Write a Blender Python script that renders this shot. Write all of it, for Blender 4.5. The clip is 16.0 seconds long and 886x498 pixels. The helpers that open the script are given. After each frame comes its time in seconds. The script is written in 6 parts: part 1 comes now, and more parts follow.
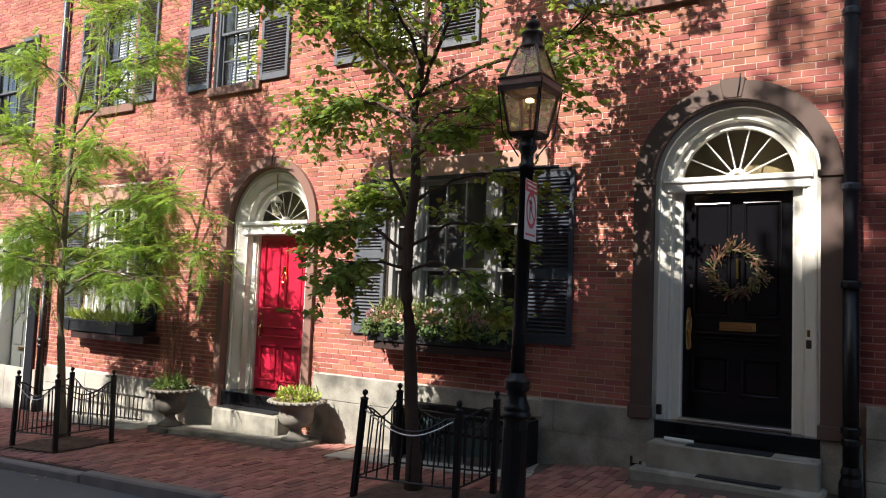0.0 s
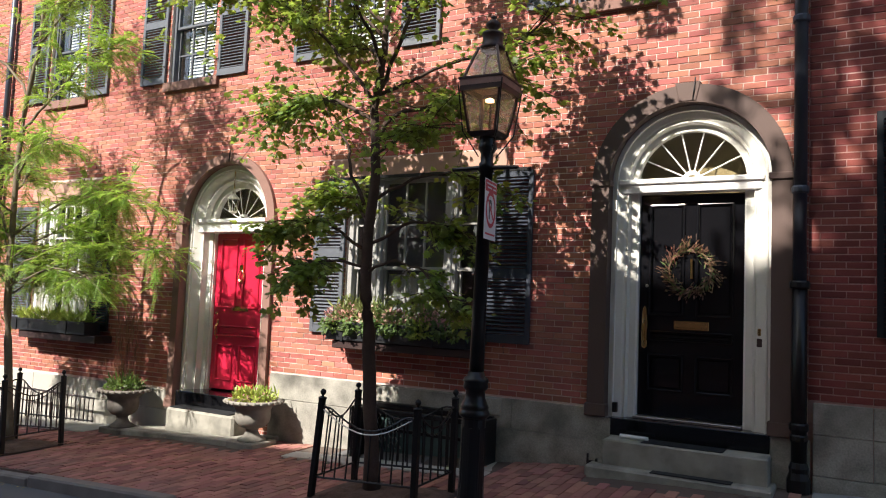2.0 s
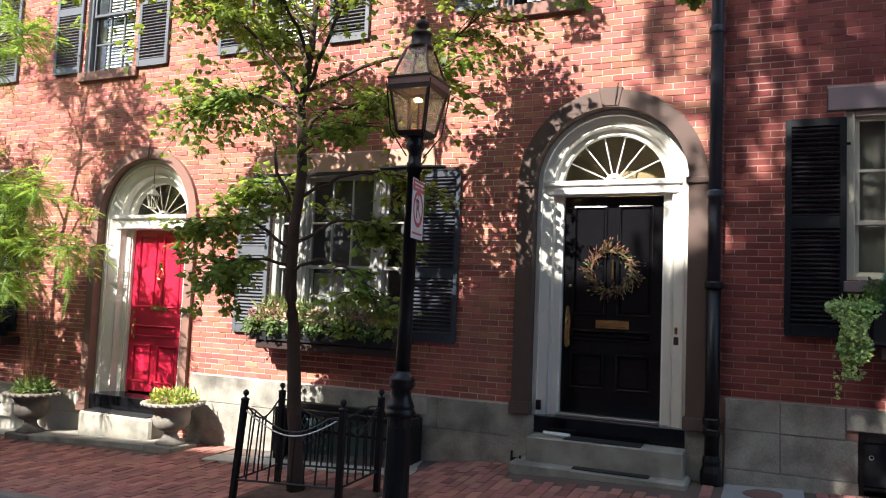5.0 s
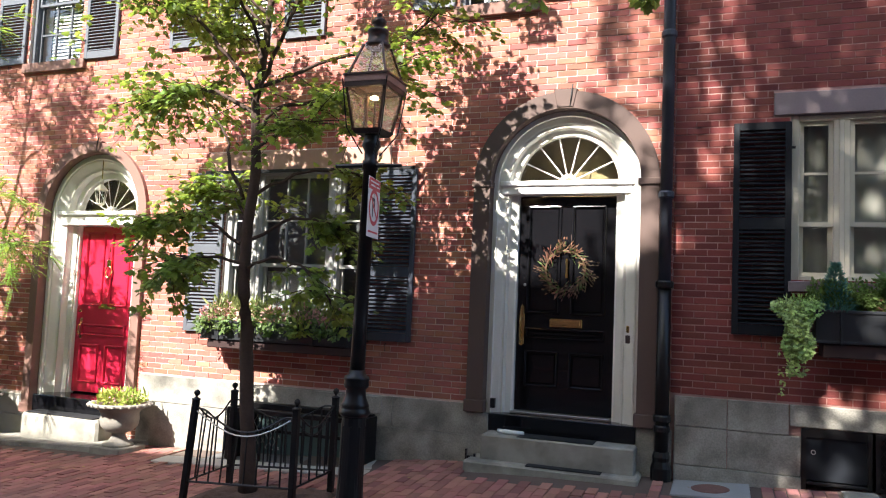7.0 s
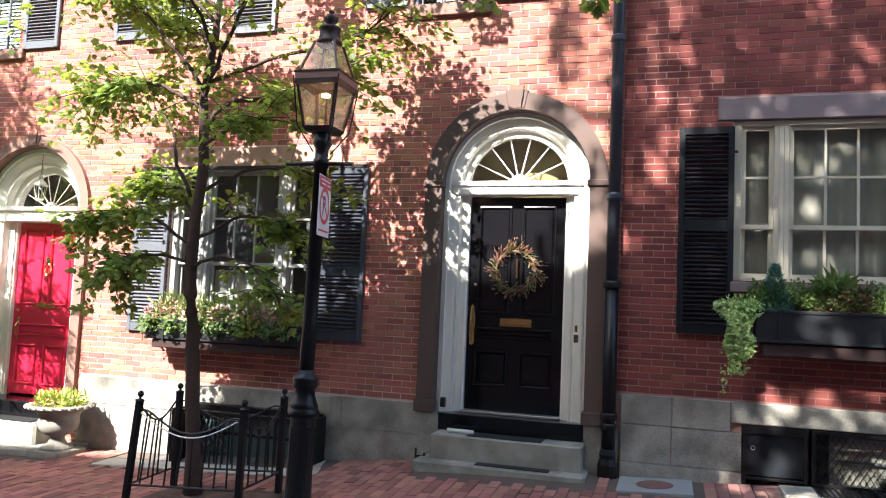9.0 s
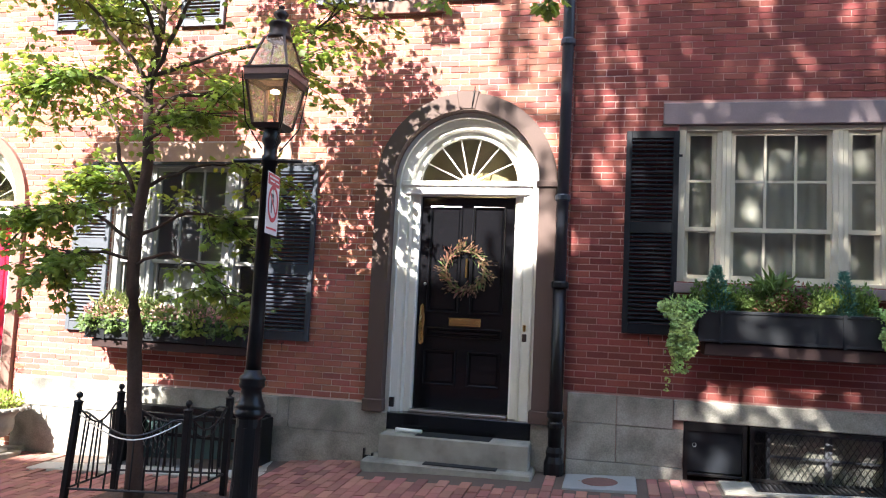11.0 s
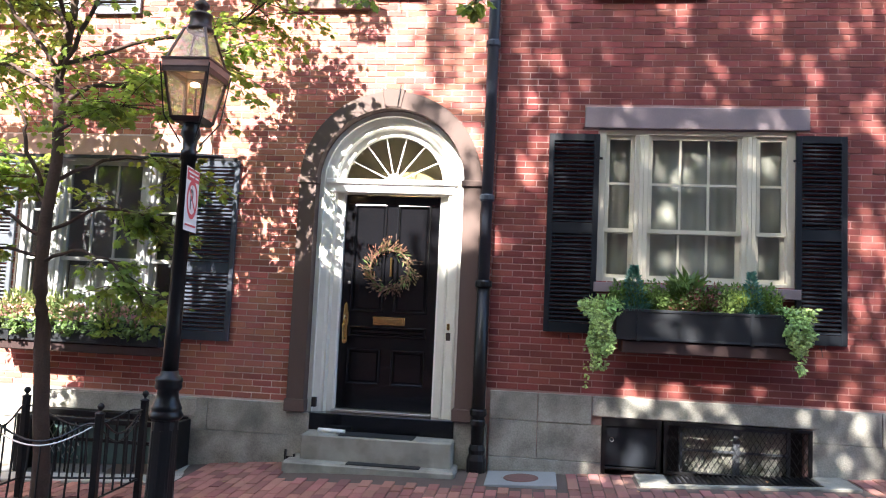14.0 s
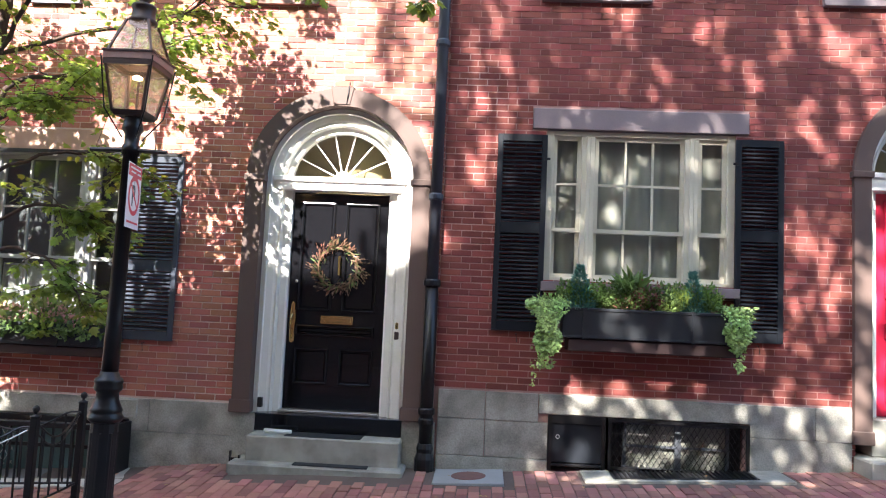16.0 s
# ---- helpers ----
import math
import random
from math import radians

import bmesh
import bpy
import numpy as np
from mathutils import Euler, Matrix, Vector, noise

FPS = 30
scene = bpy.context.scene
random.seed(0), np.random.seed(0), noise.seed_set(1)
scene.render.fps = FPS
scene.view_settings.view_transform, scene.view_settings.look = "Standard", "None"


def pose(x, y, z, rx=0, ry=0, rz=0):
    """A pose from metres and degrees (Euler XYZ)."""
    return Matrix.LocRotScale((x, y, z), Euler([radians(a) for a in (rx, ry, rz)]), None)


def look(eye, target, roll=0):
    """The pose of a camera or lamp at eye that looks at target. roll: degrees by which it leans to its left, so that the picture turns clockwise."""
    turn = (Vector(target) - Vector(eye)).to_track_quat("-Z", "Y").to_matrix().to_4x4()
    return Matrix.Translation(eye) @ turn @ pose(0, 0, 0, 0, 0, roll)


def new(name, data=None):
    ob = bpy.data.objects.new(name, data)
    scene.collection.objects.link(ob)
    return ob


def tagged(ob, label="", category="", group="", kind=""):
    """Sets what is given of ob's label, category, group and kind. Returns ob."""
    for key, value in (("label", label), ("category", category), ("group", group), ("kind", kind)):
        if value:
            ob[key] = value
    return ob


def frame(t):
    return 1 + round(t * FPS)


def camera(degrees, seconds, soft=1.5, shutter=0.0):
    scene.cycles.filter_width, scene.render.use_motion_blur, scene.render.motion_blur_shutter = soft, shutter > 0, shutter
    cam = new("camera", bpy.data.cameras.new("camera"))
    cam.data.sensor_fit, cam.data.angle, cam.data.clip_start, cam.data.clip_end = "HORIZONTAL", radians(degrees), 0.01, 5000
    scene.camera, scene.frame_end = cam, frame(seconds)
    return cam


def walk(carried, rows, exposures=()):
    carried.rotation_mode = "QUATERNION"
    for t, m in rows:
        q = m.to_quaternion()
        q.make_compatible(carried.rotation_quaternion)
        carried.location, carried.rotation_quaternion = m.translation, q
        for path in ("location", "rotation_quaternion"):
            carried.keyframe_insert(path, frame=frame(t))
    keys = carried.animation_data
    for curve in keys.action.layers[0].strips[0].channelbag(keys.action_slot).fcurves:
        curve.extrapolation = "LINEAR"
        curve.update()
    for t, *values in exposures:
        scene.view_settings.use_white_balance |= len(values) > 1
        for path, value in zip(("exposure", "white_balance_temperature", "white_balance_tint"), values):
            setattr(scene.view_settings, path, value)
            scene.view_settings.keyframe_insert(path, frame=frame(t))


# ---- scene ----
cam = camera(61.28, 16.0, soft=1.1)
PATH = [
    (0.0, pose(0.042, -7.584, 1.642, 94.021, -2.256, 32.715)),
    (0.5, pose(0.042, -7.584, 1.642, 94.040, -2.297, 31.883)),
    (1.0, pose(0.042, -7.584, 1.642, 94.046, -2.287, 31.090)),
    (1.5, pose(0.042, -7.584, 1.642, 94.071, -2.322, 30.229)),
    (2.0, pose(0.042, -7.584, 1.642, 94.074, -2.339, 29.601)),
    (2.5, pose(0.042, -7.584, 1.642, 94.101, -2.345, 28.945)),
    (3.0, pose(0.042, -7.584, 1.642, 94.138, -2.393, 28.011)),
    (3.5, pose(0.042, -7.584, 1.642, 94.154, -2.399, 26.923)),
    (4.0, pose(0.042, -7.584, 1.642, 94.183, -2.407, 25.864)),
    (6.5, pose(0.042, -7.584, 1.642, 94.295, -2.395, 21.506)),
    (7.0, pose(0.042, -7.584, 1.642, 94.299, -2.440, 20.591)),
    (7.5, pose(0.042, -7.584, 1.642, 94.342, -2.459, 19.481)),
    (8.0, pose(0.042, -7.584, 1.642, 94.369, -2.468, 18.670)),
    (8.5, pose(0.042, -7.584, 1.642, 94.382, -2.468, 17.925)),
    (9.0, pose(0.042, -7.584, 1.642, 94.421, -2.535, 16.826)),
    (11.5, pose(0.042, -7.584, 1.642, 94.589, -2.702, 11.967)),
    (12.0, pose(0.042, -7.584, 1.642, 94.624, -2.688, 10.917)),
    (12.5, pose(0.042, -7.584, 1.642, 94.647, -2.651, 10.032)),
    (13.0, pose(0.042, -7.584, 1.642, 94.666, -2.640, 9.137)),
    (13.5, pose(0.042, -7.584, 1.642, 94.704, -2.630, 8.127)),
    (14.0, pose(0.042, -7.584, 1.642, 94.738, -2.639, 7.184)),
    (14.5, pose(0.042, -7.584, 1.642, 94.757, -2.686, 6.152)),
    (15.0, pose(0.042, -7.584, 1.642, 94.786, -2.649, 5.227)),
    (15.5, pose(0.042, -7.584, 1.642, 94.824, -2.606, 4.235)),
    (16.0, pose(0.042, -7.584, 1.642, 94.831, -2.578, 3.251)),
]
walk(cam, PATH, exposures=((0.0, 1.12, 6350, 10), (4.0, 1.50, 6280, 10), (8.0, 2.20, 6150, 10), (12.0, 2.68, 6100, 10), (16.0, 2.90, 6050, 10)))

# ---------------------------------------------------------------- light
SUN_FROM = Vector((-0.32, -1.0, 0.92)).normalized()
world = bpy.data.worlds.new("world")
scene.world = world
world.use_nodes = True
wn = world.node_tree.nodes
sky = wn.new("ShaderNodeTexSky")
sky.sky_type = "NISHITA"
sky.sun_disc = False
sky.sun_elevation = math.asin(SUN_FROM.z)
sky.sun_rotation = math.atan2(SUN_FROM.x, SUN_FROM.y)
sky.air_density, sky.dust_density = 1.0, 1.5
wn["Background"].inputs["Strength"].default_value = 0.118
world.node_tree.links.new(sky.outputs[0], wn["Background"].inputs["Color"])
sun = new("sun", bpy.data.lights.new("sun", "SUN"))
sun.data.energy, sun.data.angle, sun.data.color = 5.0, radians(0.55), (1.0, 0.92, 0.82)
sun.matrix_world = look((-20, -20, 10), Vector((-20, -20, 10)) - SUN_FROM)

# ---------------------------------------------------------------- materials
def mat(name, col, rough=0.6, metal=0.0, var=0.12, scale=3.0, fine=60.0, bump=0.15, dist=0.004, rand=0.0, hue=0.0, coat=0.0,
        stain=None, stain_scale=1.2, stain_amt=0.5, spec=0.5):
    m = bpy.data.materials.new(name)
    m.use_nodes = True
    nt = m.node_tree
    n, l = nt.nodes, nt.links
    bsdf = n["Principled BSDF"]
    geo = n.new("ShaderNodeNewGeometry")

    def noise_tex(s, detail=4.0):
        t = n.new("ShaderNodeTexNoise")
        t.inputs["Scale"].default_value, t.inputs["Detail"].default_value = s, detail
        l.new(geo.outputs["Position"], t.inputs["Vector"])
        return t.outputs["Fac"]

    def math_node(op, a, b):
        k = n.new("ShaderNodeMath")
        k.operation = op
        for i, v in enumerate((a, b)):
            if isinstance(v, (int, float)):
                k.inputs[i].default_value = v
            else:
                l.new(v, k.inputs[i])
        return k.outputs[0]

    big, small = noise_tex(scale), noise_tex(fine, 6.0)
    val = math_node("ADD", math_node("MULTIPLY", math_node("SUBTRACT", big, 0.5), 2.4 * var), 1.0)
    val = math_node("ADD", val, math_node("MULTIPLY", math_node("SUBTRACT", small, 0.5), 1.6 * var))
    hs = n.new("ShaderNodeHueSaturation")
    hs.inputs["Color"].default_value = (*col, 1)
    if rand or hue:
        info = n.new("ShaderNodeObjectInfo")
        r = math_node("FRACT", math_node("ADD", info.outputs["Random"], geo.outputs["Random Per Island"]), 0.0)
        val = math_node("MULTIPLY", val, math_node("ADD", math_node("MULTIPLY", math_node("SUBTRACT", r, 0.5), 2 * rand), 1.0))
        r2 = math_node("FRACT", math_node("MULTIPLY", r, 7.31), 0.0)
        l.new(math_node("ADD", math_node("MULTIPLY", math_node("SUBTRACT", r2, 0.5), hue), 0.5), hs.inputs["Hue"])
    l.new(val, hs.inputs["Value"])
    out = hs.outputs["Color"]
    if stain:
        mx = n.new("ShaderNodeMix")
        mx.data_type = "RGBA"
        ramp = n.new("ShaderNodeMapRange")
        ramp.inputs["From Min"].default_value, ramp.inputs["From Max"].default_value = 0.48, 0.75
        ramp.inputs["To Max"].default_value = stain_amt
        l.new(noise_tex(stain_scale, 8.0), ramp.inputs["Value"])
        l.new(ramp.outputs[0], mx.inputs[0])
        l.new(out, mx.inputs[6])
        mx.inputs[7].default_value = (*stain, 1)
        out = mx.outputs[2]
    l.new(out, bsdf.inputs["Base Color"])
    l.new(math_node("ADD", math_node("MULTIPLY", math_node("SUBTRACT", big, 0.5), 0.3 * rough), rough), bsdf.inputs["Roughness"])
    bsdf.inputs["Metallic"].default_value = metal
    bsdf.inputs["Coat Weight"].default_value = coat
    bsdf.inputs["Coat Roughness"].default_value = 0.08
    bsdf.inputs["Specular IOR Level"].default_value = spec if rough < 0.8 else 0.25
    if bump:
        b = n.new("ShaderNodeBump")
        b.inputs["Strength"].default_value, b.inputs["Distance"].default_value = bump, dist
        l.new(math_node("ADD", small, math_node("MULTIPLY", big, 0.6)), b.inputs["Height"])
        l.new(b.outputs[0], bsdf.inputs["Normal"])
    return m


def leaf_mat(name, col, trans, rand=0.35, hue=0.05, mix=0.4):
    m = bpy.data.materials.new(name)
    m.use_nodes = True
    nt = m.node_tree
    n, l = nt.nodes, nt.links
    geo = n.new("ShaderNodeNewGeometry")
    cols = []
    for c in (col, trans):
        hs = n.new("ShaderNodeHueSaturation")
        hs.inputs["Color"].default_value = (*c, 1)
        mr = n.new("ShaderNodeMapRange")
        mr.inputs["To Min"].default_value, mr.inputs["To Max"].default_value = 1 - rand, 1 + rand
        l.new(geo.outputs["Random Per Island"], mr.inputs["Value"])
        l.new(mr.outputs[0], hs.inputs["Value"])
        ns = n.new("ShaderNodeTexNoise")
        ns.inputs["Scale"].default_value = 2.5
        l.new(geo.outputs["Position"], ns.inputs["Vector"])
        mh = n.new("ShaderNodeMapRange")
        mh.inputs["To Min"].default_value, mh.inputs["To Max"].default_value = 0.5 - hue, 0.5 + hue
        l.new(ns.outputs["Fac"], mh.inputs["Value"])
        l.new(mh.outputs[0], hs.inputs["Hue"])
        cols.append(hs.outputs["Color"])
    bsdf = n["Principled BSDF"]
    bsdf.inputs["Roughness"].default_value = 0.45
    l.new(cols[0], bsdf.inputs["Base Color"])
    tr = n.new("ShaderNodeBsdfTranslucent")
    l.new(cols[1], tr.inputs["Color"])
    mx = n.new("ShaderNodeMixShader")
    mx.inputs[0].default_value = mix
    l.new(bsdf.outputs[0], mx.inputs[1])
    l.new(tr.outputs[0], mx.inputs[2])
    l.new(mx.outputs[0], n["Material Output"].inputs["Surface"])
    return m


def glass_mat(name, col=(1, 1, 1), rough=0.02):
    m = bpy.data.materials.new(name)
    m.use_nodes = True
    n, l = m.node_tree.nodes, m.node_tree.links
    n.remove(n["Principled BSDF"])
    a, g, mx, fr = n.new("ShaderNodeBsdfTransparent"), n.new("ShaderNodeBsdfGlossy"), n.new("ShaderNodeMixShader"), n.new("ShaderNodeLayerWeight")
    a.inputs["Color"].default_value = (*col, 1)
    g.inputs["Roughness"].default_value = rough
    fr.inputs["Blend"].default_value = 0.5
    pw = n.new("ShaderNodeMath")
    pw.operation = "POWER"
    pw.inputs[1].default_value = 4.0
    ad = n.new("ShaderNodeMath")
    ad.operation = "MULTIPLY_ADD"
    ad.inputs[1].default_value, ad.inputs[2].default_value = 0.85, 0.055
    l.new(fr.outputs["Facing"], pw.inputs[0])
    l.new(pw.outputs[0], ad.inputs[0])
    l.new(ad.outputs[0], mx.inputs[0])
    l.new(a.outputs[0], mx.inputs[1])
    l.new(g.outputs[0], mx.inputs[2])
    l.new(mx.outputs[0], n["Material Output"].inputs["Surface"])
    return m


def frosted_mat(name, col, amount):
    """Old wavy glass that scatters part of the light."""
    m = glass_mat(name, (1.0, 0.96, 0.9), 0.12)
    n, l = m.node_tree.nodes, m.node_tree.links
    mx, tr = n.new("ShaderNodeMixShader"), n.new("ShaderNodeBsdfTranslucent")
    tr.inputs["Color"].default_value = (*col, 1)
    mx.inputs[0].default_value = amount
    out = n["Material Output"].inputs["Surface"]
    l.new(out.links[0].from_socket, mx.inputs[1])
    l.new(tr.outputs[0], mx.inputs[2])
    l.new(mx.outputs[0], out)
    return m


def glow_mat(name, col, strength):
    m = bpy.data.materials.new(name)
    m.use_nodes = True
    b = m.node_tree.nodes["Principled BSDF"]
    b.inputs["Base Color"].default_value = (*col, 1)
    b.inputs["Emission Color"].default_value = (*col, 1)
    b.inputs["Emission Strength"].default_value = strength
    return m


BRICK = mat("red_brick", (0.37, 0.132, 0.097), 0.85, var=0.22, scale=1.3, fine=55, bump=0.5, dist=0.004, rand=0.28, hue=0.03,
            stain=(0.20, 0.085, 0.07), stain_scale=0.9, stain_amt=0.4)
BRICK_R = mat("dark_red_brick", (0.205, 0.055, 0.045), 0.85, var=0.2, scale=1.1, fine=45, bump=0.5, dist=0.005, rand=0.3, hue=0.014,
              stain=(0.13, 0.036, 0.034), stain_scale=0.7, stain_amt=0.5)
MORTAR = mat("mortar", (0.62, 0.49, 0.43), 0.95, var=0.2, scale=2, fine=90, bump=0.3)
MORTAR_R = mat("dark_mortar", (0.36, 0.21, 0.185), 0.95, var=0.35, scale=1.5, fine=40, bump=0.3, stain=(0.6, 0.46, 0.42), stain_scale=0.9, stain_amt=0.7)
BROWN = mat("brown_painted_stone", (0.098, 0.062, 0.05), 0.75, var=0.12, scale=2, fine=70, bump=0.2)
PINKSTONE = mat("pink_brownstone", (0.42, 0.25, 0.185), 0.8, var=0.12, scale=2.5, fine=60, bump=0.25)
SILLSTONE = mat("red_brown_sill_stone", (0.22, 0.125, 0.10), 0.8, var=0.15, scale=2.5, fine=60, bump=0.25)
GREYSTONE = mat("grey_brownstone", (0.23, 0.18, 0.18), 0.8, var=0.12, scale=2.5, fine=60, bump=0.25)
GRANITE = mat("granite", (0.30, 0.285, 0.245), 0.8, var=0.55, scale=4, fine=65, bump=0.8, stain=(0.07, 0.066, 0.058), stain_scale=2.6, stain_amt=0.85)
STEPSTONE = mat("worn_step_granite", (0.30, 0.285, 0.24), 0.8, var=0.4, scale=5, fine=150, bump=0.5, stain=(0.11, 0.105, 0.09), stain_scale=4.0, stain_amt=0.75)
PALESTONE = mat("pale_stone", (0.42, 0.40, 0.35), 0.8, var=0.16, scale=4, fine=120, bump=0.3, stain=(0.15, 0.14, 0.12), stain_scale=2, stain_amt=0.7)
WHITE = mat("white_paint", (0.82, 0.80, 0.755), 0.45, var=0.05, scale=3, fine=40, bump=0.05, stain=(0.6, 0.57, 0.5), stain_scale=2.4, stain_amt=0.25)
CASING = mat("aged_white_paint", (0.70, 0.68, 0.61), 0.5, var=0.06, scale=3, fine=40, bump=0.06, stain=(0.52, 0.49, 0.41), stain_scale=2.0, stain_amt=0.4)
CREAM = mat("cream_paint", (0.52, 0.48, 0.37), 0.5, var=0.06, scale=3, fine=40, bump=0.06, stain=(0.45, 0.4, 0.3), stain_scale=2.4, stain_amt=0.4)
BLACKDOOR = mat("black_gloss_paint", (0.006, 0.006, 0.0072), 0.10, var=0.1, bump=0.02, scale=2, fine=20, coat=0.0, spec=0.35)
REDDOOR = mat("red_gloss_paint", (0.52, 0.016, 0.05), 0.3, var=0.08, bump=0.03, scale=2, fine=20, coat=0.4)
GREYDOOR = mat("grey_green_paint", (0.12, 0.13, 0.12), 0.4, var=0.1, bump=0.04)
SHUTTER = mat("black_shutter_paint", (0.008, 0.0098, 0.0135), 0.5, var=0.15, bump=0.06, fine=40, spec=0.3)
# Bluer than SHUTTER, and lightened to put the bright sun dapples into the colour.
SHUTTER_B = mat("sunlit_blue_black_shutter_paint", (0.034, 0.041, 0.056), 0.45, var=0.2, bump=0.08, fine=40, spec=0.4)
# Grey copy of the shutter paint with the paleness of sunlight in its colour.
SHUTTER_G = mat("sunlit_grey_shutter_paint", (0.085, 0.093, 0.108), 0.55, var=0.15, bump=0.06, fine=40)
IRON = mat("black_iron", (0.007, 0.0065, 0.007), 0.38, metal=0.1, spec=0.4, var=0.3, scale=12, fine=90, bump=0.2, dist=0.003)
RUSTIRON = mat("dark_brown_iron", (0.045, 0.032, 0.028), 0.55, metal=0.2, var=0.3, scale=10, fine=90, bump=0.25, dist=0.003)
PIPE = mat("painted_pipe", (0.045, 0.052, 0.068), 0.36, metal=0.2, var=0.2, bump=0.08)
BRASS = mat("brass", (0.72, 0.50, 0.20), 0.22, metal=1.0, var=0.12, bump=0.03)
STEEL = mat("dull_steel", (0.5, 0.48, 0.44), 0.4, metal=0.9, var=0.1, bump=0.05)
BRONZE = mat("aged_copper", (0.045, 0.027, 0.021), 0.45, metal=0.3, var=0.25, scale=9, fine=70, bump=0.12)
COPPER = mat("pinkish_copper_band", (0.26, 0.16, 0.125), 0.5, metal=0.2, var=0.2, scale=9, bump=0.1)
BARK = mat("grey_brown_bark", (0.065, 0.042, 0.033), 0.9, var=0.35, scale=8, fine=60, bump=0.6, dist=0.01)
BARK2 = mat("pale_bark", (0.16, 0.13, 0.09), 0.9, var=0.3, scale=8, fine=60, bump=0.6, dist=0.01)
SOIL = mat("dark_soil", (0.12, 0.08, 0.062), 1.0, var=0.5, scale=9, fine=50, bump=1.0, dist=0.02)
ASPHALT = mat("asphalt", (0.11, 0.11, 0.112), 0.9, var=0.25, scale=1.2, fine=180, bump=0.5, dist=0.006, stain=(0.065, 0.065, 0.067), stain_scale=0.6, stain_amt=0.6)
KERB = mat("granite_kerb", (0.18, 0.168, 0.155), 0.85, var=0.25, scale=5, fine=130, bump=0.4, stain=(0.1, 0.09, 0.085), stain_scale=2.0, stain_amt=0.7)
PAVER = mat("paving_brick", (0.29, 0.135, 0.11), 0.85, var=0.2, scale=1.6, fine=60, bump=0.4, rand=0.35, hue=0.03,
            stain=(0.15, 0.10, 0.095), stain_scale=1.2, stain_amt=0.6)
SAND = mat("joint_sand", (0.11, 0.085, 0.07), 1.0, var=0.3, scale=3, fine=120, bump=0.4)
CONCRETE = mat("grey_concrete", (0.27, 0.275, 0.27), 0.85, var=0.15, scale=4, fine=120, bump=0.3)
RUBBER = mat("dark_rubber_mat", (0.02, 0.021, 0.023), 0.8, var=0.3, fine=150, bump=0.5, dist=0.004)
DARKWOOD = mat("dark_red_brown_wood", (0.032, 0.014, 0.012), 0.6, var=0.2, bump=0.1)
BRICK_FAR = mat("far_brick", (0.17, 0.12, 0.105), 0.9, var=0.2, scale=0.8, fine=30)
TEAL = mat("dull_teal_paint", (0.07, 0.12, 0.115), 0.5, var=0.3, scale=5, bump=0.1)
STUCCO = mat("grey_stucco", (0.13, 0.13, 0.13), 0.9, var=0.15)
PAPER = mat("newsprint", (0.7, 0.69, 0.66), 0.8, var=0.1, bump=0.05)
PLANTER = mat("black_planter_metal", (0.016, 0.0175, 0.020), 0.4, var=0.25, scale=3, fine=40, bump=0.05)
CURTAIN = mat("pale_curtain_cloth", (0.40, 0.37, 0.32), 0.9, var=0.08, scale=3, fine=80, bump=0.1)
BLIND = mat("white_blind_slats", (0.75, 0.73, 0.68), 0.6, var=0.05, bump=0.0)
# Plaster colour darkened so the rooms look dim through the glass.
ROOM = mat("dim_room_plaster", (0.09, 0.09, 0.088), 0.9, var=0.1)
SHADE_CLOTH = mat("grey_shade_cloth", (0.075, 0.075, 0.078), 0.9, var=0.08)
SASHGREY = mat("weathered_grey_sash_paint", (0.30, 0.295, 0.28), 0.5, var=0.1, scale=3, fine=40, bump=0.06, stain=(0.24, 0.235, 0.22), stain_scale=3, stain_amt=0.5)
LACE = mat("white_lace", (0.5, 0.49, 0.47), 0.9, var=0.1)
AMBERWOOD = mat("orange_wood", (0.38, 0.12, 0.035), 0.5, var=0.15)
TWIGS = mat("dry_twig", (0.13, 0.08, 0.05), 0.9, var=0.3, rand=0.4, hue=0.04)
SIGNWHITE = mat("sign_white", (0.72, 0.70, 0.70), 0.5, var=0.04, bump=0.0)
SIGNRED = mat("sign_red", (0.55, 0.03, 0.05), 0.5, var=0.05, bump=0.0)
SIGNBLACK = mat("sign_black", (0.03, 0.03, 0.035), 0.5, var=0.05, bump=0.0)
TRASH = mat("fallen_leaf", (0.30, 0.20, 0.09), 0.8, var=0.2, rand=0.4, hue=0.06, bump=0.0)
GLASS = glass_mat("window_glass", (0.86, 0.89, 0.88))
LAMPGLASS = frosted_mat("lantern_glass", (0.80, 0.66, 0.56), 0.3)
GLOW = glow_mat("gas_mantle", (1.0, 0.66, 0.28), 2.5)
TAN = mat("tan_hall_plaster", (0.36, 0.27, 0.14), 0.9, var=0.08)
LEAF1 = leaf_mat("green_leaf", (0.105, 0.165, 0.036), (0.36, 0.46, 0.07), 0.5, 0.04, 0.45)
LEAF2 = leaf_mat("feathery_yellow_green_leaf", (0.18, 0.30, 0.058), (0.40, 0.55, 0.08), 0.4, 0.03, 0.45)
LEAF3 = leaf_mat("dull_green_leaf", (0.11, 0.17, 0.05), (0.18, 0.28, 0.05), 0.35, 0.03)
IVY = leaf_mat("variegated_ivy_leaf", (0.33, 0.46, 0.15), (0.40, 0.52, 0.11), 0.5, 0.05, 0.3)
SPRUCE = leaf_mat("blue_green_needles", (0.10, 0.24, 0.19), (0.07, 0.16, 0.09), 0.35, 0.03, 0.15)
LIME = leaf_mat("yellow_green_leaf", (0.34, 0.42, 0.09), (0.35, 0.45, 0.06), 0.4, 0.05, 0.3)
OLIVE = leaf_mat("olive_leaf", (0.21, 0.235, 0.085), (0.26, 0.3, 0.07), 0.45, 0.06, 0.3)
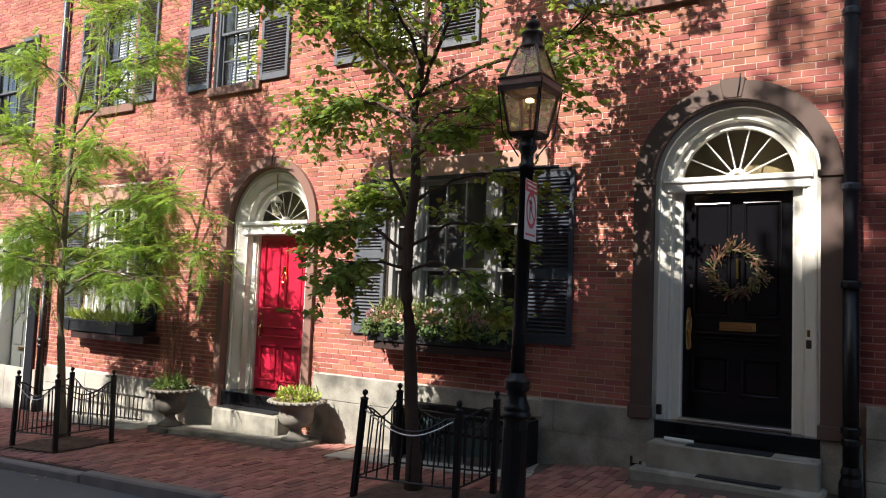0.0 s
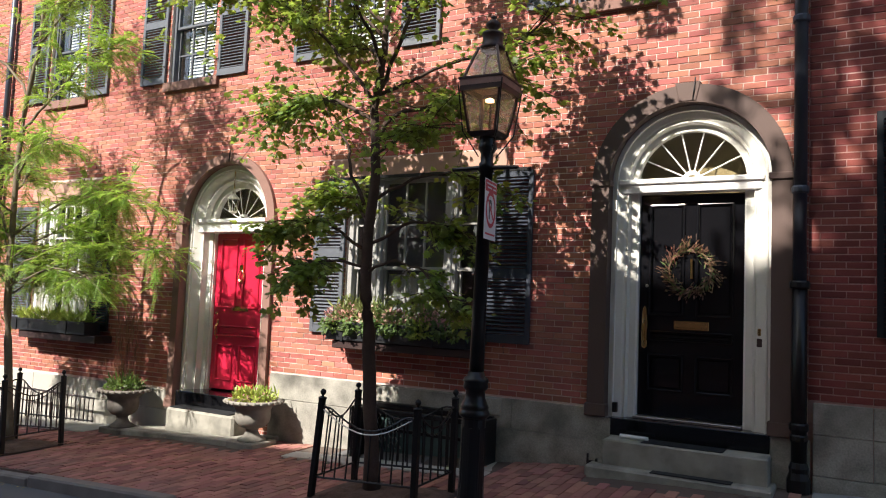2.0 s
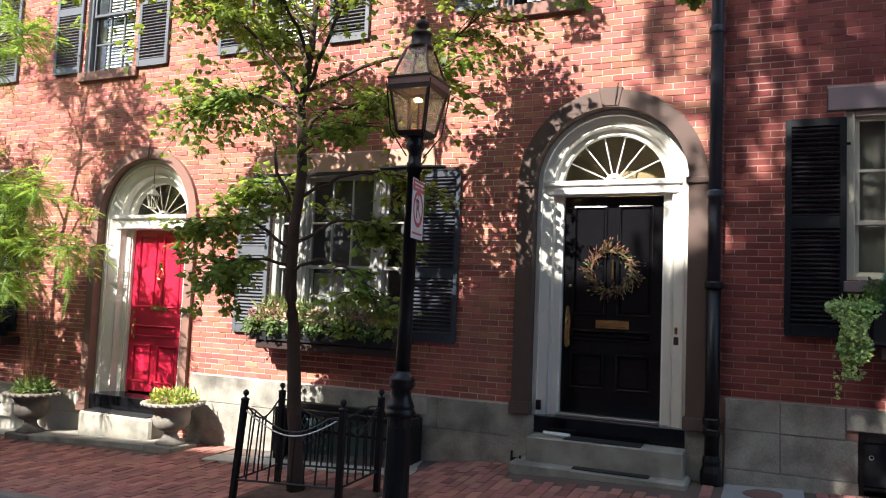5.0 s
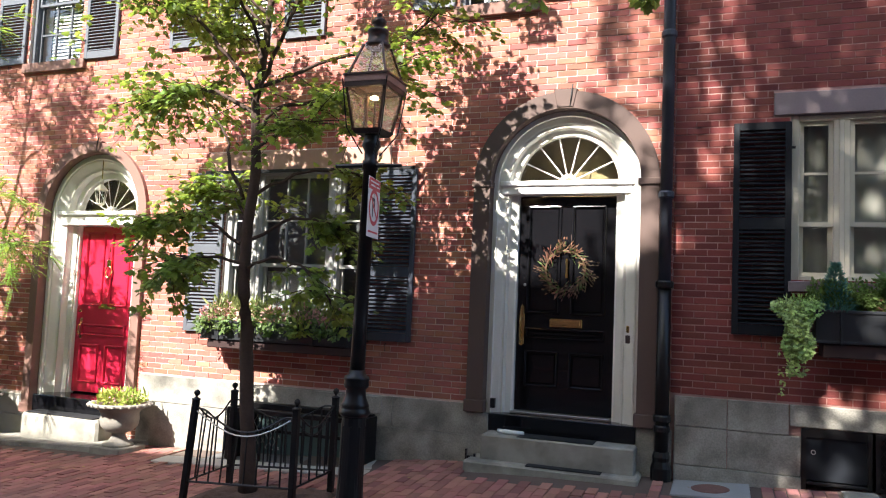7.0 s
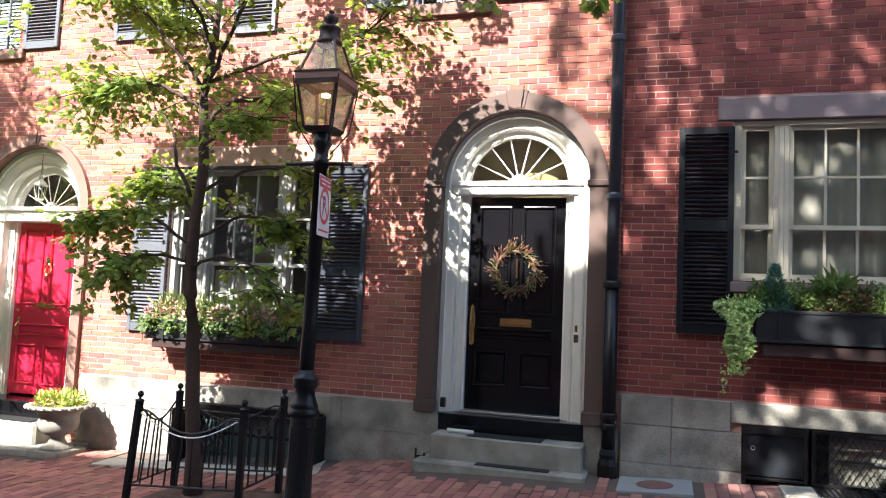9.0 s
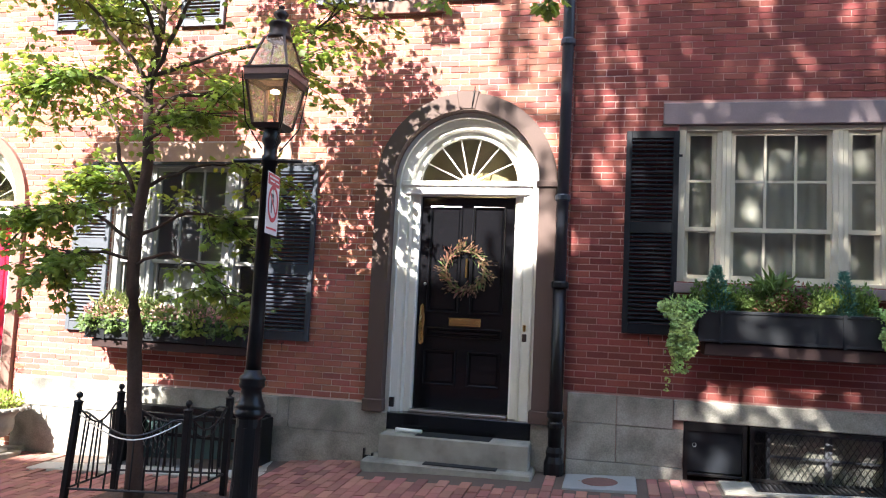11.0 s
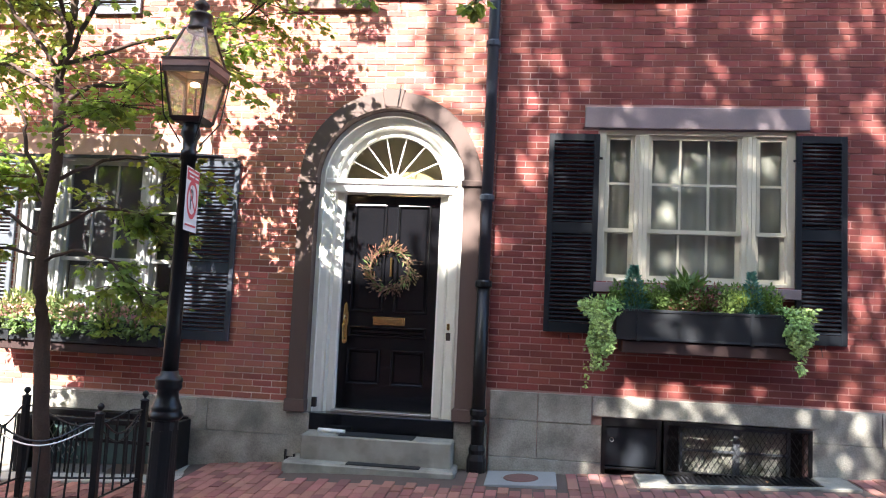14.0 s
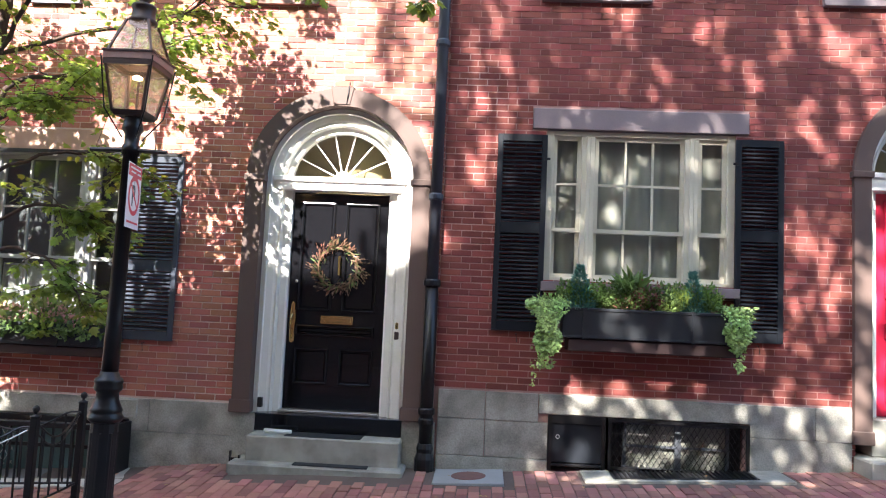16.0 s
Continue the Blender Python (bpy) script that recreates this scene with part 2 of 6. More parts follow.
FLOWER = leaf_mat("dusty_pink_flower", (0.55, 0.30, 0.26), (0.5, 0.28, 0.22), 0.5, 0.08, 0.2)
WREATH = leaf_mat("dried_wreath_leaf", (0.20, 0.10, 0.06), (0.22, 0.12, 0.05), 0.6, 0.10, 0.2)

# ---------------------------------------------------------------- helpers
ORG = {}


def thing(name, loc, label="", category="", group="", kind=""):
    ob = new(name)
    ob.location = loc
    ob.empty_display_size = 0.1
    ORG[ob] = Vector(loc)
    return tagged(ob, label, category, group, kind)


def finish(name, bm, material, org=(0, 0, 0), smooth=False):
    bm.normal_update()
    me = bpy.data.meshes.new(name)
    if Vector(org).length > 0:
        bmesh.ops.translate(bm, verts=bm.verts, vec=-Vector(org))
    bm.to_mesh(me)
    bm.free()
    me.materials.append(material)
    if smooth:
        me.polygons.foreach_set("use_smooth", [True] * len(me.polygons))
    return me


def part(name, bm, material, parent, label="", smooth=False, kind=""):
    org = ORG[parent]
    ob = new(name, finish(name, bm, material, org, smooth))
    ob.parent = parent
    ORG[ob] = org
    return tagged(ob, label, kind=kind)


def solid(name, bm, material, label="", category="", kind="", smooth=False, group=""):
    vs = [v.co for v in bm.verts]
    org = Vector((sum(v.x for v in vs) / len(vs), sum(v.y for v in vs) / len(vs), min(v.z for v in vs)))
    ob = new(name, finish(name, bm, material, org, smooth))
    ob.location = org
    ORG[ob] = org
    return tagged(ob, label, category, group, kind)


def box(bm, x0, x1, y0, y1, z0, z1, bev=0.0, m=None):
    vs = [bm.verts.new((x, y, z)) for z in (z0, z1) for y in (y0, y1) for x in (x0, x1)]
    fs = [bm.faces.new([vs[i] for i in q]) for q in ((0, 2, 3, 1), (4, 5, 7, 6), (0, 1, 5, 4), (2, 6, 7, 3), (0, 4, 6, 2), (1, 3, 7, 5))]
    if bev:
        es = list({e for f in fs for e in f.edges})
        made = bmesh.ops.bevel(bm, geom=es, offset=bev, segments=1, affect="EDGES")
        vs = list({v for f in made["faces"] for v in f.verts} | {v for f in fs if f.is_valid for v in f.verts})
    if m is not None:
        bmesh.ops.transform(bm, matrix=m, verts=vs)
    return bm


def boxbm(*a, **k):
    return box(bmesh.new(), *a, **k)


def tube(bm, pts, radii, sides=8, cap=True):
    pts = [Vector(p) for p in pts]
    rings = []
    for i, p in enumerate(pts):
        d = (pts[min(i + 1, len(pts) - 1)] - pts[max(i - 1, 0)]).normalized()
        a = d.orthogonal().normalized() if abs(d.z) < 0.99 else Vector((1, 0, 0))
        if abs(d.z) < 0.99:
            a = d.cross(Vector((0, 0, 1))).normalized()
        b = d.cross(a).normalized()
        r = radii[i] if isinstance(radii, (list, tuple)) else radii
        rings.append([bm.verts.new(p + r * (math.cos(2 * math.pi * k / sides) * a + math.sin(2 * math.pi * k / sides) * b)) for k in range(sides)])
    for r0, r1 in zip(rings, rings[1:]):
        for k in range(sides):
            bm.faces.new((r0[k], r0[(k + 1) % sides], r1[(k + 1) % sides], r1[k]))
    if cap:
        bm.faces.new(rings[0][::-1])
        bm.faces.new(rings[-1])
    return bm


def lathe(bm, x, y, prof, sides=20, turn=0.0):
    """Profile rows of radius and height round a vertical axis."""
    rings = [[bm.verts.new((x + r * math.cos(turn + 2 * math.pi * k / sides), y + r * math.sin(turn + 2 * math.pi * k / sides), z)) for k in range(sides)] for r, z in prof]
    for r0, r1 in zip(rings, rings[1:]):
        for k in range(sides):
            bm.faces.new((r0[k], r0[(k + 1) % sides], r1[(k + 1) % sides], r1[k]))
    bm.faces.new(rings[0][::-1])
    bm.faces.new(rings[-1])
    return bm


def loop_solid(bm, inner, outer, y0, y1):
    """A band between two open lines of x, z, from y0 to y1."""
    rows = [[bm.verts.new((x, y, z)) for x, z in line] for y in (y0, y1) for line in (inner, outer)]
    i0, o0, i1, o1 = rows
    for a, b in ((o0, i0), (i0, i1), (i1, o1), (o1, o0)):
        for k in range(len(a) - 1):
            bm.faces.new((a[k], a[k + 1], b[k + 1], b[k]))
    for k in (0, -1):
        f = (i0[k], o0[k], o1[k], i1[k])
        bm.faces.new(f if k == 0 else f[::-1])
    bmesh.ops.recalc_face_normals(bm, faces=bm.faces[:])
    return bm


def arch_line(cx, r, spring, base, n=28):
    pts = [(cx - r, base)] if base < spring else []
    pts += [(cx - r * math.cos(math.pi * k / n), spring + r * math.sin(math.pi * k / n)) for k in range(n + 1)]
    return pts + ([(cx + r, base)] if base < spring else [])


def arch_band(bm, cx, r_in, r_out, spring, base, y0, y1, base_out=None):
    return loop_solid(bm, arch_line(cx, r_in, spring, base), arch_line(cx, r_out, spring, base if base_out is None else base_out), y0, y1)


def slope(x, y):
    """Height of the pavement, which falls with the hill and towards the kerb."""
    rise = 0.035 * math.exp(-(((x + 8.2) / 1.6) ** 2)) + 0.075 * math.exp(-(((x + 2.0) / 1.5) ** 2)) * max(0.0, 1 + y / 2.64)
    return 0.10 + 0.0525 * x + 0.025 * y + rise


class Heap:
    """Many small solids in one mesh."""

    def __init__(self):
        self.v, self.f = [], []

    def add(self, verts, faces):
        n = len(self.v)
        self.v.extend(verts)
        self.f.extend(tuple(i + n for i in f) for f in faces)

    def mesh(self, name, material, smooth=False):
        me = bpy.data.meshes.new(name)
        me.from_pydata(self.v, [], self.f)
        me.materials.append(material)
        me.update()
        if smooth:
            me.polygons.foreach_set("use_smooth", [True] * len(me.polygons))
        return me


def heap_part(name, heap, material, parent, label="", kind="", smooth=False):
    org = ORG[parent]
    heap.v = [(x - org.x, y - org.y, z - org.z) for x, y, z in heap.v]
    ob = new(name, heap.mesh(name, material, smooth))
    ob.parent = parent
    ORG[ob] = org
    return tagged(ob, label, kind=kind)

# ---------------------------------------------------------------- openings of the row: x0, x1, z0, z1 or arches
HOUSE_L, HOUSE_R = -13.50, -0.44          # party lines of the middle house
TOP = 7.4
BLACK = dict(cx=-1.53, r=0.96, spring=2.95, base=0.34)
RED = dict(cx=-7.83, r=0.95, spring=2.66, base=0.0)
RED2 = dict(cx=4.60, r=0.97, spring=3.19, base=0.30)
ARCHES = [BLACK, RED, RED2]
RECTS = [
    (0.60, 2.50, 2.0, 3.555),        # right house, triple window
    (0.56, 1.50, 5.02, 6.75), (3.40, 4.44, 5.02, 6.75),
    (0.70, 2.64, 0.12, 0.68),        # its cellar window
    (-5.70, -3.78, 1.26, 3.17),      # middle house, triple window
    (-5.15, -3.55, -0.22, 0.42),     # its cellar window
    (-12.26, -10.74, 1.12, 3.06),
    (-12.10, -9.95, -0.42, 0.03),
    (-9.23, -8.27, 4.76, 6.56), (-12.23, -11.27, 4.76, 6.56), (-6.16, -5.20, 4.76, 6.56), (-2.76, -1.96, 4.92, 6.68),
    (-15.95, -14.86, 4.55, 6.45), (-14.95, -13.95, -0.55, 2.42),
]


def gaps(z0, z1):
    """Stretches of x that are open between two heights."""
    out = [(a, b) for a, b, c, d in RECTS if c < (z0 + z1) / 2 < d]
    for a in ARCHES:
        z = (z0 + z1) / 2
        if a["base"] < z <= a["spring"]:
            out.append((a["cx"] - a["r"] + 0.03, a["cx"] + a["r"] - 0.03))
        elif a["spring"] < z < a["spring"] + a["r"] - 0.02:
            w = math.sqrt((a["r"] - 0.03) ** 2 - (z - a["spring"]) ** 2) if z - a["spring"] < a["r"] - 0.03 else 0.0
            out.append((a["cx"] - w, a["cx"] + w))
    return sorted(out)


def runs(x0, x1, z0, z1, extra=()):
    """Closed stretches of x between x0 and x1."""
    at, out = x0, []
    for a, b in sorted([*gaps(z0, z1), *extra]):
        if b <= at or a >= x1:
            continue
        if a > at:
            out.append((at, min(a, x1)))
        at = max(at, b)
    if at < x1:
        out.append((at, x1))
    return out


def backing(name, x0, x1, z0, z1, y0, y1, material, label):
    """The wall behind the bricks, in layers, with its openings through it."""
    heap, z, step = Heap(), z0, 0.04
    done = []
    while z < z1 - 1e-6:
        top = min(z + step, z1)
        rs = runs(x0, x1, z, top) if z < TOP else [(x0, x1)]
        if done and done[-1][2] == rs:
            done[-1][1] = top
        else:
            done.append([z, top, rs])
        z = top
    for za, zb, rs in done:
        for a, b in rs:
            heap.add([(x, y, zz) for zz in (za, zb) for y in (y0, y1) for x in (a, b)],
                     [(0, 2, 3, 1), (4, 5, 7, 6), (0, 1, 5, 4), (2, 6, 7, 3), (0, 4, 6, 2), (1, 3, 7, 5)])
    ob = new(name, heap.mesh(name, material))
    ORG[ob] = Vector((0, 0, 0))
    return tagged(ob, label, "wall", kind="structure")


wall_middle = backing("wall_middle", HOUSE_L, HOUSE_R, -1.2, 9.2, 0.006, 0.36, MORTAR, "red brick front wall of a row house with pale mortar")
wall_east = backing("wall_east", HOUSE_R, 7.5, -0.6, 9.2, 0.0045, 0.36, MORTAR_R, "dark red brick front wall of the neighbouring row house")
wall_west = backing("wall_west", -20.0, HOUSE_L, -1.6, 9.2, 0.006, 0.36, MORTAR, "red brick front wall of the house further down")

# rooms behind the windows, dark in colour as if unlit, and the roof
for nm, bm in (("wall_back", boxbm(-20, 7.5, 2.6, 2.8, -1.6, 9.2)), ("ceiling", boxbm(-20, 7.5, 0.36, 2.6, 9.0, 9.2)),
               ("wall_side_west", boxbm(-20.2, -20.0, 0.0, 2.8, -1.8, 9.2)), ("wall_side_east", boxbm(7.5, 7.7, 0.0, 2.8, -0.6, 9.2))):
    solid(nm, bm, ROOM, "plain wall inside the houses, coloured dark as if unlit", "wall", "structure")
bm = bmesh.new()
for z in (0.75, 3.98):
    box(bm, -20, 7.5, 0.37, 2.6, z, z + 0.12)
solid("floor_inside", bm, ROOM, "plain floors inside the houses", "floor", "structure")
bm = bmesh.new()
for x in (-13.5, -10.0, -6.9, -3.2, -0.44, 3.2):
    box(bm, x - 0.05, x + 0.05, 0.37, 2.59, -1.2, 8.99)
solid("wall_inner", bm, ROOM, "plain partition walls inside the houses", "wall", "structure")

# ---------------------------------------------------------------- granite base
def stone_row(parent, x0, x1, z0, z1, lengths, material, y0=-0.03, seed=1):
    rnd = random.Random(seed)
    for a0, b0 in runs(x0, x1, z0 + 0.02, z1 - 0.02):
        a, k = a0, 0
        while a < b0 - 0.02:
            b = a + lengths[k % len(lengths)]
            k += 1
            if b0 - b < 0.35:
                b = b0
            d = y0 + rnd.uniform(-0.006, 0.006)
            part("stone", boxbm(a + 0.0025, b - 0.0025, d, 0.02, z0 + 0.0025, z1 - 0.0025, bev=0.004), material, parent)
            a = b


base_m = thing("stone_base", (-5, 0, -0.4), "weathered granite block base course below the brick wall", "wall base", kind="structure")
stone_row(base_m, -6.83, -2.31, 0.30, 0.625, (1.72, 1.15, 0.62, 0.65), GRANITE, seed=3)
stone_row(base_m, -6.83, -2.31, -0.42, 0.30, (1.35, 0.9, 1.3), GRANITE, seed=4)
stone_row(base_m, -13.4, -8.72, -0.06, 0.215, (1.4, 1.1), PALESTONE, seed=5)
stone_row(base_m, -13.4, -8.72, -0.95, -0.06, (1.25, 1.05), PALESTONE, seed=6)
part("stone", boxbm(-5.25, -3.46, -0.05, 0.0, 0.425, 0.615, bev=0.008), GRANITE, base_m)
base_e = thing("stone_base", (2, 0, 0), "grey granite block base with stained joints", "wall base", kind="structure")
stone_row(base_e, -0.40, 0.60, 0.60, 0.88, (0.475, 0.53), GRANITE, seed=7)
stone_row(base_e, -0.40, 0.70, 0.24, 0.60, (0.475, 0.6), GRANITE, seed=8)
stone_row(base_e, -0.40, 0.70, -0.1, 0.24, (1.1,), GRANITE, -0.045, seed=8)
part("stone", boxbm(0.605, 2.72, -0.035, 0.02, 0.685, 0.878, bev=0.008), GRANITE, base_e)
stone_row(base_e, 2.65, 3.62, 0.56, 0.878, (0.62, 0.36), GRANITE, seed=9)
stone_row(base_e, 2.65, 3.62, -0.1, 0.56, (0.98,), GRANITE, seed=10)
part("stone", boxbm(-0.75, -0.42, -0.034, 0.30, -0.1, 0.54, bev=0.004), GRANITE, base_m)
part("stone", boxbm(-2.48, -2.245, -0.034, 0.30, 0.27, 0.54, bev=0.004), GRANITE, base_m)
part("stone", boxbm(-2.48, -2.245, -0.034, 0.30, -0.42, 0.265, bev=0.004), GRANITE, base_m)
base_w = thing("stone_base", (-16, 0, -1), "pale stone base course of the house further down", "wall base", kind="structure")
stone_row(base_w, -20, -13.55, -1.3, 0.12, (1.2, 1.5), PALESTONE, seed=11)

# ---------------------------------------------------------------- pavement, kerb and road
KERB_Y = -2.64
bm = bmesh.new()
xs = (-400, -40, -22, -14, -8, -4, 0, 4, 9, 40, 400)
ys = (-400, -40, -13.0, -7.0, -4.5, KERB_Y - 0.16)
vv = [[bm.verts.new((x, y, slope(x, KERB_Y) - 0.14 + (0.03 if y > -4 else 0.05 if y < -6.5 else 0.07))) for x in xs] for y in ys]
far = [bm.verts.new((x, 400, slope(x, KERB_Y) - 0.5)) for x in xs]
edge = [bm.verts.new((x, KERB_Y + 0.1, slope(x, KERB_Y) - 0.5)) for x in xs]
for r0, r1 in zip([*vv, edge], [*vv[1:], edge, far]):
    for k in range(len(xs) - 1):
        bm.faces.new((r0[k], r0[k + 1], r1[k + 1], r1[k]))
road = new("road", finish("road", bm, ASPHALT))
tagged(road, "worn grey asphalt road falling with the hill", "road", kind="structure")
ORG[road] = Vector((0, 0, 0))

pavement = thing("pavement", (-4, -1.3, 0), "red brick pavement with sanded joints", "pavement", kind="structure")
bm = bmesh.new()
bx, by = [-20 + 0.5 * k for k in range(57)], [KERB_Y + (0.02 - KERB_Y) * k / 6 for k in range(7)]
rows_ = [[bm.verts.new((x, y, slope(x, y) - 0.012)) for x in bx] for y in by]
for r0, r1 in zip(rows_, rows_[1:]):
    for k in range(len(bx) - 1):
        bm.faces.new((r0[k], r0[k + 1], r1[k + 1], r1[k]))
made = bmesh.ops.extrude_face_region(bm, geom=bm.faces[:])
bmesh.ops.translate(bm, verts=[v for v in made["geom"] if isinstance(v, bmesh.types.BMVert)], vec=(0, 0, -0.3))
bmesh.ops.recalc_face_normals(bm, faces=bm.faces[:])
part("bed", bm, SAND, pavement)

kerb = thing("kerb", (-4, KERB_Y, -0.3), "worn granite kerb stones along the road", "kerb", kind="structure")
rnd = random.Random(5)
x = -20.0
tilt = math.atan(0.0525)
while x < 8:
    b = x + rnd.uniform(1.6, 2.4)
    m = Matrix.Translation((x, KERB_Y, slope(x, KERB_Y))) @ Matrix.Rotation(-tilt, 4, "Y") @ Matrix.Rotation(rnd.uniform(-0.01, 0.01), 4, "Z")
    part("kerb_stone", boxbm(0.006, b - x - 0.006, -0.155 + rnd.uniform(-.008, .008), -0.004, -0.4, 0.002 + rnd.uniform(-.006, .006), bev=0.018, m=m), KERB, kerb)
    x = b

# ---------------------------------------------------------------- doorways
def ring(name, cx, r_in, r_out, spring, base, y0, y1, material, parent, label=""):
    return part(name, arch_band(bmesh.new(), cx, r_in, r_out, spring, base, y0, y1), material, parent, label)


def swept_casing(cx, r, spring, base, back, prof):
    """A moulded timber profile of inset and depth, swept up one side, round the arch and down."""
    bm = bmesh.new()
    lines = [[bm.verts.new((x, y, z)) for x, z in arch_line(cx, r - d, spring, base, 40)] for d, y in [*prof, (prof[-1][0], back)]]
    for l0, l1 in zip(lines, lines[1:]):
        for k in range(len(l0) - 1):
            bm.faces.new((l0[k], l1[k], l1[k + 1], l0[k + 1]))
    bmesh.ops.recalc_face_normals(bm, faces=bm.faces[:])
    return bm


def doorway(cx, r, spring, brown_base, white_base, r_white, door_w, door_z0, door_z1, depth, door_mat, brown, door_name, label, door_label, fan_y=None):
    """Round-arched brown surround, stepped white casing, fanlight and panelled door."""
    top = thing(door_name + "_surround", (cx, 0, brown_base), label, "door surround", kind="structure")
    ring("stone_arch", cx, r_white + 0.005, r, spring, brown_base, -0.055, 0.10, brown, top)
    for s in (-1, 1):
        xm = cx + s * (r + r_white) / 2
        w = (r - r_white) / 2 + 0.02
        part("impost", boxbm(xm - w, xm + w - 0.004, -0.075, 0.05, spring - 0.035, spring + 0.03, bev=0.006), brown, top)
        part("plinth", boxbm(xm - w, xm + w - 0.004, -0.072, 0.05, brown_base + 0.001, brown_base + 0.13, bev=0.008), brown, top)
    bm = bmesh.new()
    vs = [bm.verts.new(p) for y in (-0.064, 0.05) for p in ((cx - 0.085, y, spring + r_white + 0.01), (cx + 0.085, y, spring + r_white + 0.01),
                                                          (cx + 0.125, y, spring + r + 0.02), (cx - 0.125, y, spring + r + 0.02))]
    for f in ((0, 1, 2, 3), (7, 6, 5, 4), (0, 4, 5, 1), (1, 5, 6, 2), (2, 6, 7, 3), (3, 7, 4, 0)):
        bm.faces.new([vs[i] for i in f])
    bmesh.ops.bevel(bm, geom=bm.edges[:], offset=0.008, segments=1, affect="EDGES")
    part("keystone", bm, brown, top)
    part("hook", tube(bmesh.new(), [(cx + 0.05, -0.062, spring + r_white + 0.02), (cx + 0.06, -0.075, spring + r_white + 0.1), (cx + 0.075, -0.07, spring + r + 0.06)], 0.007, 6), IRON, top)
    # white casing, stepping back
    dw = door_w / 2
    step = (r_white - dw - 0.02) / 4
    w_, d_ = r_white - dw - 0.02, depth
    cas = part("casing", swept_casing(cx, r_white, spring, white_base, d_ + 0.05,
                                      [(0.0, 0.075), (0.13 * w_, 0.075), (0.15 * w_, 0.066), (0.21 * w_, 0.066), (0.24 * w_, 0.084), (0.30 * w_, 0.088), (0.50 * w_, 0.50 * d_),
                                       (0.60 * w_, 0.58 * d_), (0.62 * w_, 0.54 * d_), (0.68 * w_, 0.54 * d_), (0.71 * w_, 0.66 * d_), (0.74 * w_, 0.84 * d_), (w_, 0.86 * d_)]),
               CASING, top, "cream-white painted moulded timber casing")
    for s in (-1, 1):
        part("jamb", boxbm(min(cx + s * dw, cx + s * (dw + 0.07)), max(cx + s * dw, cx + s * (dw + 0.07)), depth - 0.02, depth + 0.08, white_base, spring, bev=0.004), WHITE, cas)
    # transom
    hw = r_white - 1.2 * step
    part("transom", boxbm(cx - hw + 0.02, cx + hw - 0.02, depth * 0.42, depth + 0.07, door_z1 + 0.003, spring + 0.025, bev=0.006), WHITE, top)
    part("transom_moulding", boxbm(cx - hw, cx + hw, depth * 0.30, depth + 0.05, spring - 0.01, spring + 0.045, bev=0.008), WHITE, top)
    # fanlight
    rf = dw + 0.03
    gl = bmesh.new()
    pts = [(cx - rf * math.cos(math.pi * k / 24), spring + 0.04 + (rf - 0.05) * math.sin(math.pi * k / 24)) for k in range(25)]
    f0 = gl.faces.new([gl.verts.new((x, depth + 0.05, z)) for x, z in pts])
    geo = bmesh.ops.extrude_face_region(gl, geom=[f0])
    bmesh.ops.translate(gl, verts=[v for v in geo["geom"] if isinstance(v, bmesh.types.BMVert)], vec=(0, 0.006, 0))
    bmesh.ops.recalc_face_normals(gl, faces=gl.faces[:])
    fan = part("fanlight", gl, GLASS, top, "glass fanlight with radiating white bars")
    fan.visible_shadow = False
    part("hub", arch_band(bmesh.new(), cx, 0.055, 0.095, spring + 0.04, spring + 0.05, depth + 0.01, depth + 0.05), WHITE, fan)
    for k in range(1, 7):
        a = math.pi * k / 7
        d = Vector((math.cos(a), 0, math.sin(a)))
        p = Vector((cx, depth + 0.03, spring + 0.04))
        part("glazing_bar", tube(bmesh.new(), [p + 0.09 * d, p + (rf + 0.01) * d], 0.0075, 4), WHITE, fan)
    part("hall_wall", boxbm(cx - rf - 0.3, cx + rf + 0.3, depth + 0.32, depth + 0.34, spring - 0.3, min(spring + rf + 0.3, 3.97)), TAN, top, "tan hall wall behind the fanlight")
    # door leaf
    door = thing(door_name, (cx, depth, door_z0), door_label, "door", kind="structure")
    yf = depth + 0.03
    part("leaf", boxbm(cx - dw + 0.004, cx + dw - 0.004, yf + 0.012, yf + 0.05, door_z0 + 0.004, door_z1 - 0.004), door_mat, door)
    h, st = door_z1 - door_z0, 0.10
    rows = [(0.114, 0.28, 2), (0.335, 0.385, 1), (0.449, 0.955, 2)] if door_mat == BLACKDOOR else [(0.06, 0.29, 2), (0.34, 0.41, 1), (0.52, 0.97, 2)]
    bm = bmesh.new()
    for s in (-1, 1):
        box(bm, min(cx + s * dw * 0.992, cx + s * (dw - st)), max(cx + s * dw * 0.992, cx + s * (dw - st)), yf, yf + 0.013, door_z0 + 0.004, door_z1 - 0.004)
    last = 0.004
    for a, b, n in [*rows, (0.998, 1.0, 0)]:
        box(bm, cx - dw + st - 0.001, cx + dw - st + 0.001, yf + 0.0004, yf + 0.013, door_z0 + last * h, door_z0 + a * h)
        if n == 2:
            box(bm, cx - 0.055, cx + 0.055, yf + 0.0002, yf + 0.013, door_z0 + a * h, door_z0 + b * h)
        last = b
    part("stiles_and_rails", bm, door_mat, door)
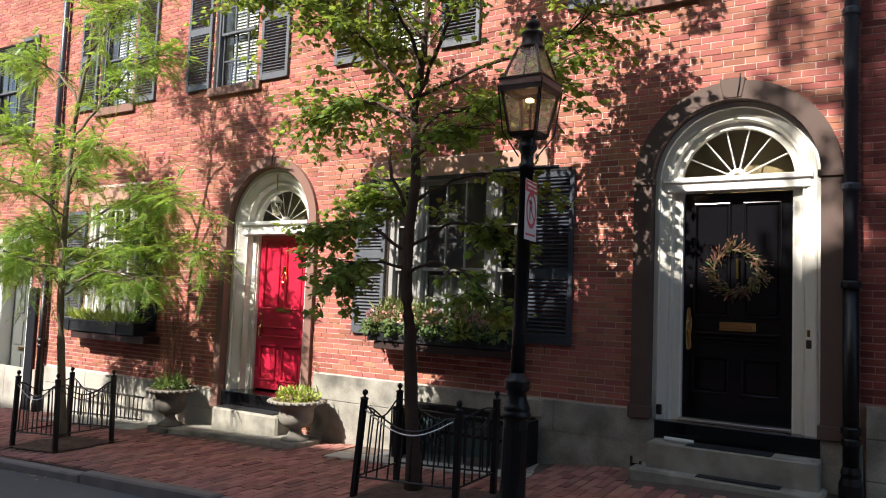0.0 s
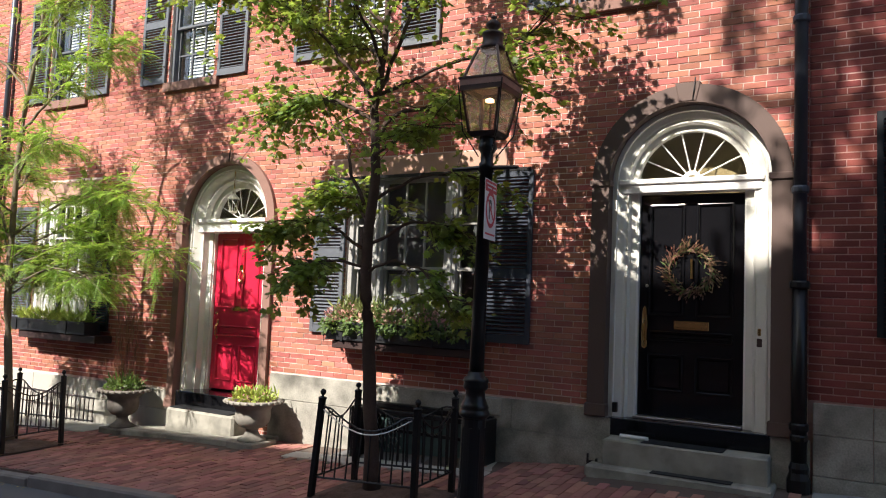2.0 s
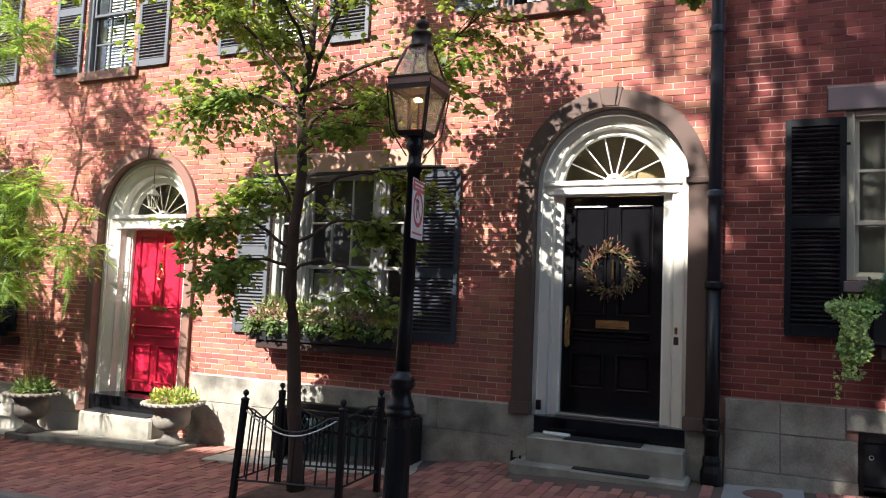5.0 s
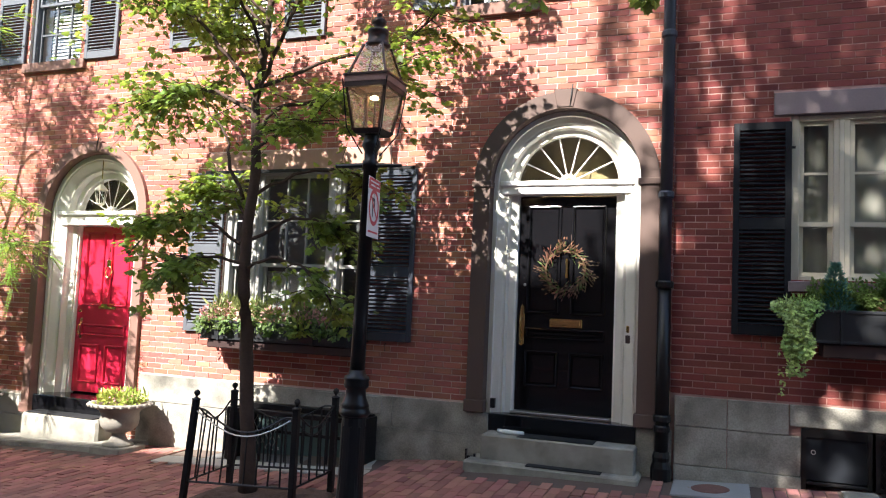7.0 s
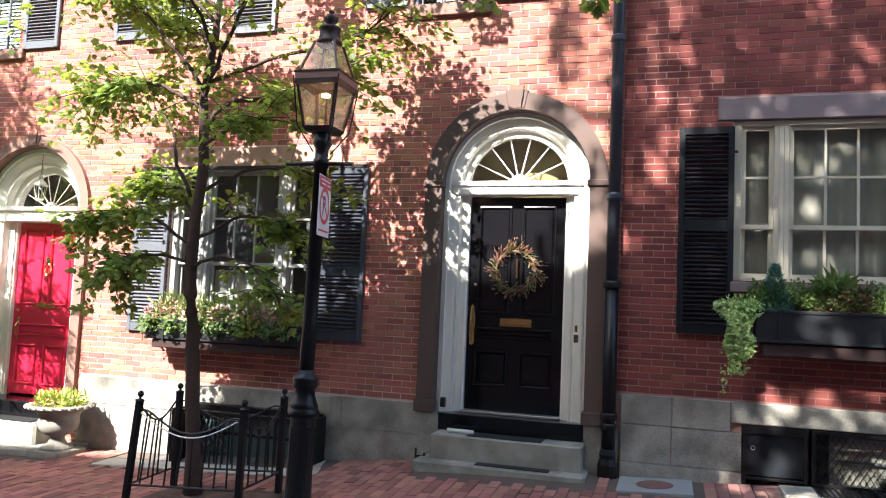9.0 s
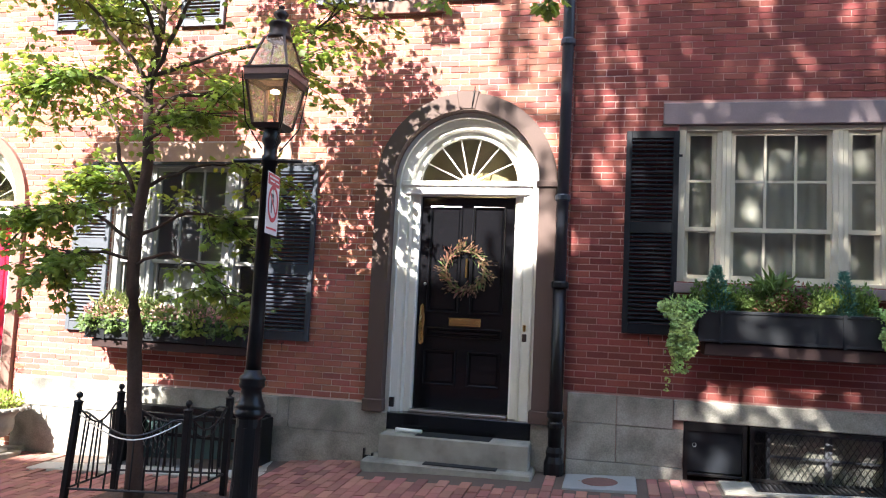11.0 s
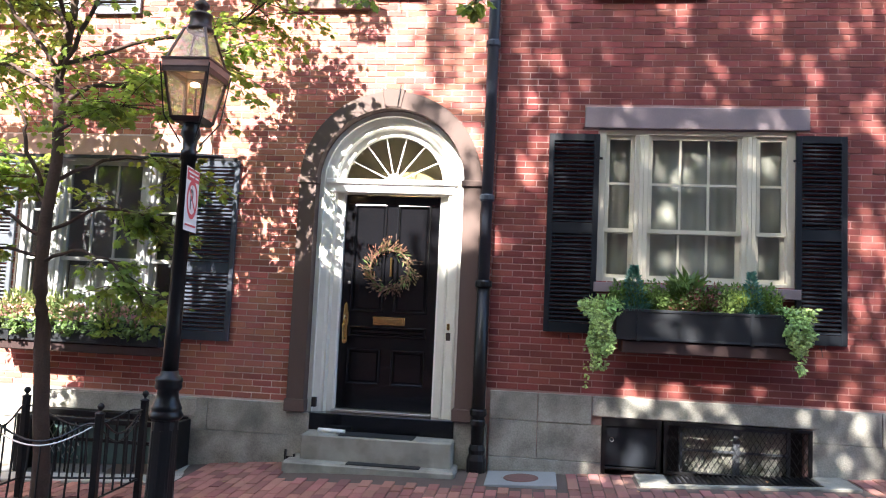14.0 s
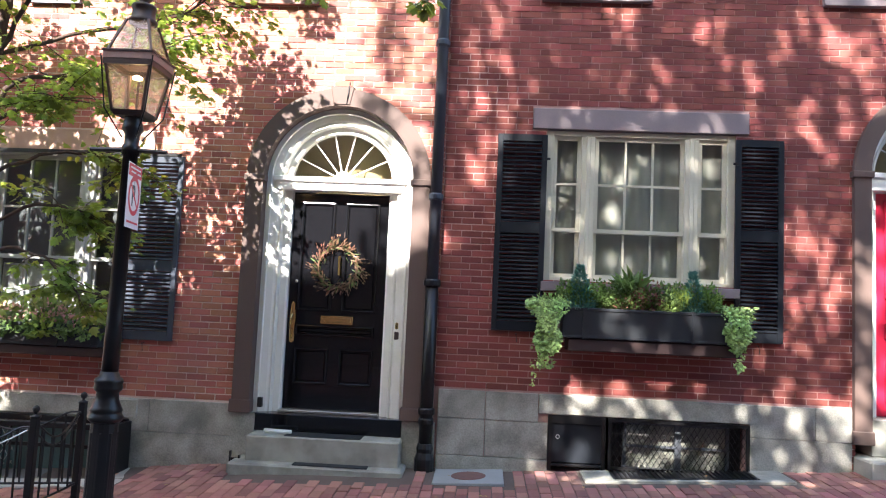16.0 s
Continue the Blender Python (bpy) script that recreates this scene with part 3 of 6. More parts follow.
    for a, b, n in rows:
        cells = [(cx - dw + st, cx - 0.055), (cx + 0.055, cx + dw - st)] if n == 2 else [(cx - dw + st, cx + dw - st)]
        for x0, x1 in cells:
            z0, z1 = door_z0 + a * h, door_z0 + b * h
            bm = boxbm(x0 + 0.035, x1 - 0.035, yf + 0.002, yf + 0.013, z0 + 0.035, z1 - 0.035, bev=0.009)
            for q in ((x0, x1, z0, z0 + 0.026), (x0, x1, z1 - 0.026, z1), (x0, x0 + 0.026, z0, z1), (x1 - 0.026, x1, z0, z1)):
                box(bm, q[0], q[1], yf - 0.012, yf + 0.012, q[2], q[3], bev=0.006)
            c4 = [(x0 + 0.012, z0 + 0.012), (x1 - 0.012, z0 + 0.012), (x1 - 0.012, z1 - 0.012), (x0 + 0.012, z1 - 0.012)]
            for (xa, za), (xb, zb) in zip(c4, c4[1:] + c4[:1]):
                tube(bm, [(xa, yf - 0.011, za), (xb, yf - 0.011, zb)], 0.011, 10)
            part("panel", bm, door_mat, door)
    return top, door, yf


black_sur, black_door, yb = doorway(-1.53, 0.96, 2.95, 0.545, 0.36, 0.775, 1.03, 0.57, 2.85, 0.20, BLACKDOOR, BROWN, "door_1",
                                    "brown painted stone arch surround with white moulded casing and fanlight", "glossy black panelled front door hung with a dried wreath")
red_sur, red_door, yr = doorway(-7.83, 0.94, 2.66, -0.02, 0.0, 0.805, 0.97, 0.26, 2.515, 0.30, REDDOOR, SILLSTONE, "door_2",
                                "brown stone arch surround with white moulded casing", "bright red panelled front door with brass fittings")
red2_sur, red2_door, y2 = doorway(4.60, 0.97, 3.19, 0.55, 0.72, 0.80, 1.30, 0.80, 3.05, 0.20, REDDOOR, BROWN, "door_3",
                                  "brown stone arch surround with white casing at the next house", "red panelled front door of the next house")

# ---------------------------------------------------------------- fittings of the doors
def lever_set(door, x, z0, z1, y):
    bm = lathe(bmesh.new(), x, y - 0.006, [(0.0, z0), (0.026, z0 + 0.02), (0.03, (z0 + z1) / 2 + 0.05), (0.02, z1 - 0.03), (0.001, z1)], 12)
    bmesh.ops.scale(bm, vec=(1, 0.3, 1), verts=bm.verts, space=Matrix.Translation((-x, -y, 0)))
    ob = part("handle_plate", bm, BRASS, door, "polished brass handle plate")
    part("handle", tube(bmesh.new(), [(x, y - 0.01, z1 - 0.14), (x - 0.005, y - 0.05, z1 - 0.18), (x - 0.008, y - 0.055, (z0 + z1) / 2 - 0.02), (x - 0.005, y - 0.045, z0 + 0.08), (x, y - 0.01, z0 + 0.05)], 0.011, 8), BRASS, door)


lever_set(black_door, -1.985, 1.25, 1.69, yb)
part("lock", boxbm(-1.98, -1.95, yb - 0.012, yb, 1.885, 1.915, bev=0.006), STEEL, black_door)
mail = part("mail_slot", boxbm(-1.685, -1.345, yb - 0.012, yb, 1.462, 1.552, bev=0.004), BRASS, black_door, "polished brass mail slot")
part("flap", boxbm(-1.665, -1.365, yb - 0.019, yb - 0.012, 1.482, 1.532, bev=0.004), BRASS, mail)
part("number_plate", boxbm(-1.485, -1.455, yb - 0.008, yb, 2.375, 2.44, bev=0.003), BRONZE, black_door, "small dull number bar")
part("knocker", tube(bmesh.new(), [(-1.515, yb - 0.03, 2.18), (-1.515, yb - 0.035, 2.10), (-1.513, yb - 0.03, 1.98)], [0.016, 0.012, 0.016], 8), BRASS, black_door)
bell = thing("doorbell", (-0.86, 0.11, 1.35), "small brass doorbell and keypad on the white casing", "doorbell")
part("button", boxbm(-0.88, -0.84, 0.09, 0.125, 1.44, 1.52, bev=0.012), BRASS, bell)
part("keypad", boxbm(-0.885, -0.835, 0.09, 0.125, 1.34, 1.42, bev=0.004), BRONZE, bell)
vent = solid("vent_plate", boxbm(-2.235, -2.185, -0.012, 0.03, 0.60, 0.70, bev=0.004), IRON, "small black vent plate on the casing", "vent")

part("mail_slot", boxbm(-7.93, -7.63, yr - 0.012, yr, 1.395, 1.465, bev=0.004), BRASS, red_door, "brass mail slot")
part("number_plate", boxbm(-7.80, -7.76, yr - 0.01, yr, 2.17, 2.25, bev=0.003), BRASS, red_door)
kn = tube(bmesh.new(), [(-7.78 + 0.05 * math.cos(a), yr - 0.03, 1.90 + 0.08 * math.sin(a)) for a in np.linspace(0.3, 2 * math.pi - 0.3, 14) + 1.57], 0.011, 6)
box(kn, -7.815, -7.745, yr - 0.04, yr, 1.97, 2.06, bev=0.01)
part("knocker", kn, BRASS, red_door, "brass ring knocker")
part("handle_plate", boxbm(-8.235, -8.195, yr - 0.012, yr, 0.98, 1.26, bev=0.006), BRASS, red_door)
part("handle", tube(bmesh.new(), [(-8.215, yr - 0.01, 1.2), (-8.215, yr - 0.05, 1.16), (-8.215, yr - 0.05, 1.05), (-8.215, yr - 0.01, 1.02)], 0.01, 6), BRASS, red_door)
part("knob", lathe(bmesh.new(), -8.215, yr - 0.03, [(0.001, 1.33), (0.022, 1.34), (0.022, 1.36), (0.001, 1.375)], 10), BRASS, red_door)

# wreath of dried twigs and leaves
wr = thing("wreath", (-1.53, yb - 0.04, 1.76), "dried wreath of brown and green twigs hung on the black door", "wreath")
rnd = random.Random(8)
tw, lv, lg = Heap(), Heap(), Heap()


def blade(heap, p, d, length, width, up=None):
    """A pointed leaf, folded along its middle."""
    d = Vector(d).normalized()
    s = d.cross(Vector(up) if up is not None else Vector((rnd.uniform(-1, 1), rnd.uniform(-1, 1), rnd.uniform(-1, 1)))).normalized()
    n = d.cross(s).normalized()
    p = Vector(p)
    a, b = p + d * length * 0.45 + s * width / 2 + n * width * 0.15, p + d * length * 0.45 - s * width / 2 + n * width * 0.15
    heap.add([tuple(p), tuple(a), tuple(p + d * length), tuple(b)], [(0, 1, 2), (0, 2, 3)])


for k in range(420):
    a = rnd.uniform(0, 2 * math.pi)
    r = rnd.gauss(0.205, 0.026)
    p = Vector((-1.53 + r * math.cos(a), yb - 0.045 + rnd.gauss(0, 0.018), 2.06 + r * math.sin(a)))
    t = Vector((-math.sin(a), 0, math.cos(a))) * -1
    o = Vector((math.cos(a), 0, math.sin(a)))
    d = (t * rnd.uniform(0.3, 1) + o * rnd.uniform(-0.45, 1.0) + Vector((0, -rnd.uniform(0, 0.6), 0))).normalized()
    if k % 3 == 0:
        d = (t * rnd.uniform(0.1, 0.8) + o * rnd.uniform(0.3, 1.2) + Vector((0, -rnd.uniform(0, 0.5), 0))).normalized()
        q = p + d * rnd.uniform(0.04, 0.10)
        s = d.orthogonal().normalized() * 0.003
        tw.add([tuple(p - s), tuple(p + s), tuple(q + s * 0.5), tuple(q - s * 0.5)], [(0, 1, 2, 3)])
        blade(lv, q, d, 0.035, 0.02)
    blade(lv if rnd.random() < 0.65 else lg, p, d, rnd.uniform(0.04, 0.09), rnd.uniform(0.008, 0.015))
heap_part("twig_bundle", tw, TWIGS, wr, kind="stuff")
heap_part("dried_leaves", lv, WREATH, wr)
heap_part("green_leaves", lg, LEAF3, wr)
part("hoop", tube(bmesh.new(), [(-1.53 + 0.21 * math.cos(a), yb - 0.03, 2.06 + 0.21 * math.sin(a)) for a in np.linspace(0, 2 * math.pi, 25)], 0.009, 6), TWIGS, wr)

# steps of the black door
part("threshold", boxbm(-2.265, -0.755, -0.02, 0.30, 0.373, 0.545, bev=0.006), BLACKDOOR, black_sur, "black painted timber threshold")
part("sill", boxbm(-2.06, -1.02, 0.12, 0.26, 0.546, 0.572, bev=0.004), STEEL, black_sur)
solid("upper_step", boxbm(-2.235, -0.735, -0.30, 0.30, 0.10, 0.37, bev=0.012), STEPSTONE, "worn granite upper doorstep", "step", "structure")
solid("lower_step", boxbm(-2.37, -0.685, -0.44, -0.02, -0.15, 0.13, bev=0.02), STEPSTONE, "worn granite lower doorstep, partly sunk in the pavement", "step", "structure")
solid("doormat", boxbm(-1.87, -1.12, -0.27, -0.04, 0.371, 0.380, bev=0.003), RUBBER, "dark rubber doormat on the upper step", "doormat")
solid("step_mat", boxbm(-1.74, -1.02, -0.43, -0.31, 0.131, 0.141, bev=0.003), RUBBER, "dark rubber mat on the lower step", "doormat")
solid("newspaper", tube(bmesh.new(), [(-2.11, -0.12, 0.392), (-1.83, -0.15, 0.392)], 0.022, 8), PAPER, "rolled newspaper lying on the upper step", "newspaper", smooth=True)
bs = thing("boot_scraper", (-2.36, -0.2, 0.0), "small black iron boot scraper beside the step", "boot scraper")
for x in (-2.40, -2.31):
    part("upright", boxbm(x - 0.008, x + 0.008, -0.25, -0.22, -0.05, 0.20 if x < -2.35 else 0.16), IRON, bs)
part("blade", boxbm(-2.41, -2.30, -0.242, -0.228, 0.10, 0.135), IRON, bs)

# step of the next house
solid("side_step", boxbm(3.64, 5.56, -0.34, 0.35, -0.1, 0.44, bev=0.015), STEPSTONE, "worn granite doorstep of the next house", "step", "structure")
solid("side_threshold", boxbm(3.80, 5.40, -0.02, 0.30, 0.442, 0.795, bev=0.008), STEPSTONE, "stone threshold under the next house's red door", "step", "structure")

# steps of the red door
solid("red_door_step", boxbm(-8.52, -7.02, -0.10, 0.33, 0.02, 0.245, bev=0.01), BLACKDOOR, "black painted top step under the red door", "step", "structure")
solid("stone_step", boxbm(-8.40, -7.12, -0.36, 0.0, -0.30, 0.05, bev=0.03), STEPSTONE, "worn granite step before the red door", "step", "structure")
bm = bmesh.new()
box(bm, 0, 2.45, -0.60, 0.0, -0.16, 0.03, bev=0.015, m=Matrix.Translation((-9.05, 0, slope(-9.05, 0) + 0.015)) @ Matrix.Rotation(-tilt, 4, "Y"))
solid("entry_slab", bm, GRANITE, "wide flat stone slab in front of the red door", "slab", "structure")
solid("doormat", boxbm(-8.34, -7.22, -0.34, -0.104, 0.051, 0.064, bev=0.003), RUBBER, "black doormat on the stone step", "doormat")

# lantern hanging in the arch of the red door
ln = thing("hanging_lantern", (-7.80, 0.09, 2.78), "small pale metal lantern hanging in the arch", "lantern")
part("chain", tube(bmesh.new(), [(-7.80, 0.09, 3.40), (-7.80, 0.09, 3.11)], 0.007, 5), BRASS, ln)
part("cap", lathe(bmesh.new(), -7.80, 0.09, [(0.012, 3.13), (0.03, 3.09), (0.022, 3.06), (0.088, 2.99), (0.09, 2.975)], 6), CREAM, ln)
part("lantern_glass", lathe(bmesh.new(), -7.80, 0.09, [(0.046, 2.80), (0.074, 2.975)], 6), GLASS, ln).visible_shadow = False
for k in range(6):
    a = 2 * math.pi * k / 6
    part("bar", tube(bmesh.new(), [(-7.80 + 0.047 * math.cos(a), 0.09 + 0.047 * math.sin(a), 2.80), (-7.80 + 0.076 * math.cos(a), 0.09 + 0.076 * math.sin(a), 2.975)], 0.005, 4), CREAM, ln)
part("foot", lathe(bmesh.new(), -7.80, 0.09, [(0.01, 2.77), (0.05, 2.79), (0.052, 2.805)], 6), CREAM, ln)

# ---------------------------------------------------------------- windows and shutters
def shutter(x0, x1, z0, z1, y=-0.012, material=None, label="", split=0.52, hinge=0, angle=0.0):
    material = material or SHUTTER
    hx = x0 if hinge <= 0 else x1
    th = thing("shutter", (hx, y, z0), label or "black painted louvred wooden shutter fixed open on the brick wall", "shutter", "window shutters")
    yb_, yf_ = y, y - 0.035
    st = 0.055
    mid = z0 + (z1 - z0) * split
    for a, b in ((x0, x0 + st), (x1 - st, x1)):
        part("stile", boxbm(a, b, yf_, yb_, z0, z1, bev=0.004), material, th)
    for a, b in ((z0, z0 + 0.095), (mid - 0.055, mid + 0.055), (z1 - 0.07, z1)):
        part("rail", boxbm(x0 + st, x1 - st, yf_ + 0.003, yb_, a, b), material, th)
    for a, b in ((z0 + 0.095, mid - 0.055), (mid + 0.055, z1 - 0.07)):
        h = Heap()
        n = max(3, int((b - a) / 0.042))
        for k in range(n):
            z = a + (k + 0.5) * (b - a) / n
            m = Matrix.Translation((0, (yf_ + yb_) / 2, z)) @ Matrix.Rotation(radians(40), 4, "X")
            h.add([tuple(m @ Vector((x, yy, zz))) for zz in (-0.0035, 0.0035) for yy in (-0.022, 0.022) for x in (x0 + st, x1 - st)],
                  [(0, 2, 3, 1), (4, 5, 7, 6), (0, 1, 5, 4), (2, 6, 7, 3)])
        heap_part("louvres", h, material, th, kind="stuff")
    for z in (z0 + 0.25, z1 - 0.25):
        part("hinge", boxbm(hx - 0.03, hx + 0.03, yf_ - 0.006, yf_ - 0.0005, z - 0.012, z + 0.012), IRON, th)
    if angle:
        th.rotation_euler = (0, 0, radians(angle))
    bm = tube(bmesh.new(), [((x0 + x1) / 2, 0.0, z0 - 0.03), ((x0 + x1) / 2, -0.05, z0 - 0.03), ((x0 + x1) / 2 + 0.01, -0.052, z0 - 0.11)], 0.006, 5)
    part("shutter_hook", bm, IRON, th)
    return th


def sash(parent, x0, x1, z0, z1, y, cols, rows, material, bar=0.011, rail=0.04):
    s = part("sash", boxbm(x0, x0 + rail, y, y + 0.04, z0, z1), material, parent)
    part("sash_stile", boxbm(x1 - rail, x1, y, y + 0.04, z0, z1), material, s)
    part("sash_rail", boxbm(x0 + rail, x1 - rail, y + 0.001, y + 0.039, z0, z0 + rail), material, s)
    part("sash_rail", boxbm(x0 + rail, x1 - rail, y + 0.001, y + 0.039, z1 - rail, z1), material, s)
    xa, xb, za, zb = x0 + rail, x1 - rail, z0 + rail, z1 - rail
    for k in range(1, cols):
        x = xa + (xb - xa) * k / cols
        part("glazing_bar", boxbm(x - bar, x + bar, y + 0.004, y + 0.034, za, zb), material, s)
    for k in range(1, rows):
        z = za + (zb - za) * k / rows
        part("glazing_bar", boxbm(xa, xb, y + 0.005, y + 0.033, z - bar, z + bar), material, s)
    for i in range(cols):
        for j in range(rows):
            p = part("pane", boxbm(xa + (xb - xa) * i / cols, xa + (xb - xa) * (i + 1) / cols, y + 0.018, y + 0.021, za + (zb - za) * j / rows, za + (zb - za) * (j + 1) / rows), GLASS, s)
            p.visible_shadow = False
    return s


def drape(parent, x0, x1, z0, z1, y, material, name="curtain", folds=0.11, depth=0.022):
    h, n = Heap(), int((x1 - x0) / 0.012)
    vs, fs = [], []
    for k in range(n + 1):
        x = x0 + (x1 - x0) * k / n
        yy = y + depth * math.sin(2 * math.pi * x / folds + 1.3 * math.sin(x * 7))
        vs += [(x, yy, z0), (x, yy + 0.01 * math.sin(x * 31), z1)]
    fs = [(2 * k, 2 * k + 2, 2 * k + 3, 2 * k + 1) for k in range(n)]
    h.add(vs, fs)
    return heap_part(name, h, material, parent, smooth=True)


def triple_window(name, x0, x1, z0, z1, label, mat_frame, curtain=True, meet=0.405, low_rows=2):
    w = thing(name, (x0, 0, z0), label, "window", kind="structure")
    f = part("window_frame", boxbm(x0, x0 + 0.075, 0.03, 0.17, z0, z1, bev=0.005), mat_frame, w)
    part("frame_side", boxbm(x1 - 0.075, x1, 0.03, 0.17, z0, z1, bev=0.005), mat_frame, f)
    part("frame_head", boxbm(x0 + 0.075, x1 - 0.075, 0.034, 0.166, z1 - 0.05, z1, bev=0.004), mat_frame, f)
    part("window_sill", boxbm(x0 + 0.075, x1 - 0.075, 0.02, 0.17, z0, z0 + 0.05, bev=0.004), mat_frame, w)
    W_ = x1 - x0
    m0, m1 = x0 + W_ * 0.19, x0 + W_ * 0.262
    n0, n1 = x1 - W_ * 0.262, x1 - W_ * 0.19
    for a, b in ((m0, m1), (n0, n1)):
        part("mullion", boxbm(a, b, 0.035, 0.168, z0 + 0.05, z1 - 0.05, bev=0.005), mat_frame, f)
        part("mullion_bead", boxbm((a + b) / 2 - 0.022, (a + b) / 2 + 0.022, 0.02, 0.04, z0 + 0.05, z1 - 0.05, bev=0.006), mat_frame, f)
    zm = z0 + (z1 - z0) * meet
    za, zb = z0 + 0.05, z1 - 0.05
    for a, b, c in ((x0 + 0.075, m0, 1), (m1, n0, 3), (n1, x1 - 0.075, 1)):
        sash(w, a, b, zm - 0.02, zb, 0.07, c, 2, mat_frame)
        sash(w, a, b, za, zm + 0.02, 0.115, c, low_rows if c == 3 else 1, mat_frame)
    if not curtain:
        part("roller_shade", boxbm(x0 + 0.06, x1 - 0.06, 0.27, 0.275, z0 + (z1 - z0) * 0.38, z1 - 0.04), SHADE_CLOTH, w, "grey roller shade")
        drape(w, x0 + 0.5, x1 - 0.5, z0 + 0.06, z0 + (z1 - z0) * 0.37, 0.24, LACE, "lace_curtain")
    if curtain:
        drape(w, x0 + 0.06, x1 - 0.06, z0 + 0.05, z1 - 0.04, 0.20, CURTAIN, "sheer_curtain", 0.13, 0.006)
    return w


win_r = triple_window("window_1", 0.60, 2.50, 2.0, 3.555, "cream framed triple sash window with pale curtains behind", CREAM, True, 0.344, 1)
solid("lintel", boxbm(0.45, 2.62, -0.02, 0.2, 3.558, 3.775, bev=0.006), GREYSTONE, "grey brownstone lintel over the triple window", "lintel", "structure")
solid("stone_sill", boxbm(0.58, 2.52, -0.10, 0.1, 1.90, 1.998, bev=0.006), GREYSTONE, "brownstone window sill behind the planter", "sill", "structure")
shutter(0.10, 0.605, 1.49, 3.49, hinge=1)
shutter(2.485, 2.955, 1.48, 3.50, hinge=-1)

win_l = triple_window("window_2", -5.70, -3.78, 1.26, 3.17, "grey-white framed triple sash window with a grey shade behind the street tree", SASHGREY, False)
solid("lintel", boxbm(-5.98, -3.50, -0.02, 0.2, 3.173, 3.40, bev=0.006), PINKSTONE, "pinkish stone lintel over the triple window", "lintel", "structure")
solid("stone_sill", boxbm(-5.80, -3.68, -0.10, 0.1, 1.19, 1.258, bev=0.006), BROWN, "brownstone window sill behind the planter", "sill", "structure")
shutter(-6.20, -5.71, 1.20, 3.15, material=SHUTTER_G, label="grey louvred wooden shutter, coloured pale as if sunlit, fixed open on the brick wall", hinge=1)
shutter(-3.76, -3.16, 1.22, 3.14, material=SHUTTER_B, label="blue-black louvred wooden shutter, lightened as if sunlit, fixed open on the brick wall", hinge=-1, split=0.40)
part("awning_bar", boxbm(-6.0, -3.2, -0.05, -0.022, 3.135, 3.172), IRON, win_l)

win_w = triple_window("window_3", -12.26, -10.74, 1.12, 3.06, "white framed window behind feathery foliage", WHITE, False)
solid("lintel", boxbm(-12.42, -10.62, -0.02, 0.2, 3.063, 3.38, bev=0.006), PINKSTONE, "pinkish stone lintel over the window", "lintel", "structure")
solid("stone_sill", boxbm(-12.30, -10.70, -0.10, 0.1, 1.05, 1.118, bev=0.006), BROWN, "brownstone window sill behind the planter", "sill", "structure")
shutter(-12.82, -12.28, 1.0, 2.98, material=SHUTTER_G, label="grey louvred wooden shutter, coloured pale as if sunlit, fixed open on the brick wall", hinge=1)
shutter(-10.72, -10.20, 0.98, 2.98, hinge=-1)
solid("wooden_chair_back", boxbm(-11.35, -10.95, 0.40, 0.43, 1.0, 1.75, bev=0.02), AMBERWOOD, "orange wooden chair back seen through the window", "chair")


def plain_window(name, x0, x1, z0, z1, label, shut_l, shut_r, sill_mat, blinds=True):
    w = thing(name, (x0, 0, z0), label, "window", kind="structure")
    f = part("window_frame", boxbm(x0, x0 + 0.05, 0.05, 0.17, z0, z1, bev=0.004), SHUTTER_G, w)
    part("frame_side", boxbm(x1 - 0.05, x1, 0.05, 0.17, z0, z1, bev=0.004), SHUTTER_G, f)
    part("frame_head", boxbm(x0 + 0.05, x1 - 0.05, 0.052, 0.168, z1 - 0.05, z1), SHUTTER_G, f)
    zm = z0 + (z1 - z0) * 0.5
    sash(w, x0 + 0.05, x1 - 0.05, zm - 0.02, z1 - 0.05, 0.075, 3, 2, SHUTTER_G, rail=0.035)
    sash(w, x0 + 0.05, x1 - 0.05, z0 + 0.03, zm + 0.02, 0.118, 3, 2, SHUTTER_G, rail=0.035)
    part("window_sill", boxbm(x0 - 0.06, x1 + 0.12, -0.055, 0.15, z0 - 0.115, z0 + 0.022, bev=0.006), sill_mat, w)
    if blinds:
        h = Heap()
        z = z0 + 0.06
        while z < z1 - 0.06:
            m = Matrix.Translation((0, 0.20, z)) @ Matrix.Rotation(radians(58), 4, "X")
            h.add([tuple(m @ Vector((x, y, 0))) for x, y in ((x0 + 0.22, -0.028), (x1 - 0.06, -0.028), (x1 - 0.06, 0.028), (x0 + 0.22, 0.028))], [(0, 1, 2, 3)])
            z += 0.05
        heap_part("blind_slats", h, BLIND, w, "white slatted blind", "stuff")
    if shut_l:
        shutter(*shut_l, z0 + 0.03, z1 + 0.04, material=SHUTTER_G, label="grey louvred shutter of the upper window", hinge=1)
    if shut_r:
        shutter(*shut_r, z0 + 0.01, z1 + 0.02, material=SHUTTER_G, label="grey louvred shutter of the upper window", hinge=-1)
    return w


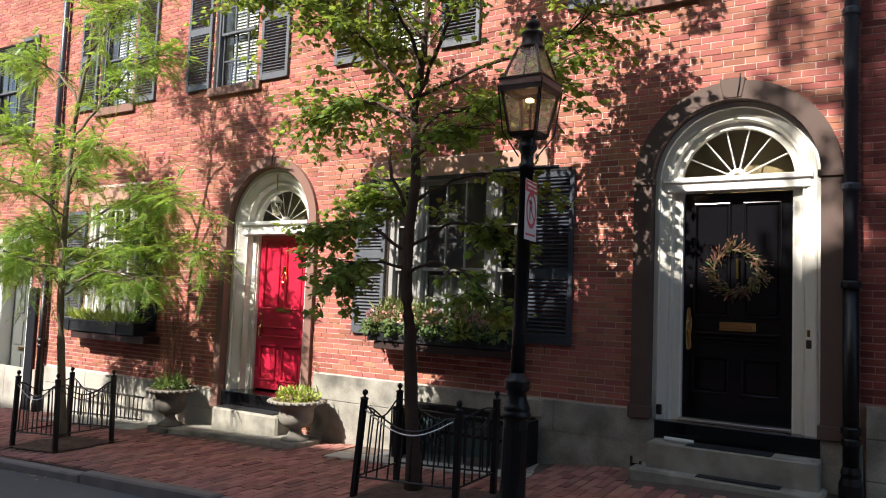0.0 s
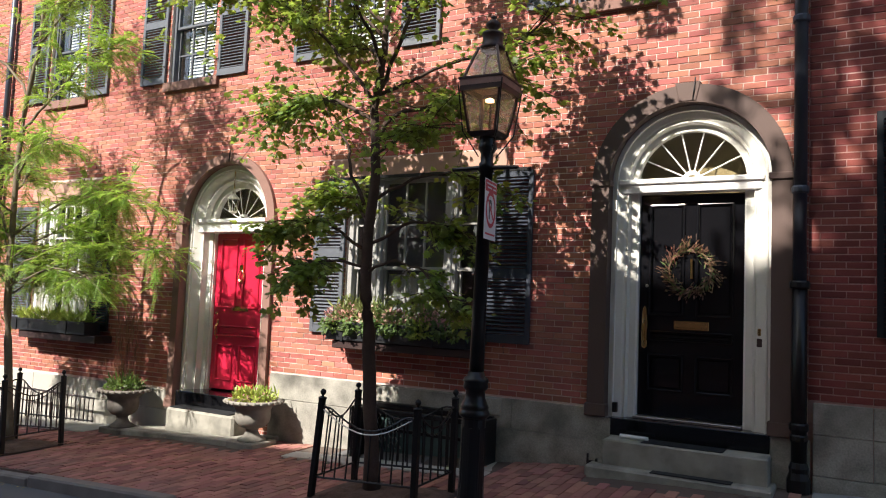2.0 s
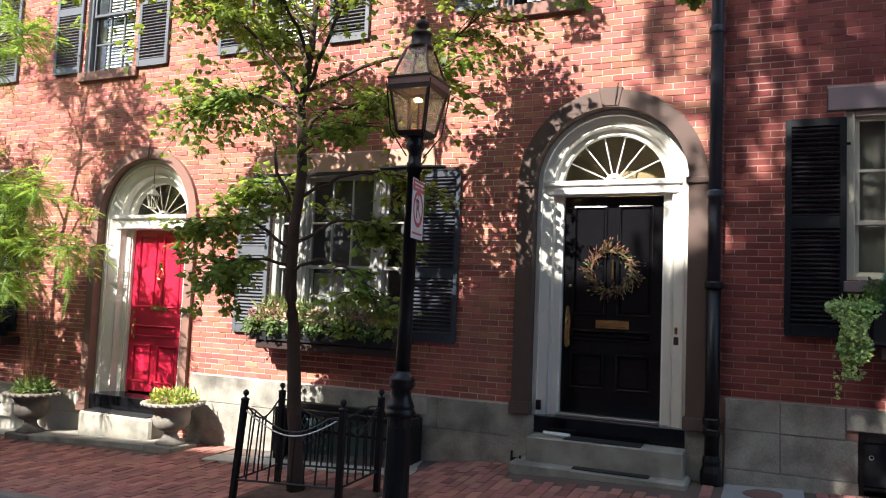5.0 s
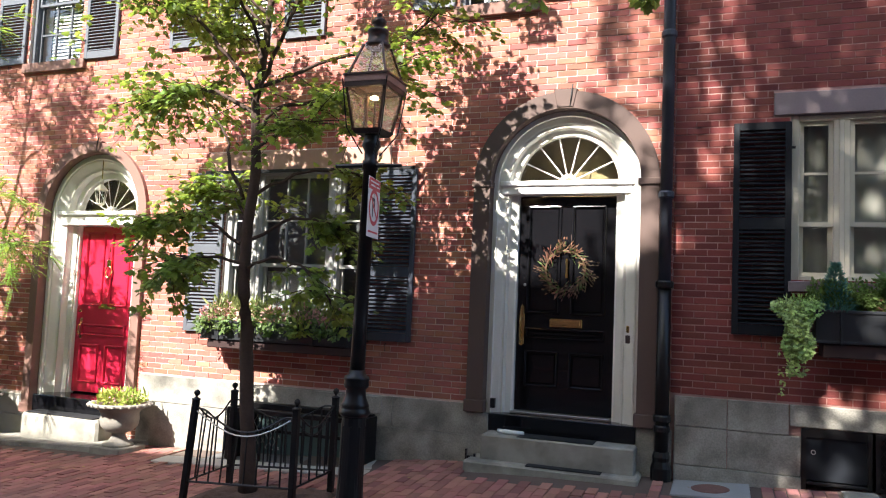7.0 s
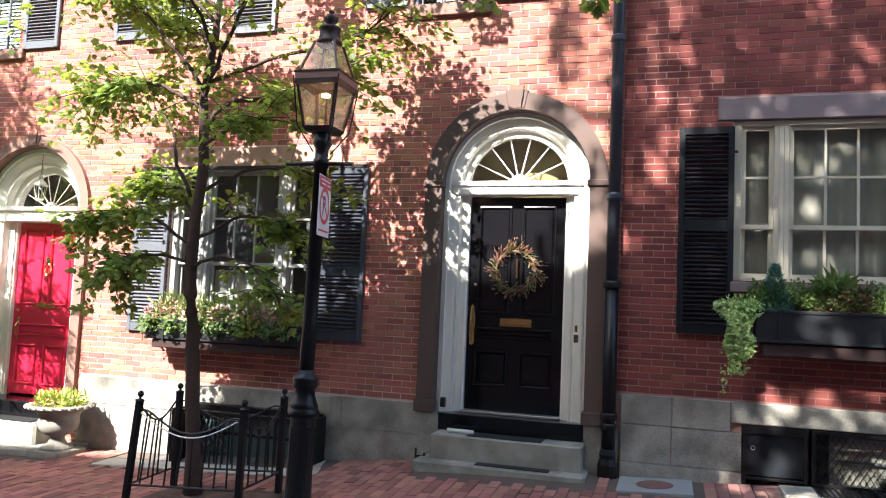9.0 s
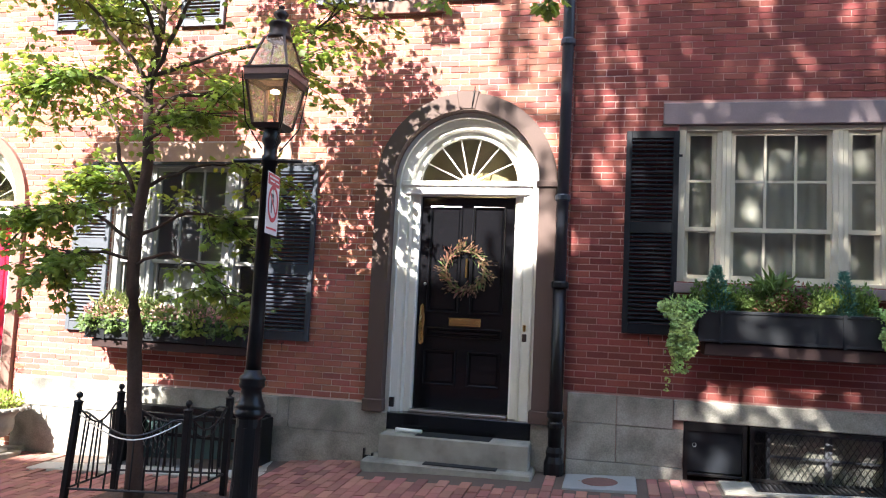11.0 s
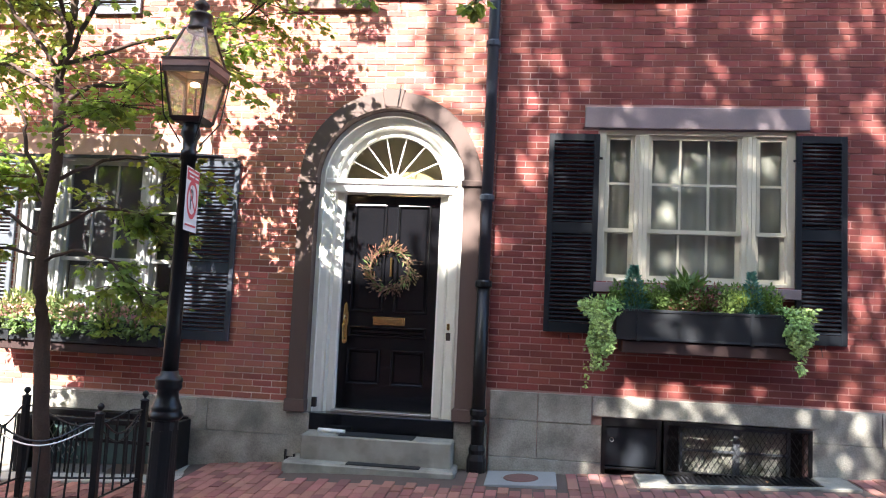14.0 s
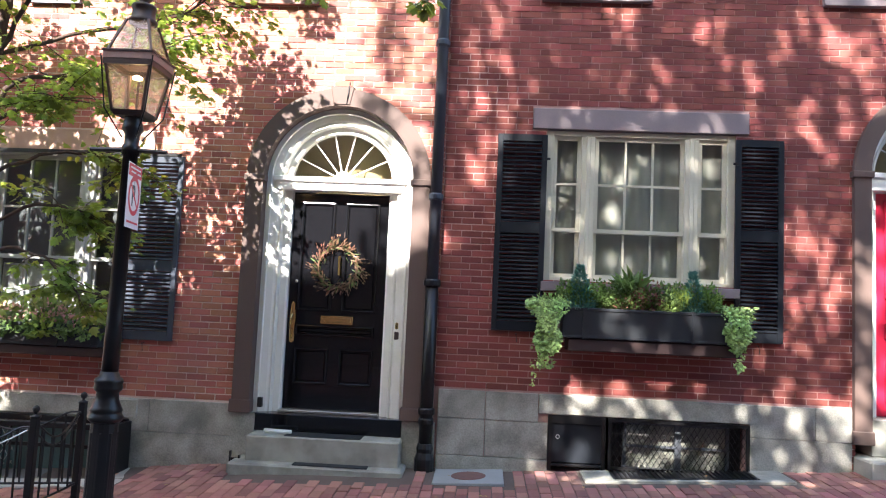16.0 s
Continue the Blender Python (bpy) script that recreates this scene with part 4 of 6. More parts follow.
plain_window("window_4", -9.23, -8.27, 4.76, 6.56, "upper sash window with white slatted blind", (-9.82, -9.27), (-8.16, -7.60), SILLSTONE)
plain_window("window_5", -12.23, -11.27, 4.76, 6.56, "upper sash window with white slatted blind", (-12.80, -12.26), (-11.16, -10.62), SILLSTONE)
plain_window("window_6", -6.16, -5.20, 4.76, 6.56, "upper sash window behind the tree crown", (-6.72, -6.19), (-5.0, -4.44), SILLSTONE)
plain_window("window_7", -2.76, -1.96, 4.92, 6.68, "upper sash window above the black door", (-3.31, -2.80), (-1.80, -1.26), SILLSTONE)
plain_window("window_8", -15.95, -14.86, 4.55, 6.45, "upper window of the house further down", None, (-14.84, -14.27), SILLSTONE, False)
plain_window("window_9", 0.56, 1.50, 5.02, 6.75, "upper window of the dark brick house", None, None, GREYSTONE, False)
plain_window("window_10", 3.40, 4.44, 5.02, 6.75, "upper window of the dark brick house", None, None, GREYSTONE, False)

# grey door of the house further down
fd = thing("door_4", (-14.45, 0.2, -0.55), "grey panelled front door of the house further down", "door", kind="structure")
part("leaf", boxbm(-14.90, -13.98, 0.20, 0.25, -0.55, 2.36), GREYDOOR, fd)
for z0, z1 in ((-0.4, 0.35), (0.5, 0.95), (1.1, 2.2)):
    for x0, x1 in ((-14.80, -14.48), (-14.40, -14.08)):
        part("panel", boxbm(x0, x1, 0.185, 0.2, z0, z1, bev=0.012), GREYDOOR, fd)
part("casing", boxbm(-15.12, -14.91, -0.03, 0.3, -0.75, 2.55, bev=0.01), WHITE, fd)
part("casing", boxbm(-13.97, -13.90, -0.03, 0.3, -0.75, 2.55, bev=0.01), WHITE, fd)
part("lintel", boxbm(-15.14, -13.88, -0.06, 0.3, 2.43, 2.62, bev=0.01), WHITE, fd)
part("mail_slot", boxbm(-14.58, -14.30, 0.175, 0.2, 0.40, 0.46), BRASS, fd)
part("side_panel", boxbm(-13.90, -13.64, -0.06, 0.0, -0.8, 1.6, bev=0.01), SHUTTER, fd)

# ---------------------------------------------------------------- cellar openings
cw = thing("cellar_window", (1.96, 0, 0.2), "cellar window behind a black diamond mesh guard", "window", kind="structure")
part("window_frame", boxbm(1.32, 2.62, 0.16, 0.20, 0.14, 0.66), IRON, cw)
cs = sash(cw, 1.46, 2.00, 0.16, 0.64, 0.11, 1, 2, SHUTTER_G, rail=0.03)
sash(cw, 2.0, 2.50, 0.16, 0.64, 0.112, 1, 2, SHUTTER_G, rail=0.03)
part("blind", boxbm(1.46, 2.50, 0.157, 0.159, 0.16, 0.64), CURTAIN, cw)


def mesh_guard(parent, x0, x1, z0, z1, y, pitch, material, r=0.0035):
    h = Heap()
    for sgn in (1, -1):
        n = int((x1 - x0 + z1 - z0) / pitch) + 2
        for k in range(-2, n):
            c = x0 + k * pitch if sgn > 0 else x0 + k * pitch
            pts = []
            for z in (z0, z1):
                pts.append((c - (z - z0) * 0.62 if sgn > 0 else c - (z1 - z) * 0.62, z))
            (xa, za), (xb, zb) = pts
            lo, hi = 0.0, 1.0
            if xa != xb:
                t0, t1 = sorted(((x0 - xa) / (xb - xa), (x1 - xa) / (xb - xa)))
                lo, hi = max(lo, t0), min(hi, t1)
            if hi <= lo:
                continue
            p, q = (xa + (xb - xa) * lo, za + (zb - za) * lo), (xa + (xb - xa) * hi, za + (zb - za) * hi)
            yy = y + sgn * 0.002
            h.add([(p[0] - r, yy, p[1]), (p[0] + r, yy, p[1]), (q[0] + r, yy, q[1]), (q[0] - r, yy, q[1]),
                   (p[0], yy - 2 * r, p[1]), (q[0], yy - 2 * r, q[1])], [(0, 4, 5, 3), (4, 1, 2, 5), (0, 3, 2, 1)])
    return heap_part("diamond_mesh", h, material, parent, kind="stuff")


g = thing("window_guard", (1.96, -0.05, 0.2), "black iron frame with diamond wire mesh over the cellar window", "window guard")
for a in ((1.285, 1.315, 0.19, 0.678), (2.61, 2.64, 0.19, 0.678), (1.315, 2.61, 0.65, 0.678), (1.315, 2.61, 0.19, 0.215)):
    part("frame_bar", boxbm(a[0], a[1], -0.065, -0.035, a[2], a[3]), IRON, g)
mesh_guard(g, 1.315, 2.61, 0.215, 0.65, -0.048, 0.055, IRON)
hatch = thing("cellar_hatch", (0.97, -0.02, 0.12), "black painted board hatch beside the cellar window", "hatch", kind="structure")
part("board", boxbm(0.72, 1.23, -0.005, 0.03, 0.22, 0.60, bev=0.006), SHUTTER, hatch)
part("frame_bar", boxbm(0.70, 0.74, -0.03, 0.03, 0.12, 0.68), IRON, hatch)
part("frame_bar", boxbm(1.225, 1.265, -0.03, 0.03, 0.12, 0.68), IRON, hatch)
part("frame_bar", boxbm(0.74, 1.225, -0.025, 0.03, 0.60, 0.68), IRON, hatch)
part("ledge", boxbm(0.74, 1.225, -0.045, 0.03, 0.19, 0.215, bev=0.004), IRON, hatch)
part("ring", tube(bmesh.new(), [(0.80 + 0.018 * math.cos(a), -0.012, 0.47 + 0.018 * math.sin(a)) for a in np.linspace(0, 6.28, 11)], 0.004, 5), STEEL, hatch)


def ground_matrix(x, y, dz=0.0):
    return Matrix.Translation((x, y, slope(x, y) + dz)) @ Matrix.Rotation(-tilt, 4, "Y") @ Matrix.Rotation(math.atan(0.025), 4, "X")


gr = thing("floor_grate", (1.95, -0.22, 0.2), "black iron bar grate in the pavement before the cellar window", "grate", kind="structure")
m = ground_matrix(1.30, -0.40)
# Thin black sheet under the bars, coloured as the shade of a pit.
part("pit", boxbm(0, 1.32, 0.02, 0.36, -0.012, -0.004, m=m), SIGNBLACK, gr)
for k in range(29):
    x = 0.03 + k * 0.045
    part("bar", boxbm(x, x + 0.016, 0.01, 0.37, -0.004, 0.014, m=m), IRON, gr)
part("frame_bar", boxbm(0, 1.32, 0, 0.014, -0.004, 0.016, m=m), IRON, gr)
part("border_stone", boxbm(-0.28, 1.62, -0.075, -0.003, -0.1, 0.012, bev=0.006, m=m), STEPSTONE, gr)
part("border_stone", boxbm(-0.28, -0.006, 0.0, 0.37, -0.1, 0.011, bev=0.006, m=m), STEPSTONE, gr)
part("border_stone", boxbm(1.326, 1.62, 0.0, 0.37, -0.1, 0.011, bev=0.006, m=m), STEPSTONE, gr)

mh = thing("utility_cover", (-0.05, -0.32, 0.09), "round rusty cover in a grey concrete slab", "manhole cover", kind="structure")
m = ground_matrix(-0.06, -0.33)
part("slab", boxbm(-0.33, 0.33, -0.29, 0.26, -0.1, 0.012, bev=0.006, m=m), CONCRETE, mh)
bm = lathe(bmesh.new(), 0.0, -0.02, [(0.165, -0.02), (0.165, 0.014), (0.15, 0.018), (0.145, 0.016)], 28)
bmesh.ops.transform(bm, matrix=m, verts=bm.verts)
part("lid", bm, mat("rusty_cover", (0.16, 0.085, 0.07), 0.8, var=0.3, scale=9, bump=0.4), mh)

# cellar well of the middle house
well = thing("cellar_well", (-4.4, -0.3, -0.1), "sunken cellar well with pale stone border and iron grille", "window well", kind="structure")
m = ground_matrix(-5.42, -0.75)
part("border_stone", boxbm(-0.5, 2.12, -0.02, 0.26, -0.1, 0.014, bev=0.008, m=m), PALESTONE, well)
part("border_stone", boxbm(1.84, 2.12, 0.265, 0.72, -0.1, 0.014, bev=0.008, m=m), PALESTONE, well)
part("pit", boxbm(-0.05, 1.84, 0.265, 0.72, -0.014, -0.006, m=m), STUCCO, well)
part("grille_frame", boxbm(-5.17, -3.53, -0.10, -0.052, 0.36, 0.42, bev=0.005), IRON, well)
part("grille_frame", boxbm(-3.56, -3.50, -0.42, -0.05, -0.08, 0.40, bev=0.005), IRON, well)
part("grille_frame", boxbm(-5.20, -5.14, -0.42, -0.05, -0.18, 0.40, bev=0.005), IRON, well)
part("grille_frame", boxbm(-5.17, -3.53, -0.42, -0.38, 0.35, 0.40, bev=0.005), IRON, well)
for k in range(15):
    x = -5.06 + k * 0.105
    part("bar", boxbm(x - 0.007, x + 0.007, -0.407, -0.393, slope(x, -0.4), 0.36), IRON, well)
mesh_guard(well, -5.14, -4.72, -0.1, 0.36, -0.06, 0.085, STEEL, 0.004)
part("window_board", boxbm(-5.15, -3.55, 0.05, 0.08, -0.25, 0.42), TEAL, well, "dull teal painted cellar window board")
for x in (-5.12, -4.60, -4.08, -3.60):
    part("glazing_bar", boxbm(x - 0.018, x + 0.018, 0.02, 0.05, -0.24, 0.42), IRON, well)
part("glazing_bar", boxbm(-5.15, -3.55, 0.022, 0.048, 0.08, 0.115), IRON, well)

wl = thing("area_railing", (-11.0, -0.3, -0.5), "low dark iron railing before the cellar window", "railing")
part("rail", tube(bmesh.new(), [(-12.1, -0.32, 0.0), (-9.98, -0.32, 0.0)], 0.016, 6), RUSTIRON, wl)
part("rail", tube(bmesh.new(), [(-12.1, -0.32, -0.42), (-9.98, -0.32, -0.33)], 0.013, 6), RUSTIRON, wl)
for k in range(21):
    x = -12.08 + k * 0.104
    part("bar", tube(bmesh.new(), [(x, -0.32, -0.46 + 0.0525 * (x + 12)), (x, -0.32, 0.0)], 0.008, 5), RUSTIRON, wl)
part("window_board", boxbm(-12.1, -9.95, 0.05, 0.07, -0.45, 0.03), CURTAIN, wl)
m = ground_matrix(-12.3, -0.62)
bm = boxbm(0, 2.55, 0, 0.6, -0.1, 0.02, bev=0.01, m=m)
solid("pale_slab", bm, PALESTONE, "pale stone slab along the house front", "slab", "structure")

# ---------------------------------------------------------------- downpipes
def downpipe(x, y, z0, z1, r, label):
    t = thing("downpipe", (x, y, z0), label, "downpipe", kind="structure")
    part("pipe", tube(bmesh.new(), [(x, y, 1.95), (x, y, z1)], r, 14), PIPE, t, smooth=True)
    part("lower_pipe", tube(bmesh.new(), [(x, y, z0 + 0.1), (x, y, 1.96)], r * 1.12, 14), IRON, t, smooth=True)
    for z, k in ((1.93, 1.5), (0.66, 1.45), (2.80, 1.3), (0.56, 1.3), (4.4, 1.3)):
        if z < z1:
            part("collar", lathe(bmesh.new(), x, y, [(r * k * 0.9, z - 0.035), (r * k, z - 0.02), (r * k, z + 0.02), (r * k * 0.9, z + 0.035)], 14), IRON if z < 2 else PIPE, t)
            part("bracket", boxbm(x - 0.02, x + 0.02, y, 0.0, z - 0.012, z + 0.012), IRON, t)
    part("boot", lathe(bmesh.new(), x, y, [(r * 1.7, z0 - 0.1), (r * 1.7, z0 + 0.1), (r * 1.35, z0 + 0.16), (r * 1.45, z0 + 0.2), (r * 1.2, z0 + 0.25)], 14), IRON, t)
    return t


downpipe(-0.505, -0.095, 0.10, 8.8, 0.058, "dark blue-grey downpipe on an iron lower length")
downpipe(-13.33, -0.08, -0.55, 8.8, 0.05, "dark downpipe at the party wall")

# ---------------------------------------------------------------- gas street lamp
LX, LY = -2.61, -2.38
lz = slope(LX, LY)
lamp = thing("street_lamp", (LX, LY, lz), "black iron gas lamp post with a lit four-sided copper lantern", "street lamp")
part("base", lathe(bmesh.new(), LX, LY, [(0.135, lz - 0.05), (0.135, lz + 0.12), (0.108, lz + 0.18), (0.096, 0.30), (0.094, 0.76), (0.100, 0.775)], 16), IRON, lamp)
part("base_collar", lathe(bmesh.new(), LX, LY, [(0.100, lz + 0.2), (0.099, 0.70)], 8, 0.2), IRON, lamp)
part("bell", lathe(bmesh.new(), LX, LY, [(0.100, 0.77), (0.116, 0.785), (0.120, 0.805), (0.108, 0.825), (0.104, 0.84), (0.110, 0.85), (0.098, 0.875), (0.080, 0.92), (0.074, 0.975), (0.092, 0.99), (0.098, 1.01),
                                         (0.092, 1.035), (0.10, 1.05), (0.094, 1.07), (0.07, 1.085), (0.062, 1.12)], 20), IRON, lamp, smooth=True)
part("shaft", lathe(bmesh.new(), LX, LY, [(0.058, 1.10), (0.055, 1.5), (0.05, 2.7), (0.06, 2.67), (0.062, 2.74), (0.05, 2.75), (0.052, 2.82), (0.075, 2.86), (0.07, 2.89), (0.058, 2.93), (0.075, 2.97)], 14), IRON, lamp, smooth=True)
part("ladder_bar", tube(bmesh.new(), [(LX - 0.30, LY, 2.705), (LX - 0.05, LY, 2.71), (LX + 0.27, LY, 2.705)], [0.016, 0.02, 0.014], 8), IRON, lamp)


def square(hw, z):
    return [(LX - hw, LY - hw, z), (LX + hw, LY - hw, z), (LX + hw, LY + hw, z), (LX - hw, LY + hw, z)]


def frustum(h0, z0, h1, z1):
    bm = bmesh.new()
    a, b = [bm.verts.new(p) for p in square(h0, z0)], [bm.verts.new(p) for p in square(h1, z1)]
    for k in range(4):
        bm.faces.new((a[k], a[(k + 1) % 4], b[(k + 1) % 4], b[k]))
    bm.faces.new(a[::-1])
    bm.faces.new(b)
    return bm


lant = part("lantern", frustum(0.10, 2.945, 0.125, 2.98), BRONZE, lamp, "aged copper lantern with tinted glass")
H0, Z0, H1, Z1 = 0.112, 2.98, 0.163, 3.305
for k in range(4):
    a, b = Vector(square(H0, Z0)[k]), Vector(square(H1, Z1)[k])
    part("corner_bar", tube(bmesh.new(), [a, b], 0.013, 4), BRONZE, lant)
    a2, b2 = Vector(square(H0, Z0)[(k + 1) % 4]), Vector(square(H1, Z1)[(k + 1) % 4])
    bm = bmesh.new()
    bm.faces.new([bm.verts.new(p) for p in (a, a2, b2, b)])
    p = part("lantern_glass", bm, LAMPGLASS, lant)
    p.visible_shadow = False
    c, d = Vector(square(0.166, 3.38)[k]), Vector(square(0.08, 3.66)[k])
    c2, d2 = Vector(square(0.166, 3.38)[(k + 1) % 4]), Vector(square(0.08, 3.66)[(k + 1) % 4])
    part("roof_bar", tube(bmesh.new(), [c, d], 0.011, 4), BRONZE, lant)
    bm = bmesh.new()
    bm.faces.new([bm.verts.new(p) for p in (c, c2, d2, d)])
    p = part("roof_glass", bm, LAMPGLASS, lant)
    p.visible_shadow = False
    o, q = Vector(square(0.19, 3.36)[k]), Vector(square(0.15, 2.98)[k])
    part("stay", tube(bmesh.new(), [o, q, Vector(square(0.05, 2.79)[k])], 0.006, 5), IRON, lamp)


def square_ring(name, h_in, h_out, z0, z1, material):
    for t in (-1, 1):
        part(name, boxbm(LX - h_out, LX + h_out, min(LY + t * h_in, LY + t * h_out), max(LY + t * h_in, LY + t * h_out), z0, z1), material, lant)
        part(name, boxbm(min(LX + t * h_in, LX + t * h_out), max(LX + t * h_in, LX + t * h_out), LY - h_in, LY + h_in, z0 + 0.0005, z1 - 0.0005), material, lant)


square_ring("eaves_bar", 0.14, 0.178, 3.295, 3.335, BRONZE)
square_ring("eaves_band", 0.155, 0.182, 3.335, 3.39, COPPER)
square_ring("eaves_trim", 0.155, 0.19, 3.385, 3.4, BRONZE)
part("crown", lathe(bmesh.new(), LX, LY, [(0.10, 3.65), (0.105, 3.67), (0.085, 3.69), (0.08, 3.76), (0.092, 3.77), (0.085, 3.79), (0.045, 3.80), (0.03, 3.815), (0.056, 3.84), (0.06, 3.865), (0.035, 3.89), (0.015, 3.90),
                                          (0.024, 3.91), (0.024, 3.925), (0.004, 3.935)], 14), BRONZE, lant, smooth=True)
part("mantle", lathe(bmesh.new(), LX, LY, [(0.012, 3.228), (0.036, 3.234), (0.036, 3.252), (0.018, 3.262)], 10), GLOW, lamp, "glowing gas mantle")
part("gas_tube", tube(bmesh.new(), [(LX + 0.01, LY, 2.98), (LX + 0.01, LY, 3.222)], 0.009, 6), BRONZE, lamp)
part("gas_tube", tube(bmesh.new(), [(LX - 0.06, LY, 2.98), (LX - 0.06, LY, 3.26)], 0.012, 6), COPPER, lamp)

lamp.rotation_euler = (0, radians(0.8), 0)

# no-parking sign on the lamp post
sg = thing("parking_sign", (-2.50, -2.37, 2.13), "small white and red no-parking sign strapped to the lamp post", "sign")
SX = -2.525
part("plate", boxbm(SX - 0.003, SX, -2.525, -2.22, 2.14, 2.605, bev=0.0012), SIGNWHITE, sg)
part("top_band", boxbm(SX + 0.0005, SX + 0.0015, -2.518, -2.227, 2.51, 2.597), SIGNRED, sg)
for z, a, b in ((2.565, -2.49, -2.26), (2.535, -2.47, -2.36), (2.535, -2.33, -2.25)):
    part("writing_bar", boxbm(SX + 0.0022, SX + 0.0028, a, b, z, z + 0.012), SIGNWHITE, sg)
bm = bmesh.new()
n = 36
for r in (0.098, 0.128):
    for k in range(n):
        bm.verts.new((SX + 0.002, -2.3725 + r * math.cos(2 * math.pi * k / n), 2.375 + r * 1.12 * math.sin(2 * math.pi * k / n)))
bm.verts.ensure_lookup_table()
for k in range(n):
    bm.faces.new((bm.verts[k], bm.verts[(k + 1) % n], bm.verts[n + (k + 1) % n], bm.verts[n + k]))
part("ring", bm, SIGNRED, sg)
bm = boxbm(-0.0003, 0.0003, -0.105, 0.105, -0.011, 0.011, m=Matrix.Translation((SX + 0.0026, -2.3725, 2.375)) @ Matrix.Rotation(radians(-45), 4, "X"))
part("slash", bm, SIGNRED, sg)
bm = bmesh.new()
box(bm, SX + 0.001, SX + 0.0016, -2.415, -2.392, 2.30, 2.45)
loop_solid(bm, [(0, 2.392)] + [(0.024 * math.sin(math.pi * k / 10), 2.4085 - 0.0165 * math.cos(math.pi * k / 10)) for k in range(11)] + [(0, 2.425)],
           [(0, 2.367)] + [(0.024 + 0.022 * math.sin(math.pi * k / 10), 2.4085 - 0.0415 * math.cos(math.pi * k / 10)) for k in range(11)] + [(0, 2.45)], 0, 0.0006)
for v in bm.verts:
    if v.co.x > -1:
        v.co = Vector((SX + 0.001 + v.co.y, -2.393 + v.co.x, v.co.z))
part("letter", bm, SIGNBLACK, sg)
part("bottom_line", boxbm(SX + 0.0005, SX + 0.001, -2.50, -2.245, 2.175, 2.19), SIGNRED, sg)
part("strap", boxbm(-2.58, SX - 0.003, -2.39, -2.36, 2.19, 2.205), STEEL, sg)
part("strap", boxbm(-2.58, SX - 0.003, -2.39, -2.36, 2.55, 2.565), STEEL, sg)

sg.rotation_euler = (0, 0, radians(9))

# ---------------------------------------------------------------- tree-pit fences
def fence_post(parent, x, y, top, lean=(0, 0), r=0.026):
    z0 = slope(x, y)
    m = Matrix.Translation((x, y, z0)) @ Matrix.Rotation(radians(lean[0]), 4, "Y") @ Matrix.Rotation(radians(lean[1]), 4, "X")
    h = top - z0
    p = part("post", boxbm(-r, r, -r, r, -0.05, h - 0.085, bev=0.004, m=m), IRON, parent)
    bm = lathe(bmesh.new(), 0, 0, [(r * 1.45, h - 0.09), (r * 1.5, h - 0.075), (0.012, h - 0.065), (0.010, h - 0.055), (0.024, h - 0.04), (0.028, h - 0.025), (0.022, h - 0.008), (0.004, h + 0.004)], 10)
    bmesh.ops.transform(bm, matrix=m, verts=bm.verts)
    part("finial", bm, IRON, p, smooth=True)
    return m @ Vector((0, 0, h - 0.16)), m @ Vector((0, 0, 0.20))


def pit_fence(x0, x1, y0, y1, tops, leans, label, iron=IRON, n=9):
    c = ((x0 + x1) / 2, (y0 + y1) / 2)
    f = thing("tree_fence", (*c, slope(*c)), label, "fence", "tree-pit fences")
    corners = [(x0, y0), (x1, y0), (x1, y1), (x0, y1)]
    ends = [fence_post(f, *p, t, l) for p, t, l in zip(corners, tops, leans)]
    for i in range(4):
        (ta, ba), (tb, bb) = ends[i], ends[(i + 1) % 4]
        part("bottom_rail", tube(bmesh.new(), [ba, bb], 0.010, 6), iron, f)
        nn = n if i % 2 == 0 else max(4, int(n * 0.6))
        swag = []
        sag = 0.16 if i % 2 == 0 else 0.13
        for k in range(25):
            t = k / 24
            w = t if t < 0.12 else t
            s = 0.0 if t < 0.1 or t > 0.9 else sag * math.sin(math.pi * (t - 0.1) / 0.8)
            swag.append(ta.lerp(tb, t) - Vector((0, 0, s)))
        bm = tube(bmesh.new(), swag, 0.0085, 6)
        part("swag_rail", bm, iron, f)
        for k in range(1, nn):
            t = k / nn
            q = swag[min(24, round(t * 24))]
            part("baluster", tube(bmesh.new(), [ba.lerp(bb, t), q], 0.0085, 5), iron, f)
        # chain hanging outside the rail
        link = [ta.lerp(tb, 0.04 + 0.92 * k / 16) - Vector((0, 0, 0.02 + 0.17 * math.sin(math.pi * k / 16))) + Vector((0, -0.02, 0)) for k in range(17)]
        if i in (0, 1):
            part("swag_band", tube(bmesh.new(), link, 0.006, 6), STEEL if i == 0 else iron, f, "worn steel swag")
    h = Heap()
    rnd_ = random.Random(int(x0 * 10))
    nx, ny = 14, 10
    vs = [(x0 - 0.06 + (x1 - x0 + 0.12) * i / nx, y0 - 0.06 + (y1 - y0 + 0.12) * j / ny) for j in range(ny + 1) for i in range(nx + 1)]
    zz = []
    for x, y in vs:
        e = min(x - x0 + 0.06, x1 + 0.06 - x, y - y0 + 0.06, y1 + 0.06 - y)
        zz.append((x, y, slope(x, y) + 0.004 + min(0.07, e * 0.25) * (0.6 + 0.8 * noise.noise(Vector((x * 5, y * 5, 3)))) + rnd_.uniform(0, 0.008)))
    h.add(zz, [(j * (nx + 1) + i, j * (nx + 1) + i + 1, (j + 1) * (nx + 1) + i + 1, (j + 1) * (nx + 1) + i) for j in range(ny) for i in range(nx)])
    soil = new("tree_pit_soil", h.mesh("tree_pit_soil", SOIL))
    tagged(soil, "dark bare soil heaped round the trunk in the tree pit", "soil", kind="stuff")
    return f


